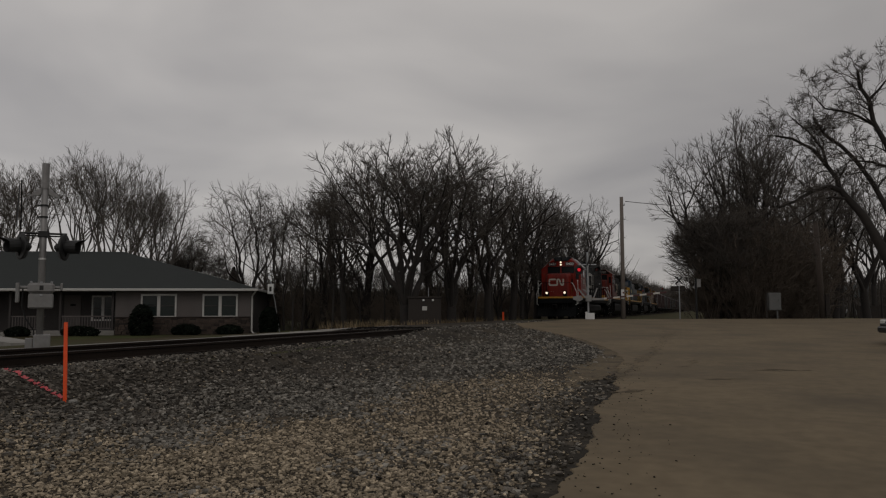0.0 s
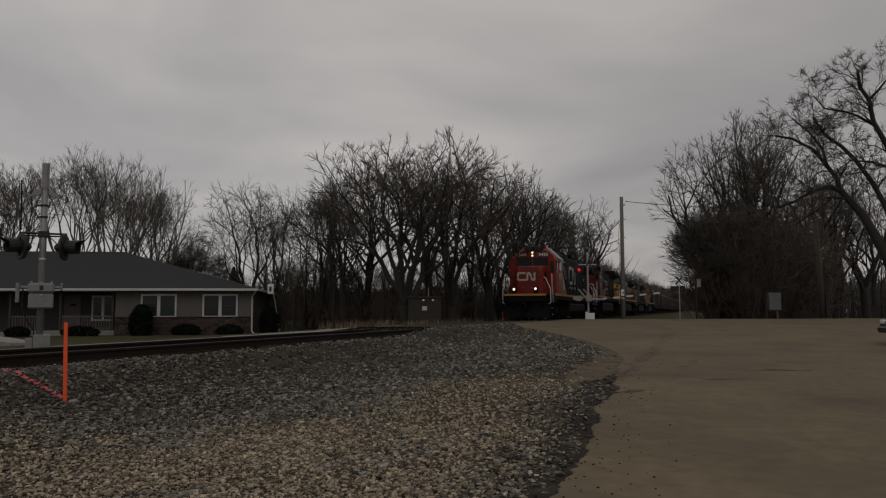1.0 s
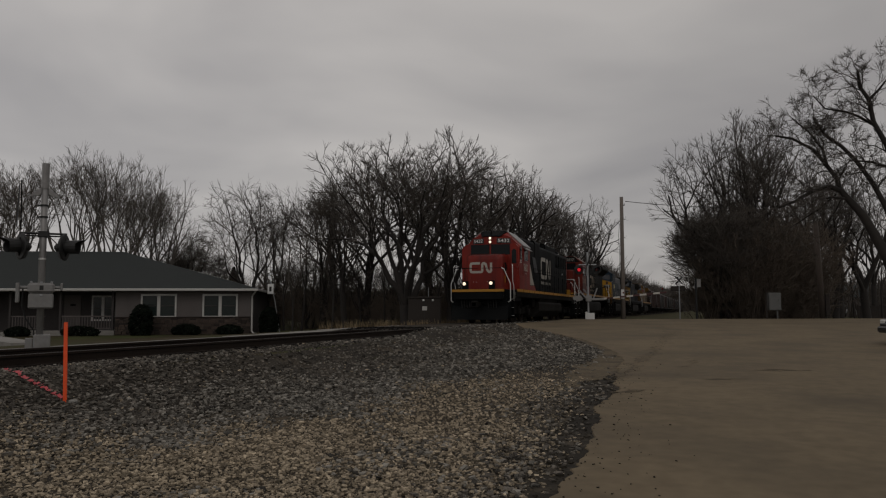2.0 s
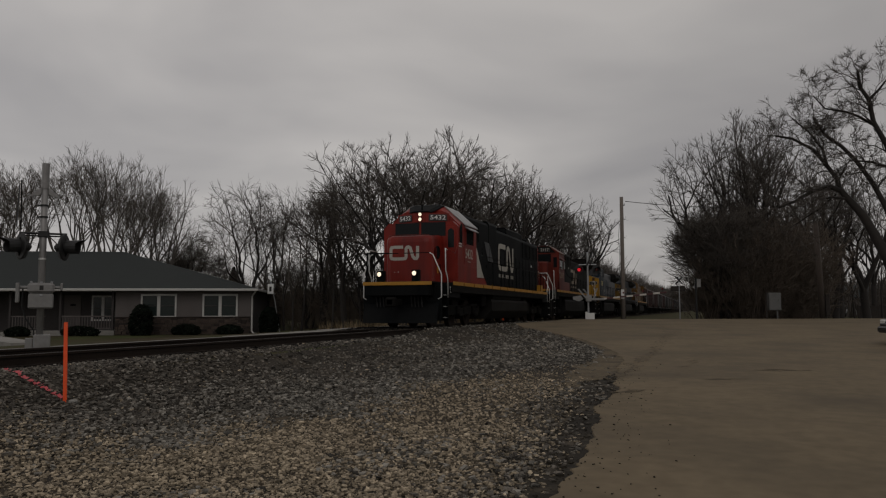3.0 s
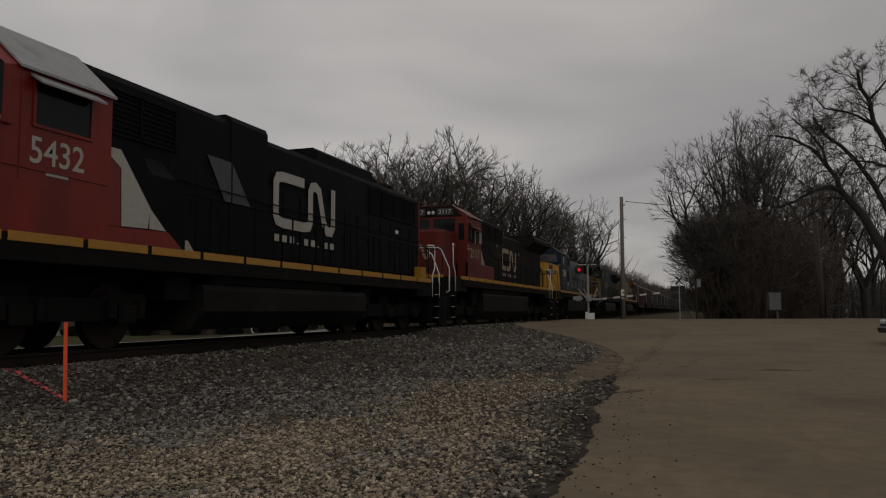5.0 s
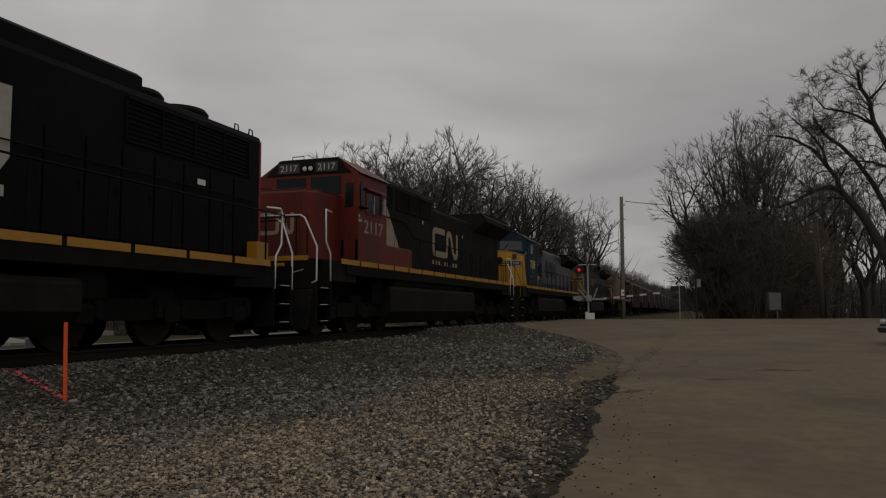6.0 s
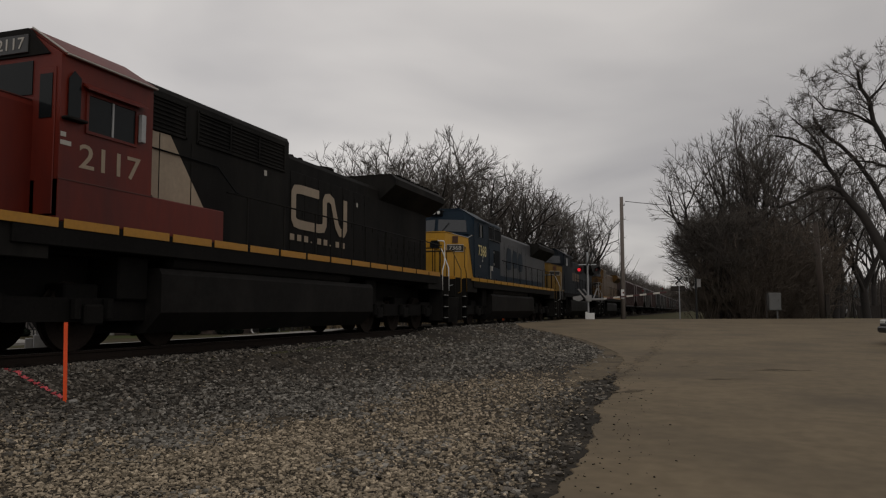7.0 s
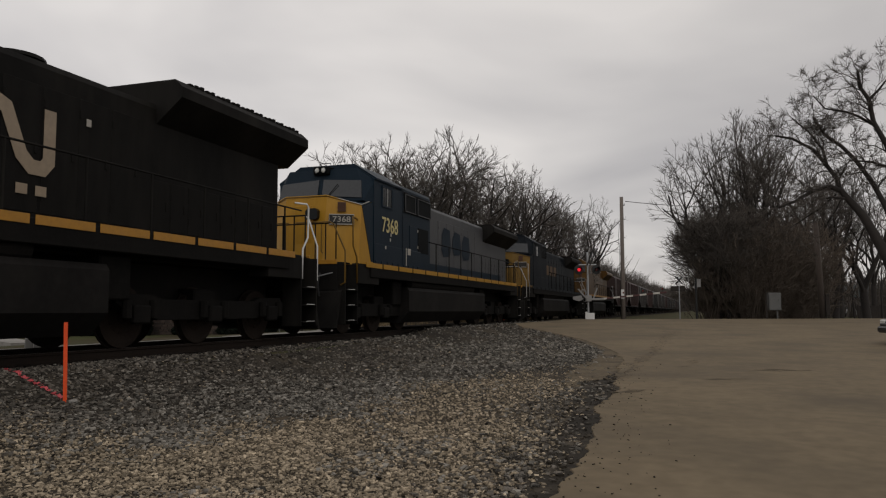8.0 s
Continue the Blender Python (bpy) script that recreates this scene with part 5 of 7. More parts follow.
# ---- trees: bare in winter ----
BARK = material("dark_bark", (0.019, 0.0155, 0.0135), 0.95, vary=0.35, scale=5, bump=0.01, bump_scale=30)
TWIG = material("grey_brown_twigs", (0.058, 0.049, 0.041), 0.95, vary=0.25, scale=3)
BARK_PALE = material("pale_grey_bark", (0.10, 0.089, 0.077), 0.95, vary=0.3, scale=5, bump=0.01, bump_scale=30)
TWIG_PALE = material("pale_twigs", (0.085, 0.073, 0.062), 0.95, vary=0.25, scale=3)
BRUSH = material("brown_brush_stems", (0.080, 0.062, 0.047), 0.95, vary=0.3, scale=3)
EVERGREEN = material("dark_evergreen_leaves", (0.0065, 0.0095, 0.0062), 0.9, spec=0.1, vary=0.3, scale=5, each=0.4, island=True)


class Limbs:
    """Tapered round limbs gathered in one mesh."""

    def __init__(self):
        self.v, self.f = [], []

    def limb(self, pts, rs, n):
        d = (pts[1] - pts[0]).normalized()
        s = d.orthogonal().normalized()
        k = len(self.v)
        ring = [(math.cos(2 * math.pi * i / n), math.sin(2 * math.pi * i / n)) for i in range(n)]
        last = len(pts) - 1
        for i, p in enumerate(pts):
            d = pts[min(i + 1, last)] - pts[max(i - 1, 0)]
            d.normalize()
            s = s - d * s.dot(d)
            s.normalize()
            t = d.cross(s)
            r = rs[i]
            for c, q in ring:
                self.v.append(p + s * (c * r) + t * (q * r))
        for i in range(last):
            a = k + i * n
            for j in range(n):
                b = (j + 1) % n
                self.f.append((a + j, a + b, a + n + b, a + n + j))

    def mesh(self, name):
        me = bpy.data.meshes.new(name)
        me.from_pydata([tuple(p) for p in self.v], [], self.f)
        return me


def aside(rnd, d, angle, spin):
    """The direction d bent off by an angle, towards any side."""
    side = d.orthogonal().normalized()
    side.rotate(Matrix.Rotation(spin, 3, d))
    return (d * math.cos(angle) + side * math.sin(angle)).normalized()


def twig(rnd, twigs, p, d, ln, fine):
    q = p + d * (ln * 0.55)
    d2 = (d + Vector((rnd.gauss(0, 0.25), rnd.gauss(0, 0.25), rnd.gauss(0.10, 0.2)))).normalized()
    twigs.limb([p, q, q + d2 * (ln * 0.45)], [fine, fine * 0.8, fine * 0.45], 3)


def fork(rnd, stems, twigs, p, d, ln, r, lv, c):
    """One length of a limb, its side shoots, and the limbs into which it forks; c: the habit of the tree."""
    steps_n = 4 if lv < 2 else 3 if lv < 5 else 2
    pts, rs, dirs = [p.copy()], [r], [d.copy()]
    end = max(c["fine"], r * 0.84)
    wob = c["wob"] * (1 + 0.12 * lv)
    for i in range(steps_n):
        lift = c["up"] if r > 0.03 else c["tip"]
        d = (d + Vector((rnd.gauss(0, wob), rnd.gauss(0, wob), rnd.gauss(0, wob * 0.7) + lift))).normalized()
        p = p + d * (ln / steps_n)
        pts.append(p)
        rs.append(r + (end - r) * (i + 1) / steps_n)
        dirs.append(d)
    (stems if r > 0.035 else twigs).limb(pts, rs, 8 if r > 0.12 else 6 if r > 0.05 else 4 if r > 0.02 else 3)
    if lv >= 2:
        for k in range(c["spurs"]):
            i = rnd.randrange(steps_n)
            q = pts[i].lerp(pts[i + 1], rnd.random())
            twig(rnd, twigs, q, aside(rnd, dirs[i], rnd.uniform(0.5, 1.1), rnd.uniform(0, 6.28)), rnd.uniform(0.35, 0.9) * c["spray"], c["fine"])
    zc, rw, rh = c["crown"]
    out = math.hypot(p.x, p.y) ** 2 / rw ** 2 + (p.z - zc) ** 2 / rh ** 2 if p.z > zc else math.hypot(p.x, p.y) ** 2 / rw ** 2
    if lv >= c["levels"] or out > rnd.uniform(0.72, 1.1):
        for k in range(c["ends"]):
            twig(rnd, twigs, p, aside(rnd, d, rnd.uniform(0.1, 0.75), rnd.uniform(0, 6.28)), rnd.uniform(0.4, 1.0) * c["spray"], c["fine"])
        return
    spin = rnd.uniform(0, 6.28)
    count = 3 if rnd.random() < c["third"] else 2
    for k in range(count):
        a = rnd.uniform(*c["main"]) if k == 0 else rnd.uniform(*c["side"])
        nd = aside(rnd, d, a, spin + k * (math.pi if count == 2 else 2.1) + rnd.uniform(-0.4, 0.4))
        fork(rnd, stems, twigs, p, nd, ln * rnd.uniform(0.78, 0.97) * (1.0 if k == 0 else 0.88), max(c["fine"], end * (0.86 if k == 0 else 0.66)), lv + 1, c)


# habits: the crown is (height of its widest part, half its width, the height above that)
OAK = dict(levels=6, bole=1.0, leaders=6, spread=(0.12, 0.72), first=1.95, main=(0.10, 0.34), side=(0.42, 0.85), third=0.15, wob=0.115, up=0.055, tip=0.01, fine=0.0088,
           spurs=3, ends=5, spray=0.50, crown=(5.6, 4.7, 6.0))
ROUND = dict(OAK, levels=6, bole=2.0, leaders=5, spread=(0.10, 0.46), first=1.8, spurs=2, ends=4, crown=(6.6, 3.2, 5.2), fine=0.0095)
TALL = dict(OAK, levels=6, bole=3.2, leaders=4, spread=(0.08, 0.34), first=1.9, main=(0.06, 0.26), side=(0.32, 0.62), crown=(7.5, 2.6, 5.0), wob=0.09, up=0.06, fine=0.0095, spurs=2, ends=4)
VASE = dict(OAK, levels=6, bole=1.7, leaders=5, spread=(0.12, 0.50), first=1.95, main=(0.05, 0.24), side=(0.30, 0.60), third=0.12, wob=0.055, up=0.045, spurs=1, ends=4, spray=0.6, fine=0.0078, crown=(7.0, 2.9, 5.0))
SPREAD = dict(OAK, levels=6, bole=1.9, leaders=3, spread=(0.35, 0.85), first=1.7, side=(0.45, 0.9), third=0.1, wob=0.13, up=0.06, spurs=1, ends=3, fine=0.0085, crown=(6.0, 4.4, 4.0))
THICK = dict(OAK, levels=5, bole=0.5, leaders=7, spread=(0.05, 0.55), first=1.6, spurs=3, ends=4, spray=0.8, wob=0.13, fine=0.011, crown=(4.0, 2.4, 5.0))
SLIM = dict(OAK, levels=4, bole=2.4, leaders=3, spread=(0.06, 0.30), first=1.5, main=(0.06, 0.26), side=(0.35, 0.65), third=0.0, wob=0.10, up=0.05, spurs=2, ends=3, spray=0.9, fine=0.0085, crown=(5.0, 1.8, 4.0))


def bare_tree(seed, c, girth, pale=False, label="bare winter tree with dark branching crown"):
    rnd = random.Random(seed)
    stems, twigs = Limbs(), Limbs()
    top = Vector((rnd.gauss(0, 0.08), rnd.gauss(0, 0.08), c["bole"]))
    stems.limb([Vector((0, 0, -0.35)), Vector((0, 0, 0.15)), top * 0.5, top], [girth * 1.5, girth * 1.12, girth, girth * 0.92], 10)
    for k in range(c["leaders"]):
        a = k * 6.283 / c["leaders"] + rnd.uniform(-0.4, 0.4)
        s = rnd.uniform(*c["spread"])
        low = top * rnd.uniform(0.72, 1.0)
        fork(rnd, stems, twigs, low, Vector((math.cos(a) * math.sin(s), math.sin(a) * math.sin(s), math.cos(s))), c["first"] * rnd.uniform(0.85, 1.15), girth * rnd.uniform(0.46, 0.66), 0, c)
    root = thing("tree", label, "tree", group="bare trees by the railway")
    part("trunk", stems.mesh("trunk"), BARK_PALE if pale else BARK, root, smooth=True)
    part("crown", twigs.mesh("crown"), TWIG_PALE if pale else TWIG, root)
    return root


BUSH = dict(levels=2, main=(0.1, 0.4), side=(0.4, 0.9), third=0.3, wob=0.13, up=0.04, tip=0.02, fine=0.009, spurs=4, ends=4, spray=0.62, crown=(2.5, 2.6, 4.0))


def brush(seed, height, stems_n=22):
    """A leafless thicket: many stems from one root."""
    rnd = random.Random(seed)
    both = Limbs()
    for k in range(stems_n):
        a = rnd.uniform(0, 2 * math.pi)
        o = rnd.uniform(0, 1.3)
        fork(rnd, both, both, Vector((math.cos(a) * o, math.sin(a) * o, -0.2)), Vector((math.cos(a) * 0.3, math.sin(a) * 0.3, 1)).normalized(), height * rnd.uniform(0.2, 0.36), 0.026, 0, BUSH)
    return tagged(part("bush", both.mesh("bush"), BRUSH), "leafless brown thicket of thin stems", "bush", group="thickets along the line")


def place(kind, x, y, size=1.0, turn=0.0):
    o = copy_thing(kind, pose(x, y, ground_z(x, y), 0, 0, turn))
    o.scale = (size, size, size)
    return o


def put_first(kind, x, y, turn=0.0, size=1.0):
    kind.matrix_basis = pose(x, y, ground_z(x, y), 0, 0, turn)
    kind.scale = (size, size, size)


def plant(kinds, rows):
    """Sets trees out by rows of (kind, x, y, size, turn); the first of each kind is the built one."""
    used = set()
    for k, x, y, s, a in rows:
        if k in used:
            place(kinds[k], x, y, s, a)
        else:
            used.add(k)
            put_first(kinds[k], x, y, a, s)


def great_tree():
    """The thick trunk leaning over the edge of the lot, with a few long crooked limbs."""
    rnd = random.Random(78)
    stems, twigs = Limbs(), Limbs()
    c = dict(OAK, levels=5, first=1.5, crown=(6.0, 30.0, 30.0), wob=0.16, up=0.02, third=0.15, side=(0.45, 0.95), spurs=3, ends=6, spray=0.55, fine=0.0095)

    def V(*rows):
        return [Vector(p) for p in rows]
    trunk = V((-0.29, 0.0, -0.77), (-0.62, 0.0, 1.77), (-1.05, 0.0, 3.54), (-1.63, 0.0, 4.85), (-2.21, 0.0, 6.09), (-2.85, 0.0, 6.97), (-3.32, 0.0, 7.63))
    stems.limb(trunk, [0.44, 0.35, 0.30, 0.27, 0.24, 0.20, 0.16], 12)
    limbs = ((V((-3.32, -0.0, 7.63), (-3.98, -0.1, 7.88), (-4.84, -0.2, 7.64), (-5.79, -0.3, 7.07), (-6.98, -0.4, 6.64)), 0.17),
             (V((-3.32, 0.0, 7.63), (-3.51, 0.1, 8.42), (-3.95, 0.2, 9.17), (-4.68, 0.3, 10.22), (-5.76, 0.4, 10.97), (-6.68, 0.5, 11.23)), 0.15),
             (V((-3.98, 0.0, 9.14), (-4.14, 0.27, 10.18), (-4.8, 0.53, 11.31), (-5.67, 0.8, 12.3)), 0.1),
             (V((-0.62, 0.0, 1.77), (-0.52, 0.13, 4.67), (-0.98, 0.26, 6.59), (-1.56, 0.39, 8.02), (-2.36, 0.51, 9.43), (-3.05, 0.64, 10.34), (-3.91, 0.77, 11.12), (-4.47, 0.9, 12.23)), 0.19),
             (V((-0.6, -0.0, 2.41), (-0.13, -0.09, 5.6), (-0.36, -0.17, 8.52), (-0.93, -0.26, 10.18), (-1.52, -0.34, 11.46), (-1.72, -0.43, 12.78), (-2.16, -0.51, 13.53), (-2.26, -0.6, 14.45)), 0.21),
             (V((-1.41, -0.0, 11.33), (-2.25, -0.25, 11.87), (-2.92, -0.5, 12.14), (-4.07, -0.75, 12.37), (-4.68, -1.0, 13.1)), 0.09),
             (V((-0.32, -0.0, 8.55), (-1.0, -0.3, 8.86), (-1.84, -0.6, 9.12), (-2.9, -0.9, 9.2)), 0.1),
             (V((-2.99, -0.0, 7.11), (-3.86, -0.3, 7.21), (-4.56, -0.6, 7.07)), 0.1),
             (V((-1.63, -0.0, 12.88), (-1.16, -0.25, 13.34), (-0.61, -0.5, 14.05)), 0.09),
             (V((-3.57, 0.0, 7.41), (-4.47, 0.23, 6.61), (-5.22, 0.47, 6.13), (-6.05, 0.7, 5.57)), 0.06))
    for pts, r in limbs:
        n = len(pts)
        rs = [r * (1 - 0.6 * i / (n - 1)) for i in range(n)]
        stems.limb(pts, rs, 8)
        low = 3 if r > 0.18 else 1
        for i in range(low, n):
            d = (pts[i] - pts[i - 1]).normalized()
            for k in range(2 if i < n - 1 else 3):
                q = pts[i - 1].lerp(pts[i], rnd.uniform(0.3, 1.0)) if i < n - 1 or k else pts[i]
                fork(rnd, stems, twigs, q, aside(rnd, d, rnd.uniform(0.4, 1.0) if k or i < n - 1 else 0.1, rnd.uniform(0, 6.28)), rnd.uniform(0.42, 0.75), rs[i] * 0.42, 2, c)
    great = thing("tree", "great bare tree with a thick leaning trunk beside the lot", "tree", (11.2, 49.4, ground_z(11.2, 49.4)), group="bare trees by the railway")
    part("trunk", stems.mesh("trunk"), BARK, great, smooth=True)
    part("crown", twigs.mesh("crown"), TWIG, great)


def trees():
    kinds = {"oak_a": bare_tree(11, OAK, 0.31), "oak_b": bare_tree(14, OAK, 0.28), "round_a": bare_tree(21, ROUND, 0.25), "round_b": bare_tree(24, ROUND, 0.24),
             "tall_a": bare_tree(31, TALL, 0.24), "tall_b": bare_tree(36, TALL, 0.22),
             "vase_a": bare_tree(41, VASE, 0.19, True, "bare pale grey tree behind the house"), "vase_b": bare_tree(45, VASE, 0.18, True, "bare pale slender tree behind the house"),
             "spread": bare_tree(51, SPREAD, 0.19, False, "bare spreading tree beside the house"), "slim_a": bare_tree(55, SLIM, 0.075, False, "thin bare sapling in the thicket"),
             "slim_b": bare_tree(58, SLIM, 0.07, False, "thin bare sapling in the thicket"),
             "thick_a": bare_tree(71, THICK, 0.15, False, "dense bare many-stemmed tree in the thicket"), "thick_b": bare_tree(74, THICK, 0.14, False, "dense bare many-stemmed tree in the thicket")}
    plant(kinds, [
        ("oak_a", -15.6, 40.1, 1.18, 15),
        ("oak_b", -14.5, 44.7, 1.07, 80),
        ("round_a", -13.2, 48.3, 1.07, 30),
        ("round_b", -13.1, 54.7, 1.09, 140),
        ("round_a", -12.6, 61.2, 1.07, 220),
        ("round_b", -12.2, 69.8, 1.05, 10),
        ("round_a", -11.8, 80.4, 1.2, 100),
        ("tall_a", -12.7, 96.0, 0.96, 40),
        ("round_b", -20.7, 45.8, 1.07, 200),
        ("tall_b", -20.7, 42.6, 0.81, 60),
        ("tall_a", -24.3, 46.7, 0.89, 200),
        ("tall_b", -17.6, 59.5, 1.05, 10),
        ("round_b", -18.7, 52.8, 1.19, 300),
        ("tall_a", -16.4, 64.1, 1.03, 150),
        ("round_a", -13.2, 58.8, 1.1, 60),
        ("tall_b", -13.9, 73.4, 0.97, 200),
        ("round_b", -26.2, 52.4, 1.06, 20),
        ("tall_b", -13.8, 86.1, 1.02, 80),
        ("slim_a", -24.2, 43.6, 1.11, 0),
        ("slim_b", -25.8, 44.1, 1.01, 40),
        ("slim_a", -25.9, 48.3, 1.1, 90),
        ("slim_b", -20.5, 40.6, 0.92, 200),
        ("slim_a", -20.2, 43.9, 0.83, 130),
        ("slim_b", -28.3, 46.4, 0.96, 10),
        ("slim_a", -18.0, 42.5, 0.74, 250),
        ("slim_b", -14.3, 41.6, 0.69, 80),
        ("slim_a", -12.9, 44.2, 0.76, 320),
        ("slim_b", -12.4, 46.5, 0.76, 20),
        ("slim_a", -11.5, 51.0, 0.67, 60),
        ("slim_b", -22.7, 39.8, 0.78, 120),
        ("slim_a", -30.7, 48.7, 0.88, 30),
        ("slim_b", -24.3, 50.9, 1.06, 300),
        ("spread", -28.1, 43.3, 1.14, 20),
        ("spread", -36.3, 49.0, 0.88, 160),
        ("spread", -40.0, 51.9, 0.85, 260),
        ("spread", -30.4, 50.9, 1.15, 80),
        ("vase_a", -37.0, 45.6, 0.96, 0),
        ("vase_b", -37.8, 42.1, 1.24, 50),
        ("vase_a", -41.2, 42.0, 1.14, 120),
        ("vase_b", -44.0, 40.1, 1.17, 200),
        ("vase_a", -46.2, 39.3, 1.04, 70),
        ("vase_b", -41.8, 49.2, 1.19, 300),
        ("vase_b", -50.8, 40.9, 1.22, 100),
        ("tall_a", 2.9, 62.2, 1.33, 250),
        ("tall_b", 5.1, 65.0, 1.39, 100),
        ("round_a", 1.6, 66.0, 1.52, 130),
        ("tall_a", 4.5, 71.2, 1.37, 40),
        ("thick_a", 0.7, 62.5, 1.22, 20),
        ("thick_b", 1.2, 60.5, 1.17, 90),
        ("thick_a", 1.9, 64.0, 1.28, 200),
        ("thick_b", 2.7, 62.1, 1.19, 10),
        ("thick_a", 3.9, 66.7, 1.28, 130),
        ("thick_b", 4.5, 63.8, 1.12, 240),
        ("thick_a", 1.4, 68.0, 1.37, 60),
        ("thick_b", 2.7, 68.5, 1.33, 300),
        ("thick_a", 6.0, 68.5, 1.13, 300),
        ("thick_b", 0.3, 65.5, 0.96, 80),
        ("thick_a", 1.9, 59.7, 0.88, 110),
        ("thick_b", 3.4, 61.3, 0.89, 220),
        ("round_b", 9.8, 81.4, 1.13, 95),
        ("round_b", 8.1, 68.2, 1.31, 40),
        ("tall_b", 10.9, 73.3, 1.17, 250),
        ("round_a", 13.4, 74.2, 1.36, 130),
        ("round_a", 13.7, 89.0, 1.22, 15),
        ("tall_a", 16.2, 85.6, 1.06, 75),
        ("slim_a", 7.3, 65.8, 1.11, 60),
        ("slim_b", 10.1, 73.1, 1.09, 100),
        ("slim_a", 12.4, 73.8, 0.94, 200),
        ("slim_b", 13.8, 70.1, 1.03, 20),
        ("thick_a", -21.0, 45.7, 0.62, 0),
        ("thick_b", -23.7, 46.9, 0.7, 60),
        ("thick_a", -19.8, 48.2, 0.59, 120),
        ("thick_b", -16.5, 47.2, 0.61, 30),
        ("thick_a", -15.4, 50.7, 0.7, 200),
        ("thick_b", -14.1, 54.3, 0.72, 100),
        ("thick_a", -13.0, 58.9, 0.78, 300),
        ("thick_b", -11.9, 63.5, 0.81, 10),
        ("thick_a", -26.3, 48.1, 0.7, 80),
        ("thick_b", -11.1, 70.1, 0.81, 50),
        ("thick_a", -29.2, 49.3, 0.7, 170),
        ("thick_a", -37.4, 50.7, 0.87, 40),
        ("thick_b", -39.9, 52.0, 0.86, 140),
        ("thick_a", -35.9, 51.2, 0.76, 240),
        ("tall_a", -19, 107, 0.95, 200),
        ("round_a", -22, 117, 1.05, 60),
        ("tall_b", -20, 130, 1.05, 150),
        ("round_b", -24, 142, 1.1, 10),
        ("tall_a", -20, 158, 1.1, 320),
        ("tall_b", -23, 176, 1.1, 60),
        ("round_a", -20, 200, 1.15, 100),
        ("tall_a", -22, 230, 1.1, 20),
        ("tall_b", -20, 265, 1.2, 130),
        ("round_b", -22, 310, 1.1, 220),
    ])
    great_tree()
    # brush
    b1, b2, b3 = brush(61, 4.6), brush(62, 5.6, 22), brush(63, 3.4, 24)
    put_first(b1, -15.2, 45.5, 0, 0.7)
    put_first(b2, 3.2, 59.5, 0, 0.8)
    put_first(b3, -22.0, 45.0, 0, 0.6)
    rb = random.Random(9)
    for k in range(44):
        y = 43.5 + k * 1.9 + rb.uniform(-1, 1)
        place(rb.choice((b1, b3, b3)), -15.5 - rb.uniform(0, 4.0), y, rb.uniform(0.62, 0.95) * (1 + max(0, y - 60) * 0.006), rb.uniform(0, 360))
    for k in range(40):
        place(rb.choice((b1, b2)), -18 - rb.uniform(0, 17), 47 + rb.uniform(0, 14), rb.uniform(0.6, 0.9), rb.uniform(0, 360))
    for k in range(34):
        t = rb.random()
        place(rb.choice((b1, b2, b2)), 3.0 + 3.2 * t, 58.5 + rb.uniform(0, 6) + 2 * t, rb.uniform(0.6, 1.0), rb.uniform(0, 360))
    for k in range(22):
        t = rb.random()
        place(b2, 3.6 + 3.0 * t, 61.0 + rb.uniform(0, 6), rb.uniform(1.2, 1.7), rb.uniform(0, 360))
    for k in range(16):
        t = rb.random()
        place(rb.choice((b1, b2)), 0.8 + 2.6 * t, 62.2 + rb.uniform(-1.5, 4), rb.uniform(0.75, 1.25), rb.uniform(0, 360))
    for k in range(12):
        place(rb.choice((b1, b2)), -18.5 - rb.uniform(0, 5), 125 + k * 22, rb.uniform(1.2, 1.9), rb.uniform(0, 360))
    for k in range(10):
        place(rb.choice((b1, b2)), 1.5 + rb.uniform(0, 8), 72 + k * 9, rb.uniform(1.0, 1.6), rb.uniform(0, 360))
    for k in range(9):
        place(rb.choice((b1, b3)), 16 + k * 3.0, 128 + rb.uniform(0, 18), rb.uniform(0.6, 1.0), rb.uniform(0, 360))
    # wooded ground far off, beyond the fields
    far = Limbs()
    rf = random.Random(4)
    for k in range(420):
        a = radians(rf.uniform(-62, 40))
        dist = rf.uniform(300, 520)
        x, y = math.sin(a) * dist, math.cos(a) * dist
        if -17 < x < -4:
            continue
        hgt = rf.uniform(5, 11)
        for s in range(9):
            o = Vector((x + rf.gauss(0, 2.2), y + rf.gauss(0, 2.2), -0.3))
            far.limb([o, o + Vector((rf.gauss(0, 0.5), 0, hgt * 0.6)), o + Vector((rf.gauss(0, 1.6), 0, hgt * rf.uniform(0.8, 1.1)))], [0.5, 0.35, 0.1], 4)
    for k in range(700):
        y = 132 + 490 * rf.random() ** 1.5
        x = -17.5 - rf.uniform(0, 9)
        hgt = rf.uniform(0.70, 1.0) * (14.0 + 1.8 * noise.noise(Vector((y * 0.05, 0, 1))) + max(0.0, y - 180) * 0.016)
        for s in range(20):
            o = Vector((x + rf.gauss(0, 1.3), y + rf.gauss(0, 1.6), -0.4))
            q = o + Vector((rf.gauss(0, 0.5), rf.gauss(0, 0.5), hgt * 0.45))
            far.limb([o, q, q + Vector((rf.gauss(0, 1.7), rf.gauss(0, 1.7), hgt * rf.uniform(0.08, 0.42)))], [0.06 + y * 0.0004, 0.045 + y * 0.0003, 0.015], 3)
    for k in range(200):
        x, y = rf.uniform(-60, 70), rf.uniform(915, 990)
        hgt = rf.uniform(0.75, 1.0) * 30
        for s in range(9):
            o = Vector((x + rf.gauss(0, 3), y, -0.4))
            far.limb([o, o + Vector((rf.gauss(0, 1), 0, hgt * 0.5)), o + Vector((rf.gauss(0, 3), 0, hgt * rf.uniform(0.7, 1.0)))], [0.9, 0.7, 0.2], 3)
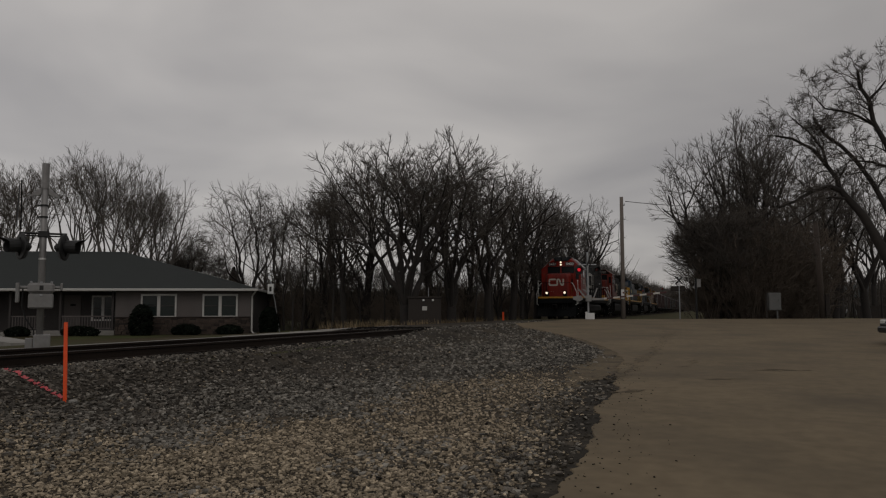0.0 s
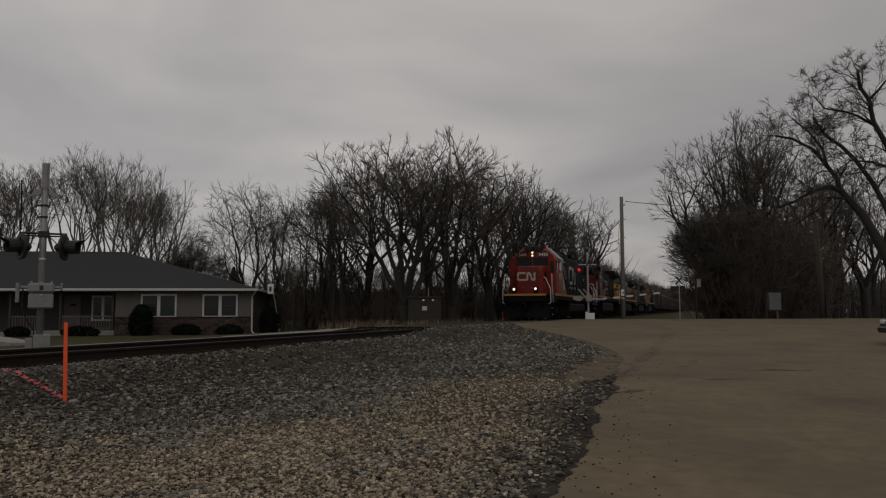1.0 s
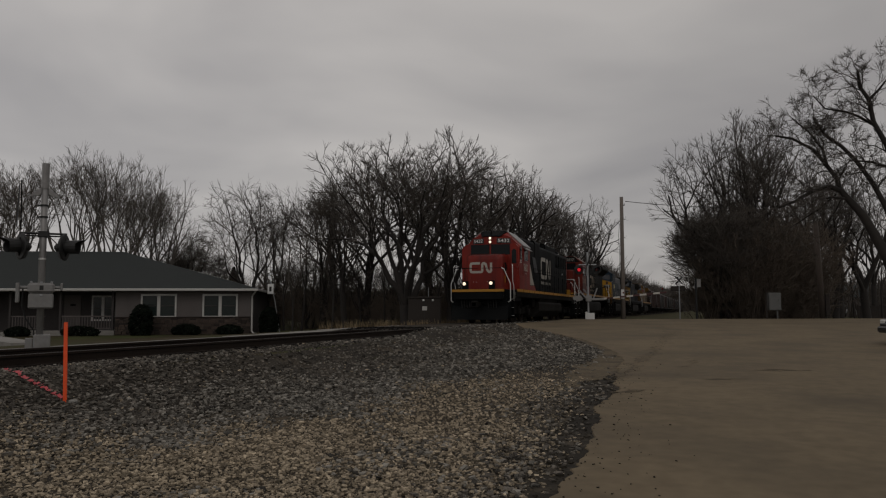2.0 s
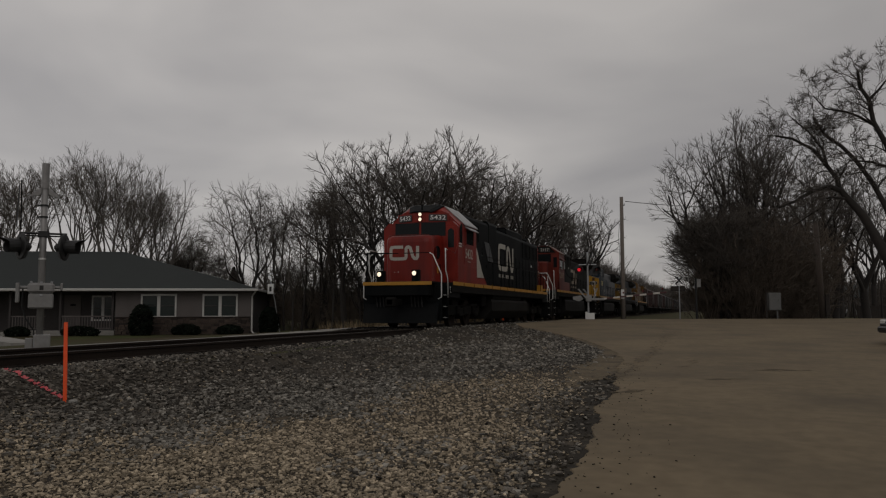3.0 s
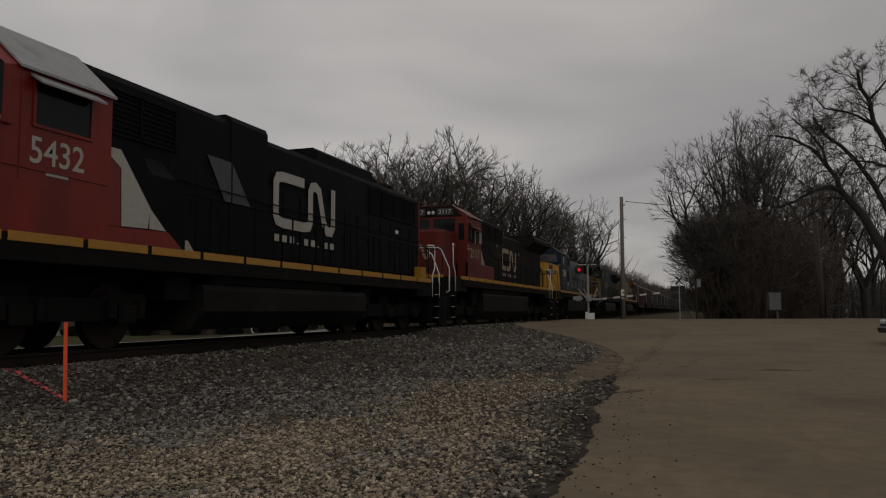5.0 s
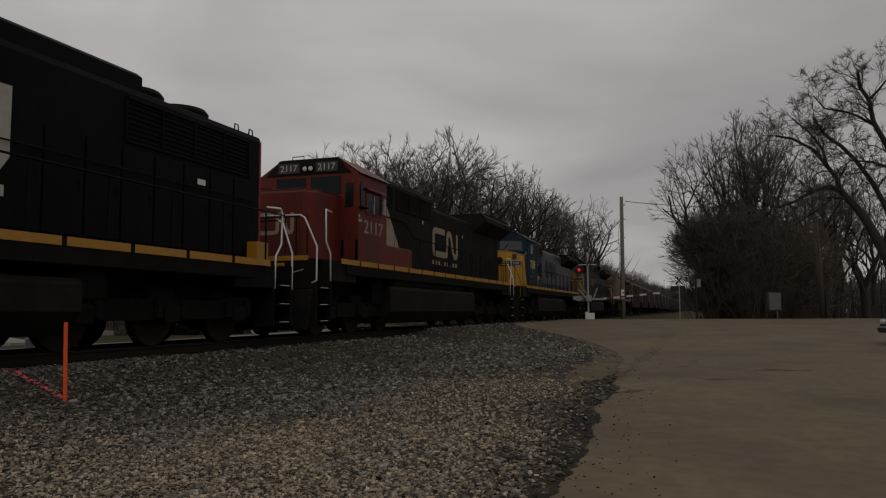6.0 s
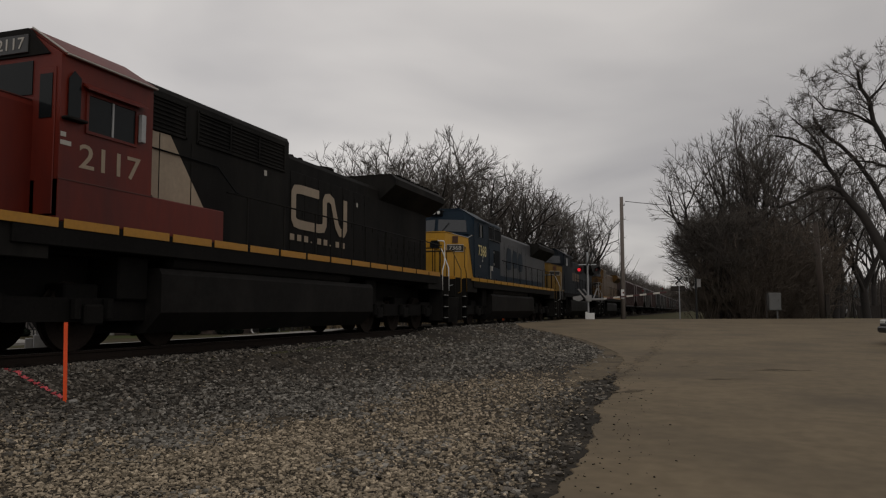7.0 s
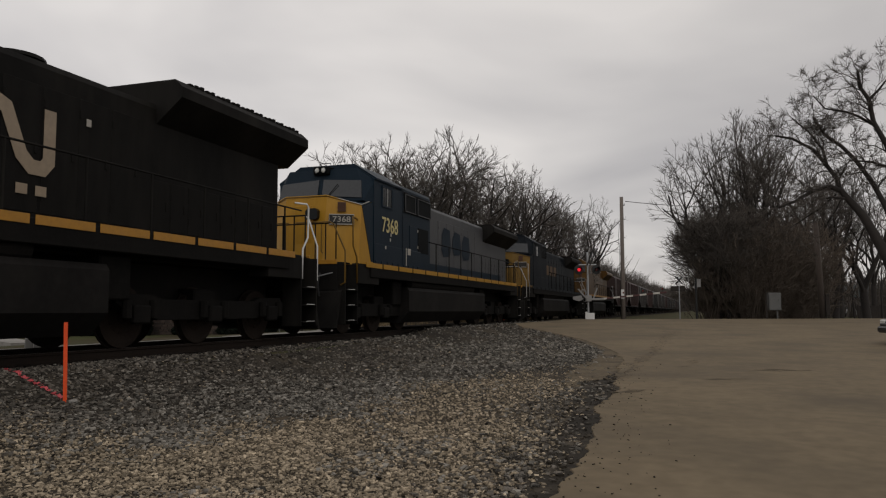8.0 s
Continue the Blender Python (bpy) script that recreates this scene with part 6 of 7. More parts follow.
    for k in range(520):
        x, y = (rf.uniform(7, 60), rf.uniform(92, 170)) if k % 2 else (rf.uniform(-95, -24), rf.uniform(82, 130))
        hgt = rf.uniform(0.6, 1.0) * ((7.5 if k % 3 else 5) if k % 2 else 5.5)
        for s in range(12):
            o = Vector((x + rf.gauss(0, 1.4), y + rf.gauss(0, 1.4), -0.5))
            q = o + Vector((rf.gauss(0, 0.5), rf.gauss(0, 0.5), hgt * 0.5))
            far.limb([o, q, q + Vector((rf.gauss(0, 1.3), rf.gauss(0, 1.3), hgt * rf.uniform(0.25, 0.5)))], [0.14, 0.09, 0.03], 3)
    tagged(part("far_woods", far.mesh("far_woods"), TWIG), "dark leafless woods far beyond the fields", "woods", kind="stuff")


trees()


def leaf_bush(label, at, w, d, h, seed, cone=False, name="shrub"):
    """An evergreen shrub: stems and a shell of many small leaf sprays."""
    rnd = random.Random(seed)
    root = thing(name, label, "shrub" if name == "shrub" else "tree", at)
    g = Geo()
    for k in range(int(900 + 500 * h)):
        u, a = rnd.random(), rnd.uniform(0, 2 * math.pi)
        z = u
        rad = (1 - z) ** 0.8 if cone else math.sqrt(max(0.0, 1 - (2 * z - 0.75) ** 2 / 1.57)) if z < 0.96 else 0.25
        rad *= rnd.uniform(0.72, 1.04)
        p = Vector((math.cos(a) * rad * w / 2, math.sin(a) * rad * d / 2, z * h + 0.03))
        s = rnd.uniform(0.05, 0.11) * (1 + h * 0.1)
        n = Vector((rnd.gauss(0, 1), rnd.gauss(0, 1), rnd.gauss(0, 1))).normalized()
        t = n.orthogonal().normalized() * s
        b = n.cross(t).normalized() * s * 0.5
        g.add([p - t, p + b, p + t, p - b], [(0, 1, 2, 3)])
    me = bpy.data.meshes.new("foliage")
    me.from_pydata(g.v, [], g.f)
    part("foliage", me, EVERGREEN, root)
    stem = Geo()
    for k in range(6):
        a = k * 1.05
        stem.tube([(0.08 * math.cos(a), 0.08 * math.sin(a), -0.1), (w * 0.2 * math.cos(a), d * 0.2 * math.sin(a), h * 0.55), (w * 0.28 * math.cos(a), d * 0.28 * math.sin(a), h * 0.8)], [0.03, 0.02, 0.01], 5)
    part("stems", stem, BARK, root)
    return root


# ---- the house beyond the track ----
HOUSEGLASS = material("dark_greenish_house_glass", (0.014, 0.020, 0.019), 0.1, vary=0.3, scale=3, spec=0.25)
SIDING = material("taupe_grey_siding", (0.088, 0.076, 0.072), 0.8, vary=0.08, scale=2, stain=(0.07, 0.06, 0.057), stain_at=(0.5, 0.8), stain_scale=0.8)
SHINGLE = material("dark_grey_green_shingles", (0.0180, 0.0220, 0.0215), 0.95, vary=0.3, scale=5, bump=0.01, bump_scale=30, stretch=(1, 3, 3))
TRIM = material("white_trim", (0.42, 0.41, 0.39), 0.6, vary=0.06, scale=3)
STONEWORK = material("brown_stone_veneer", (0.040, 0.028, 0.022), 0.9, vary=0.3, scale=3, each=0.7)
# Siding tone darkened for the porch's shade; posts and sashes share it.
PORCH_SHADE = material("porch_shade_tone", (0.035, 0.030, 0.029), 0.85, vary=0.12, scale=2)


def house_window(root, x0, x1, z0, z1, y=-0.03):
    w = part("window", Geo().box(x0 - 0.10, x1 + 0.10, y - 0.05, y + 0.03, z1, z1 + 0.11, 0.006).box(x0 - 0.10, x1 + 0.10, y - 0.06, y + 0.03, z0 - 0.10, z0, 0.006)
             .box(x0 - 0.10, x0, y - 0.05, y + 0.03, z0, z1, 0.006).box(x1, x1 + 0.10, y - 0.05, y + 0.03, z0, z1, 0.006)
             .box((x0 + x1) / 2 - 0.09, (x0 + x1) / 2 + 0.09, y - 0.05, y + 0.03, z0, z1, 0.006), TRIM, root, "white double window frame")
    for a, b in ((x0, (x0 + x1) / 2 - 0.09), ((x0 + x1) / 2 + 0.09, x1)):
        part("pane", Geo().box(a, b, y - 0.012, y - 0.004, z0, z1, 0.001), HOUSEGLASS, w)
        part("sash", Geo().box(a, b, y - 0.03, y - 0.013, (z0 + z1) / 2 - 0.025, (z0 + z1) / 2 + 0.025, 0.003), PORCH_SHADE, w)


def house():
    root = thing("house", "low taupe house with a dark hipped roof and white windows", "house", (-24.95, 39.1, -0.82), 25.5)
    LEN, DEP, EAVE, RIDGE = 26.0, 9.5, 2.72, 5.20
    step = 7.7
    # walls with lapped boards; the porch part stands back, its shade put into darker boards
    def lapped(x0, x1, y, z0, z1):
        g = Geo()
        n = int((z1 - z0) / 0.115)
        for k in range(n):
            z = z0 + (z1 - z0) * k / n
            zz = z0 + (z1 - z0) * (k + 1) / n
            g.prism([(y - 0.028, z), (y - 0.012, zz), (y + 0.02, zz), (y + 0.02, z)], "x", x0, x1)
        return g
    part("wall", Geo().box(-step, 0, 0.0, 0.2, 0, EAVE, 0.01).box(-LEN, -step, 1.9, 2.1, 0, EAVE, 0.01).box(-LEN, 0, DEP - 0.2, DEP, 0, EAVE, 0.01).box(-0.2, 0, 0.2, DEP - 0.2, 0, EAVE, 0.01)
         .box(-LEN, -LEN + 0.2, 2.1, DEP - 0.2, 0, EAVE, 0.01).box(-step, -step + 0.2, 0.2, 1.9, 0, EAVE, 0.01), PORCH_SHADE, root)
    part("siding", lapped(-step, 0.0, 0.0, 1.05, EAVE - 0.02), SIDING, root)
    part("siding", lapped(-LEN, -step, 1.9, 0.3, EAVE - 0.02), PORCH_SHADE, root)
    part("floor", Geo().box(-LEN + 0.2, -0.2, 0.2, DEP - 0.2, 0.0, 0.25, 0.01), CONCRETE, root)
    # stone veneer below
    rs = random.Random(3)
    stone = [Geo().box(0, 1, -0.05 - 0.02 * i, 0.0, 0, 1, 0.012).mesh("stone") for i in range(3)]
    z = 0.0
    while z < 1.0:
        hgt = rs.choice((0.09, 0.12, 0.16))
        hgt = min(hgt, 1.04 - z)
        x = -step
        while x < -0.02:
            w = rs.uniform(0.16, 0.44)
            w = min(w, -x)
            o = part("stone", rs.choice(stone), STONEWORK, root)
            o.matrix_basis = Matrix.Translation((x + 0.01, 0, z + 0.008)) @ Matrix.Diagonal((max(0.02, w - 0.02), 1, hgt - 0.016, 1))
            x += w
        z += hgt
    part("ledge", Geo().box(-step - 0.02, 0.02, -0.10, 0.0, 1.04, 1.10, 0.01), STONEWORK, root)
    house_window(root, -6.2, -4.4, 1.14, 2.30)
    house_window(root, -2.75, -0.95, 1.14, 2.30)
    # hipped roof with overhang, fascia and gutter
    o, ox = 0.55, 0.28
    E0, R0 = EAVE, RIDGE
    a = [(-LEN - o, -o, E0), (ox, -o, E0), (ox, DEP + o, E0), (-LEN - o, DEP + o, E0), (-8.7, DEP / 2, R0), (-LEN + 8.3, DEP / 2, R0)]
    b = [(x, y, zz - 0.12) for x, y, zz in a]
    g = Geo().add(a + b, [(0, 1, 4, 5), (1, 2, 4), (2, 3, 5, 4), (3, 0, 5), (7, 6, 11, 10), (8, 7, 10), (9, 8, 10, 11), (6, 9, 11), (0, 6, 7, 1), (1, 7, 8, 2), (2, 8, 9, 3), (3, 9, 6, 0)])
    roof = part("roof", g, SHINGLE, root, "dark grey-green shingled hipped roof")
    part("soffit", Geo().box(-LEN - o + 0.02, ox - 0.02, -o + 0.02, 0.0, EAVE - 0.14, EAVE - 0.115, 0.004).box(-LEN, -step, 0.0, 1.9, EAVE - 0.14, EAVE - 0.115, 0.004), TRIM, root)
    part("gutter", Geo().box(-LEN - o, ox + 0.05, -o - 0.13, -o - 0.005, EAVE - 0.15, EAVE - 0.01, 0.02), TRIM, root, "white gutter along the eaves")
    part("gutter", Geo().box(ox + 0.005, ox + 0.09, -o - 0.1, DEP + o, EAVE - 0.15, EAVE - 0.01, 0.02), TRIM, root)
    part("downspout", Geo().tube([(ox - 0.02, -o - 0.06, EAVE - 0.12), (-0.02, -0.12, EAVE - 0.45), (-0.02, -0.12, 0.25), (0.12, -0.3, 0.1), (0.9, -0.7, 0.05)], 0.05, 6), TRIM, root)
    # porch
    part("porch_floor", Geo().box(-13.6, -step - 0.02, -0.1, 1.9, 0, 0.32, 0.02), CONCRETE, root)
    for x in (-7.85, -10.7, -13.4):
        part("porch_post", Geo().box(x - 0.06, x + 0.06, -0.06, 0.06, 0.32, EAVE - 0.14, 0.01), PORCH_SHADE, root)
    rail = part("railing", Geo().box(-10.7, -7.9, -0.03, 0.03, 1.10, 1.17, 0.008).box(-10.7, -7.9, -0.025, 0.025, 0.42, 0.48, 0.008), SIDING, root)
    bar = Geo().box(-0.022, 0.022, -0.02, 0.02, 0.48, 1.10, 0.004).mesh("baluster")
    for k in range(18):
        part("baluster", bar, SIDING, rail).matrix_basis = pose(-10.55 + k * 0.15, 0, 0)
    rail2 = part("railing", Geo().box(-13.4, -11.5, -0.03, 0.03, 1.10, 1.17, 0.008).box(-13.4, -11.5, -0.025, 0.025, 0.42, 0.48, 0.008), SIDING, root)
    for k in range(12):
        part("baluster", bar, SIDING, rail2).matrix_basis = pose(-13.25 + k * 0.15, 0, 0)
    part("door", Geo().box(-11.15, -10.2, 1.83, 1.875, 0.32, 2.38, 0.01), SIDING, root, "pale front door with a small dark slot")
    part("letter_slot", Geo().box(-10.8, -10.5, 1.81, 1.83, 1.75, 1.85, 0.004), BLACK, root)
    house_window(root, -9.5, -8.4, 0.95, 2.25, 1.87)
    house_window(root, -17.3, -15.9, 0.75, 2.15, 1.87)
    part("porch_ramp", Geo().prism([(-0.4, 0.0), (1.9, 0.0), (1.9, 0.32), (-0.1, 0.32)], "x", -18.5, -14.5), CONCRETE, root)
    return root


def on_house(x, y, z=0.0):
    p = pose(-24.95, 39.1, -0.82, 0, 0, 25.5) @ Vector((x, y, z))
    return (p.x, p.y, ground_z(p.x, p.y))


house()
leaf_bush("rounded dark evergreen shrub before the house", on_house(-6.0, -1.0), 1.3, 1.2, 1.7, 1)
leaf_bush("low dark evergreen shrub along the stone wall", on_house(-3.6, -0.7), 1.9, 0.9, 0.55, 2)
leaf_bush("low dark evergreen shrub along the stone wall", on_house(-1.2, -0.7), 1.7, 0.9, 0.5, 3)
leaf_bush("low dark evergreen shrub before the porch", on_house(-9.3, -0.9), 2.6, 0.9, 0.5, 4)
leaf_bush("low dark evergreen shrub before the porch", on_house(-12.6, -0.9), 1.6, 0.9, 0.5, 5)
leaf_bush("dark shrub beside the corner of the house", on_house(0.9, 0.4), 1.1, 1.2, 1.5, 6)
leaf_bush("small dark conifer behind the house", (-38.0, 56.5, ground_z(-38.0, 56.5)), 2.3, 2.3, 4.9, 7, True, "conifer")

# ---- signals and posts ----
# Weathered wood with haze mixed in as a paler grey.
POLEWOOD = material("hazed_weathered_pole_wood", (0.150, 0.128, 0.112), 0.9, vary=0.25, scale=2, bump=0.006, stretch=(4, 4, 0.3))
POLEBROWN = material("brown_pole_wood", (0.058, 0.045, 0.037), 0.9, vary=0.25, scale=2, bump=0.006, stretch=(4, 4, 0.3))
POLEDARK = material("dark_pole_wood", (0.022, 0.017, 0.014), 0.9, vary=0.25, scale=2, bump=0.006, stretch=(4, 4, 0.3))
SIGNAL_BLACK = material("matt_black_signal_paint", (0.009, 0.009, 0.009), 0.6, vary=0.2, scale=4)
ALU = material("dull_aluminium", (0.21, 0.205, 0.20), 0.42, 0.25, vary=0.12, scale=4, stain=(0.13, 0.125, 0.12), stain_at=(0.5, 0.8), stain_scale=3)
ORANGE = material("orange_plastic", (0.80, 0.085, 0.015), 0.55, vary=0.08, scale=5)
PINK = material("pink_tape", (0.42, 0.06, 0.07), 0.6, vary=0.2, scale=9)


def flasher(root, at, turn, lens, s=1.0):
    """A round signal background with a hooded lamp; it looks along its own -y."""
    m = pose(*at, 0, 0, turn)
    g = Geo().turn([(0.30 * s, 0.015), (0.30 * s, -0.005), (0.28 * s, -0.015), (0.12 * s, -0.02)], (0, 0, 0), "y", 24)
    plate = part("lamp_background", g, SIGNAL_BLACK, root)
    plate.matrix_basis = m
    hood = Geo()
    v, f = [], []
    n = 14
    for i in range(n + 1):
        a = math.pi * (-0.30 + 1.60 * i / n)
        for r, y in ((0.155 * s, -0.02), (0.175 * s, -0.46 * s * max(0.62, math.sin(max(0.0, min(math.pi, a))))), (0.165 * s, -0.45 * s * max(0.62, math.sin(max(0.0, min(math.pi, a))))), (0.145 * s, -0.02)):
            v.append((math.cos(a) * r, y, math.sin(a) * r))
    for i in range(n):
        for j in range(4):
            f.append((i * 4 + j, i * 4 + (j + 1) % 4, (i + 1) * 4 + (j + 1) % 4, (i + 1) * 4 + j))
    part("hood", hood.add(v, f), SIGNAL_BLACK, plate)
    part("lens", Geo().turn([(0.11 * s, -0.02), (0.10 * s, -0.05), (0.05 * s, -0.07)], (0, 0, 0), "y", 16), lens, plate)
    back = Geo().turn([(0.11 * s, 0.015), (0.10 * s, 0.14), (0.04 * s, 0.18)], (0, 0, 0), "y", 14)
    part("lamp_case", back, SIGNAL_BLACK, plate)


def near_signal():
    root = thing("crossing_signal", "grey crossing signal mast with black flashing lamps and gate box", "crossing signal", (-13.95, 13.34, -0.29), 46)
    part("mast", Geo().tube([(0, 0, 0.2), (0, 0, 4.16)], 0.072, 16), ALU, root, smooth=True)
    part("mast_cap", Geo().tube([(0, 0, 3.62), (0, 0, 4.20)], 0.080, 16), ALU, root)
    part("base", Geo().box(-0.12, 0.22, -0.18, 0.18, 0.0, 0.36, 0.02), ALU, root)
    part("base_box", Geo().box(-0.28, -0.125, -0.12, 0.12, 0.0, 0.28, 0.015), ALU, root)
    for sx in (-1, 1):
        part("bell_bracket", Geo().prism([(sx * 0.07, 3.66), (sx * 0.30, 3.45), (sx * 0.30, 3.42), (sx * 0.14, 3.46), (sx * 0.07, 3.50)], "y", -0.05, 0.05), ALU, root)
    for z in (3.24, 2.98):
        part("clamp", Geo().turn([(0.085, z - 0.02), (0.085, z + 0.02)], (0, 0, 0), "z", 14).box(-0.14, -0.06, -0.02, 0.02, z - 0.015, z + 0.015, 0.004), SIGNAL_BLACK, root)
    part("crossarm", Geo().tube([(-0.48, 0, 2.61), (0.48, 0, 2.61)], 0.024, 8).tube([(-0.40, -0.05, 2.55), (0.40, -0.05, 2.55)], 0.018, 8), SIGNAL_BLACK, root)
    part("arm_clamp", Geo().box(-0.11, 0.11, -0.09, 0.09, 2.52, 2.66, 0.015), SIGNAL_BLACK, root)
    for sx in (-1, 1):
        flasher(root, (sx * 0.44, -0.03, 2.31), -68 if sx < 0 else 68, REDLENS)
        flasher(root, (sx * 0.40, 0.12, 2.31), 180 + (68 if sx < 0 else -68), REDLENS, 0.9)
        part("lamp_hanger", Geo().tube([(sx * 0.44, 0, 2.61), (sx * 0.44, 0, 2.33)], 0.02, 6), SIGNAL_BLACK, root)
    buck = Geo()
    for s in (-1, 1):
        buck.prism([(-0.03 + s * 0.45, 2.72), (0.09 + s * 0.45, 2.72), (0.05 - s * 0.40, 3.72), (-0.07 - s * 0.40, 3.72)], "x", -0.50 + 0.03 * s, -0.475 + 0.03 * s)
    part("crossbuck", buck, SIGNAL_BLACK, root, "crossbuck boards seen edge-on")
    part("mechanism_box", Geo().box(-0.27, 0.27, -0.2, 0.2, 1.27, 1.50, 0.05), ALU, root, "rounded grey gate mechanism lid")
    for k, x in enumerate((-0.20, 0.0, 0.20)):
        part("lid_bolt", Geo().turn([(0.025, 1.50), (0.025, 1.525), (0.012, 1.535)], (x, -0.14, 0), "z", 8), GALV, root)
    part("mark", Geo().box(-0.035, 0.045, -0.206, -0.2, 1.34, 1.44, 0.004), SIGNAL_BLACK, root)
    part("door_latch", Geo().box(-0.03, 0.03, -0.20, -0.18, 1.20, 1.25, 0.006), GALV, root)
    part("mechanism_case", Geo().box(-0.25, 0.25, -0.18, 0.18, 0.93, 1.262, 0.03), ALU, root)
    part("shaft", Geo().tube([(-0.42, 0, 1.40), (0.42, 0, 1.40)], 0.035, 10), ALU, root)
    part("counterweight_arm", Geo().box(-0.50, -0.42, -0.10, 0.06, 1.06, 1.50, 0.015), ALU, root)
    part("arm_hub", Geo().box(0.38, 0.43, -0.07, 0.07, 1.33, 1.50, 0.015), ALU, root)
    part("cable", Geo().tube([(-0.36, 0, 1.38), (-0.37, 0.02, 1.0), (-0.28, 0.03, 0.7), (-0.12, 0.04, 0.45), (-0.1, 0.02, 0.2)], 0.018, 6), RUBBER, root)
    part("mast_band", Geo().turn([(0.078, 2.02), (0.078, 2.06)], (0, 0, 0), "z", 14), WHITE, root)


REDLENS = material("dark_red_lens", (0.10, 0.008, 0.008), 0.2, vary=0.1)


def far_signal():
    root = thing("crossing_gate", "lowered red and white crossing gate with a lit red lamp", "crossing gate", (-6.85, 49.3, ground_z(-6.85, 49.3)), 10)
    part("mast", Geo().tube([(0, 0, 0.1), (0, 0, 4.3)], 0.065, 12), GALV, root)
    part("base", Geo().box(-0.05, 0.38, -0.16, 0.16, 0, 0.42, 0.02).box(-0.20, -0.055, -0.16, 0.16, 0, 0.50, 0.02), WHITE, root)
    part("mechanism_box", Geo().box(-0.16, 0.22, -0.2, 0.2, 1.15, 1.55, 0.03), ALU, root)
    for s, m in ((-0.55, REDLAMP), (0.55, REDLENS)):
        flasher(root, (s, -0.08, 3.18), 12, m)
        flasher(root, (s, 0.12, 3.18), 192, REDLENS)
    part("crossarm", Geo().tube([(-0.55, 0, 3.5), (0.55, 0, 3.5)], 0.03, 8), GALV, root)
    part("crossbuck", Geo().prism([(-0.08, 3.45), (0.0, 3.43), (0.52, 4.72), (0.44, 4.76)], "y", -0.10, -0.07), SIGNAL_BLACK, root)
    part("crossbuck", Geo().prism([(0.10, 3.45), (0.16, 3.43), (0.66, 4.50), (0.60, 4.54)], "y", -0.06, -0.03), SIGNAL_BLACK, root)
    for s in (-0.18, 0.16):
        part("counterweight_arm", Geo().prism([(s, 1.35), (s + 0.12, 1.35), (s - 0.38, 1.95), (s - 0.5, 1.95)], "y", -0.3 if s < 0 else 0.24, -0.24 if s < 0 else 0.3), ALU, root)
    part("counterweight", Geo().prism([(-0.95, 1.28), (-0.55, 1.16), (-0.32, 1.3), (-0.45, 1.54), (-0.95, 1.46)], "y", -0.22, 0.22), ALU, root)
    part("gate_bracket", Geo().box(0.1, 1.0, -0.1, 0.1, 1.22, 1.36, 0.02).prism([(0.28, 1.3), (0.36, 1.3), (0.62, 2.0), (0.54, 2.0)], "y", -0.05, 0.05), ALU, root)
    seg = Geo().box(0, 0.405, -0.02, 0.02, -0.055, 0.055, 0.008).mesh("gate_board")
    seg2 = Geo().box(0, 0.405, -0.02, 0.02, -0.055, 0.055, 0.008).mesh("gate_board")
    for k in range(10):
        o = part("gate_board", seg if k % 2 else seg2, GATERED if k % 2 else GATEWHITE, root)
        o.matrix_basis = pose(0.75 + k * 0.41, -0.02, 1.30 + k * 0.041, 0, -5.8, 0)
    for k, x in enumerate((2.2, 3.4, 4.6)):
        part("gate_lamp", Geo().turn([(0.05, 0), (0.055, 0.07), (0.03, 0.1)], (x, 0, 1.50 + 0.1 * (x - 0.75)), "z", 10), REDLENS, root)


GATEWHITE = material("dull_white_boards", (0.46, 0.44, 0.40), 0.7, vary=0.15, scale=4)
GATERED = material("dull_red_paint", (0.050, 0.012, 0.011), 0.6, vary=0.15, scale=4)
near_signal()
far_signal()


def pole(label, foot, top, r0, r1, mat, extra=None):
    z = ground_z(foot[0], foot[1])
    root = thing("utility_pole", label, "utility pole", (foot[0], foot[1], z))
    part("shaft", Geo().tube([(0, 0, -0.2), ((top[0] - foot[0]) / 2, (top[1] - foot[1]) / 2, (top[2] - z) / 2), (top[0] - foot[0], top[1] - foot[1], top[2] - z)], [r0, (r0 + r1) / 2, r1], 14), mat, root, smooth=True)
    return root, z


p1, z1 = pole("weathered wooden utility pole with a pale notice", (-4.88, 51.5), (-4.84, 51.4, 8.05), 0.15, 0.115, POLEWOOD)
part("notice", Geo().box(-0.10, 0.10, -0.165, -0.150, 1.45, 2.05, 0.004), WHITE, p1)
part("band", Geo().turn([(0.150, 1.2), (0.150, 1.42)], (0, 0, 0), "z", 14), SIGNAL_BLACK, p1)
part("insulator", Geo().tube([(0.13, 0, 7.6), (0.2, 0, 7.6), (0.2, 0, 7.72)], 0.03, 8), SIGNAL_BLACK, p1)
part("ground_wire", Geo().tube([(-0.15, -0.02, 0.1), (-0.16, -0.02, 4.6), (-0.20, -0.02, 5.6), (-0.13, -0.02, 6.4)], 0.014, 5), SIGNAL_BLACK, p1)
wire = Geo().tube([(-4.6 + 9.2 * t, 51.4 + 14 * t, 7.75 + 1.0 * t - 0.7 * t * (1 - t)) for t in [i / 14 for i in range(15)]], 0.022, 5)
tagged(part("power_line", wire, SIGNAL_BLACK), "thin sagging wire from the wooden pole", "wire")
p2, z2 = pole("dark leaning utility pole before the trees", (7.5, 55.6), (7.2, 55.0, 6.35), 0.2, 0.16, POLEBROWN)
part("cable_guard", Geo().box(0.15, 0.4, -0.3, 0.1, 0.3, 1.7, 0.02), POLEDARK, p2)


def small_sign(name, label, category, at, height, r, mat):
    root = thing(name, label, category, (at[0], at[1], ground_z(*at)))
    part("post", Geo().tube([(0, 0, -0.2), (0, 0, height)], r, 8), mat, root)
    return root


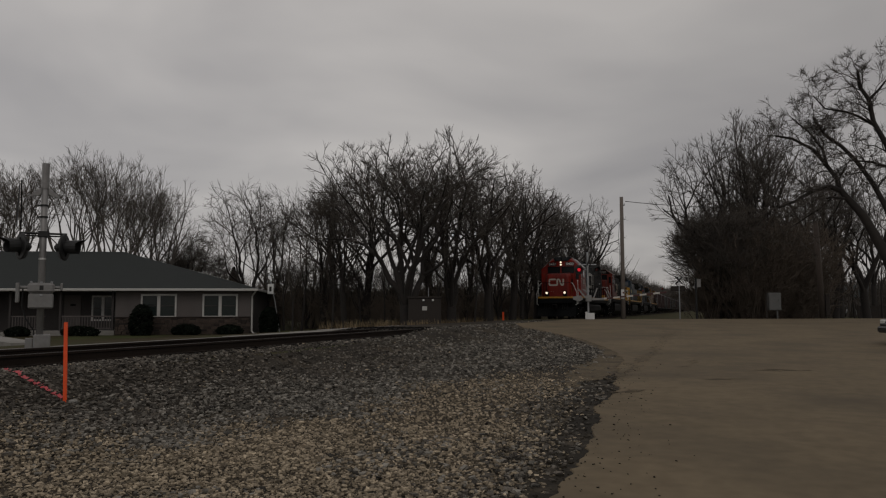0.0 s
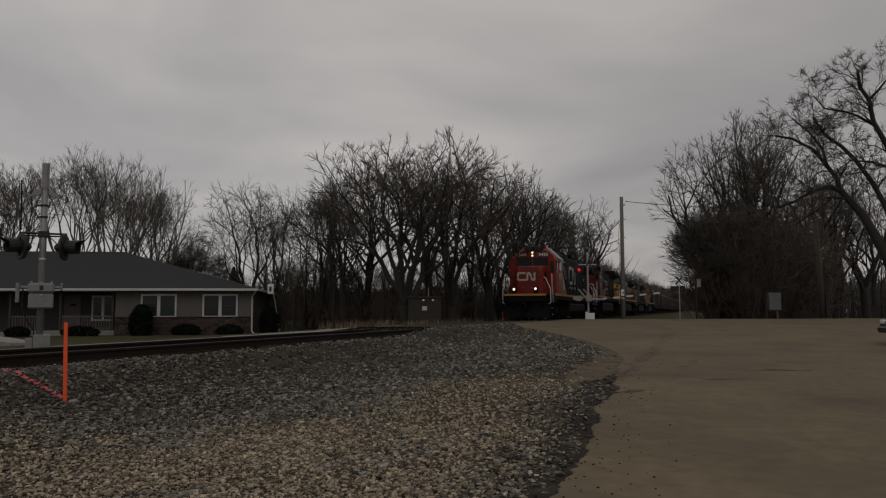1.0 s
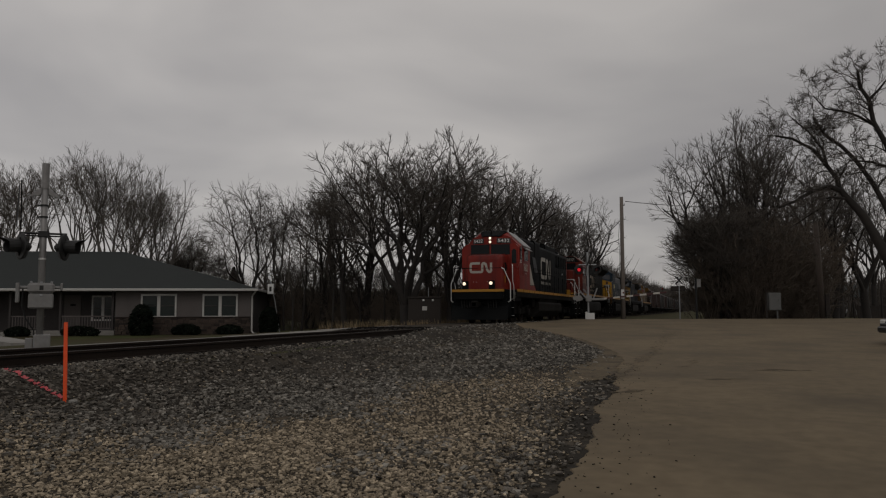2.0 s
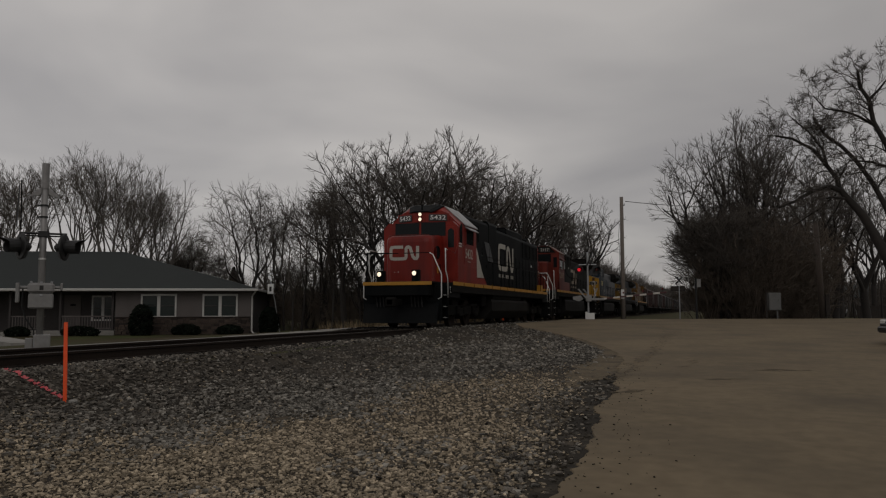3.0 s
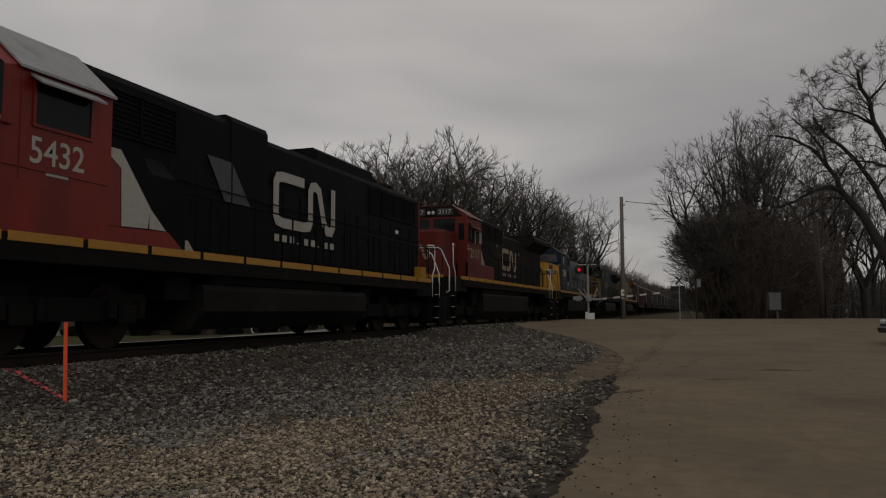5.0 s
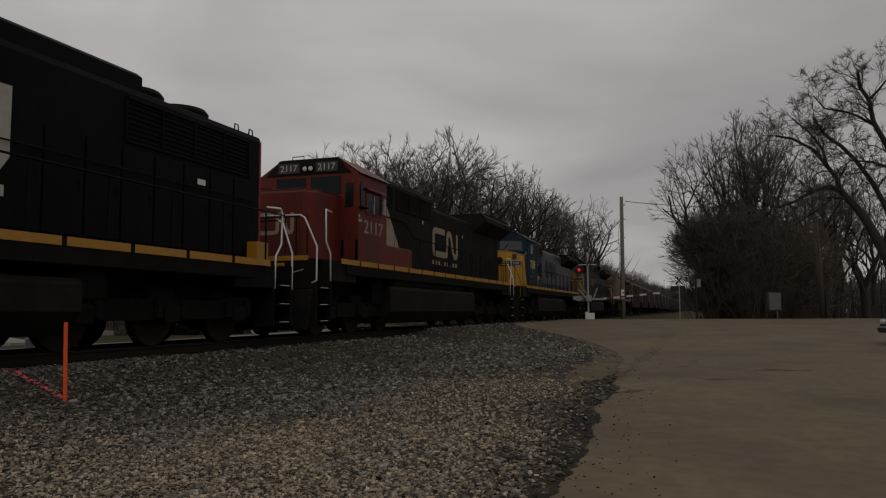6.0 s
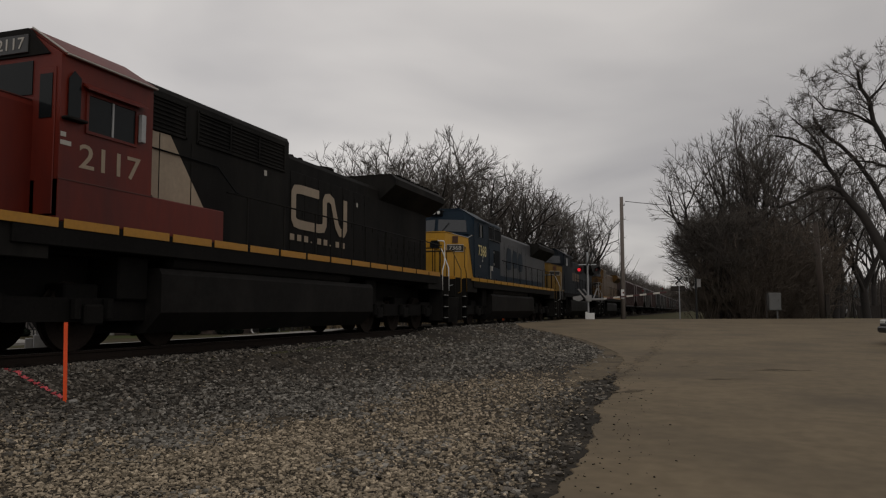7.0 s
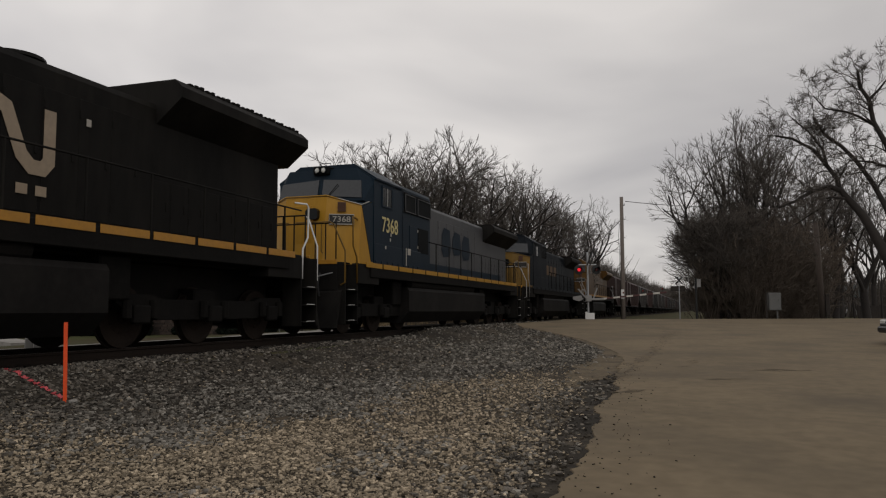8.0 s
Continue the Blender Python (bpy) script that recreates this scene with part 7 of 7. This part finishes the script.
s1 = small_sign("crossbuck_sign", "dark crossbuck sign on a thin post by the far crossing", "sign", (-1.42, 54.6), 3.1, 0.035, GALV)
for a in (-1, 1):
    part("board", Geo().prism([(-0.26 * a, 2.66), (-0.19 * a, 2.60), (0.26 * a, 3.10), (0.19 * a, 3.16)], "y", -0.07 - 0.012 * a, -0.06 - 0.012 * a), SIGNAL_BLACK, s1)
part("plate", Geo().box(-0.55, 0.38, -0.02, 0.02, 2.15, 2.50, 0.01), POLEDARK, s1)
s2 = small_sign("road_sign", "pale sign edge-on on a dark post", "sign", (-0.34, 55.4), 3.05, 0.07, SIGNAL_BLACK)
part("plate", Geo().box(0.07, 0.32, -0.03, -0.01, 2.45, 3.0, 0.004), ALU, s2)
s3 = small_sign("road_sign", "small white sign on a thin leaning post by the house", "sign", (-24.6, 41.6), 0.2, 0.025, GALV)
part("leaning_post", Geo().tube([(0, 0, -0.1), (-0.25, -0.2, 1.9), (-0.55, -0.4, 3.55)], 0.028, 6), GALV, s3)
part("plate", Geo().box(-0.62, -0.22, -0.46, -0.44, 2.35, 2.95, 0.005), WHITE, s3)
part("symbol", Geo().box(-0.50, -0.34, -0.465, -0.462, 2.5, 2.8, 0.004), SIGNAL_BLACK, s3)
BOXGREY = material("dull_grey_cabinet_paint", (0.115, 0.115, 0.112), 0.6, vary=0.12, scale=4, stain=(0.08, 0.078, 0.074), stain_at=(0.5, 0.8), stain_scale=3)
cab = thing("utility_cabinet", "pale grey utility cabinet on posts beside the lot", "cabinet", (4.45, 54.2, ground_z(4.45, 54.2)), 14)
part("cabinet_body", Geo().box(-0.36, 0.40, -0.2, 0.2, 0.62, 1.75, 0.02), BOXGREY, cab)
part("cabinet_door", Geo().box(-0.31, 0.35, -0.215, -0.2, 0.68, 1.69, 0.01), BOXGREY, cab)
part("handle", Geo().box(0.18, 0.26, -0.235, -0.215, 1.25, 1.29, 0.004), SIGNAL_BLACK, cab)
part("post", Geo().tube([(0.2, 0, -0.1), (0.2, 0, 0.7)], 0.05, 8), BOXGREY, cab)
part("post", Geo().box(-0.50, -0.42, -0.05, 0.05, -0.1, 1.75, 0.01), POLEDARK, cab)
box = thing("relay_box", "dark brown trackside relay cabinet with a white notice", "cabinet", (-14.4, 39.6, ground_z(-14.4, 39.6)), 18)
part("cabinet_body", Geo().box(-0.88, 0.88, -0.5, 0.5, 0.05, 1.55, 0.02), POLEDARK, box)
part("lid", Geo().box(-0.93, 0.93, -0.56, 0.56, 1.55, 1.64, 0.02), POLEDARK, box)
part("door_seam", Geo().box(-0.008, 0.008, -0.512, -0.5, 0.12, 1.5, 0.002), SIGNAL_BLACK, box)
part("notice", Geo().box(-0.12, 0.14, -0.515, -0.5, 0.9, 1.12, 0.004), TRIM, box)
part("plinth", Geo().box(-0.80, 0.80, -0.45, 0.45, -0.2, 0.05, 0.02), CONCRETE, box)
for x in (-0.05, 0.46):
    part("lamp", Geo().turn([(0.05, 1.40), (0.06, 1.46), (0.03, 1.50)], (x, -0.53, 0), "z", 10), WHITE, box)
part("aerial", Geo().tube([(0.2, 0, 1.6), (0.2, 0, 2.15)], 0.015, 6), GALV, box)

# marker stake, its tape, and a second stake far along the line
st = thing("marker_stake", "bright orange marker stake standing in the ballast", "marker stake", (-7.36, 7.46, ground_z(-7.36, 7.46)), 20)
part("stake", Geo().prism([(-0.022, -0.012), (0.022, -0.012), (0.018, 0.012), (-0.018, 0.012)], "z", -0.05, 0.97, [(-0.045, -0.012), (-0.003, -0.012), (-0.006, 0.012), (-0.041, 0.012)]), ORANGE, st)
part("foot_stone", Geo().box(0.05, 0.14, -0.04, 0.04, -0.02, 0.035, 0.015), CONCRETE, st)
rt = random.Random(21)
tp = [Vector((-7.42 - 1.58 * t, 7.45 + 0.55 * t * t + 0.03 * math.sin(9 * t), 0)) for t in [i / 40 for i in range(41)]]
tg = Geo()
for a, b in zip(tp, tp[1:]):
    lift = rt.uniform(0.02, 0.05)
    za, zb = ground_z(a.x, a.y) + lift, ground_z(b.x, b.y) + rt.uniform(0.02, 0.05)
    off = Vector((rt.uniform(-0.03, 0.03), rt.uniform(-0.03, 0.03), 0))
    tg.add([(a.x, a.y, za), (b.x, b.y, zb), (b.x + off.x, b.y + off.y + 0.03, zb + 0.015), (a.x + off.x, a.y + off.y + 0.03, za + 0.02), (a.x, a.y, za - 0.004), (b.x, b.y, zb - 0.004)], [(0, 1, 2, 3), (0, 4, 5, 1)])
tagged(part("marking_tape", tg, PINK), "crumpled pink marking tape lying on the ballast", "tape")
st2 = thing("marker_stake", "short orange marker stake far along the track", "marker stake", (-12.6, 50.0, ground_z(-12.6, 50.0)))
part("stake", Geo().box(-0.06, 0.06, -0.03, 0.03, -0.05, 0.62, 0.01), ORANGE, st2)


# ---- vehicles at the edge ----
CARPAINT = material("dark_car_paint", (0.010, 0.012, 0.014), 0.4, vary=0.1, scale=2, spec=0.3)
CARPALE = material("pale_car_paint", (0.16, 0.16, 0.16), 0.3, 0.2, vary=0.06, scale=2)


def car(label, at, turn, paint):
    """A saloon car, nose towards its -x."""
    root = thing("car", label, "car", (at[0], at[1], ground_z(*at) + 0.02), turn)
    side = [(-2.15, 0.42), (-2.22, 0.62), (-2.10, 0.78), (-1.2, 0.90), (-0.75, 0.95), (0.2, 0.98), (1.6, 0.98), (2.1, 0.92), (2.2, 0.6), (2.15, 0.36), (1.8, 0.28), (-1.8, 0.28)]
    body = Geo()
    for s0, s1, k0, k1 in ((-0.86, -0.78, 1.0, 1.02), (-0.78, 0.78, 1.02, 1.02), (0.78, 0.86, 1.02, 1.0)):
        a = [(s0, x * (0.985 if k0 == 1 else 1), z) for x, z in side]
        b = [(s1, x * (0.985 if k1 == 1 else 1), z) for x, z in side]
        n = len(side)
        body.add([(x, y, z) for y, x, z in a] + [(x, y, z) for y, x, z in b], [(i, (i + 1) % n, (i + 1) % n + n, i + n) for i in range(n)] + ([tuple(range(n))] if s0 == -0.86 else []) + ([tuple(range(2 * n - 1, n - 1, -1))] if s1 == 0.86 else []))
    part("body", body, paint, root)
    part("cabin", Geo().add([(-0.95, -0.78, 0.94), (1.75, -0.78, 0.94), (1.75, 0.78, 0.94), (-0.95, 0.78, 0.94), (-0.2, -0.6, 1.40), (1.15, -0.6, 1.40), (1.15, 0.6, 1.40), (-0.2, 0.6, 1.40)],
                            [(0, 1, 5, 4), (1, 2, 6, 5), (2, 3, 7, 6), (3, 0, 4, 7), (4, 5, 6, 7)]), GLASS, root)
    part("roof", Geo().box(-0.22, 1.17, -0.61, 0.61, 1.39, 1.43, 0.02), paint, root)
    part("bumper", Geo().box(-2.28, -2.12, -0.84, 0.84, 0.36, 0.56, 0.05), paint, root)
    for sy in (-1, 1):
        part("headlight", Geo().box(-2.21, -2.05, sy * 0.62 - 0.16, sy * 0.62 + 0.16, 0.62, 0.76, 0.03), LENS, root)
        for x in (-1.35, 1.35):
            wh = part("wheel", Geo().turn([(0.18, sy * 0.70), (0.30, sy * 0.70), (0.32, sy * 0.74), (0.32, sy * 0.86), (0.30, sy * 0.90), (0.2, sy * 0.90)], (x, 0, 0.32), "y", 18), RUBBER, root)
            part("rim", Geo().turn([(0.19, sy * 0.84), (0.19, sy * 0.88), (0.06, sy * 0.89)], (x, 0, 0.32), "y", 14), GALV, wh)
    return root


car("dark parked car with its nose at the lot's edge", (7.46, 26.2), 8, CARPAINT)
car("pale parked car far beyond the lot", (17.0, 104.0), 60, CARPALE)
car("pale parked car far beyond the lot", (22.5, 112.0), 15, CARPALE)
fence = thing("fence", "dark plank fence beyond the lot", "fence", (13.4, 78.0, ground_z(13.4, 78.0)), 15)
plank = Geo().box(0, 0.19, -0.02, 0.02, 0.05, 1.25, 0.008).mesh("plank")
for k in range(30):
    part("plank", plank, POLEDARK, fence).matrix_basis = pose(k * 0.2, 0, 0)
for k in range(4):
    part("post", Geo().box(k * 1.95, k * 1.95 + 0.09, 0.02, 0.12, -0.2, 1.35, 0.01), POLEDARK, fence)
shed = thing("garage", "low brown garage with a pale gable far beyond the lot", "garage", (25.0, 122.0, -0.3), 15)
part("wall", Geo().box(-5, 5, 0, 6, 0, 2.6, 0.02), SIDING, shed)
part("roof", Geo().prism([(-0.5, 2.5), (3, 4.2), (6.5, 2.5), (6.5, 2.7), (3, 4.4), (-0.5, 2.7)], "x", -5.4, 5.4), SHINGLE, shed)
part("door", Geo().box(-3.8, -1.0, -0.05, 0.0, 0.05, 2.2, 0.02), TRIM, shed)
part("window", Geo().box(1.5, 3.0, -0.04, 0.0, 1.0, 2.0, 0.01), GLASS, shed)

# dry grass tufts along the verge
DRY = material("dry_straw_grass", (0.15, 0.11, 0.06), 0.95, vary=0.25, scale=4, each=0.35, island=True)
rg = random.Random(8)
tuft = Geo()
for k in range(900):
    x, y = -13.0 - rg.uniform(0, 5.0), rg.uniform(33, 66)
    if -16.2 < x < -14.2 and y < 52 and rg.random() < 0.92:
        continue
    z = ground_z(x, y)
    for b in range(5):
        a, ln = rg.uniform(0, 6.28), rg.uniform(0.15, 0.5)
        p, q = Vector((x + rg.gauss(0, 0.08), y + rg.gauss(0, 0.08), z)), Vector((math.cos(a) * ln * 0.5, math.sin(a) * ln * 0.5, ln))
        s = Vector((-math.sin(a), math.cos(a), 0)) * 0.012
        tuft.add([p - s, p + s, p + q * 0.6 + s * 0.7, p + q, p + q * 0.6 - s * 0.7], [(0, 1, 2, 3, 4)])
gm = bpy.data.meshes.new("dry_grass")
gm.from_pydata(tuft.v, [], tuft.f)
tagged(part("dry_grass", gm, DRY), "dry straw-coloured grass along the verge", "grass", kind="stuff")


# ---- the train, in order; the places are those at 4.5 s ----
TRAIN = []


def train():
    TRAIN.append((lead_locomotive(), 9.0))
    TRAIN.append((hood_unit("faded red and black diesel locomotive with a narrow nose", "2117", "old"), 30.8))
    TRAIN.append((hood_unit("blue, grey and yellow diesel locomotive with a wide yellow nose", "7368", "blue"), 52.4))
    TRAIN.append((hood_unit("dark blue diesel locomotive with yellow marks", "", "dark"), 73.9))
    TRAIN.append((hood_unit("weathered yellow diesel locomotive before the freight cars", "", "ochre"), 95.4))
    y = 117.0
    kinds = [hopper_car("oxide red covered hopper car with ribbed sides", BROWN), hopper_car("dusty grey covered hopper car with ribbed sides", PALE, 16.0),
             hopper_car("sooty black covered hopper car with ribbed sides", SOOT, 16.0)]
    order = [0, 0, 1, 0, 2, 1, 1, 0, 2, 2, 1, 1, 0, 1, 2, 1]
    used = set()
    for k in order:
        first = k not in used
        used.add(k)
        car = kinds[k] if first else copy_thing(kinds[k], pose(0, 0, 0))
        TRAIN.append((car, y))
        y += 17.0 if k == 0 else 16.0


train()


def run(t):
    """How far the train has come past its place at 4.5 s."""
    return -10.1615 * (t - 4.5) + 0.02514 * (t - 4.5) ** 2


def motions():
    for car, y in TRAIN:
        walk(car, [(k * 0.5, pose(TRACK, y + run(k * 0.5), 0)) for k in range(17)])
        for w in car.children:
            if w.name.startswith("wheelset"):
                y, z = w.location.y, w.location.z
                walk(w, [(k / 15, pose(0, y, z, math.degrees((run(0) - run(k / 15)) / 0.535), 0, 0)) for k in range(121)])


motions()
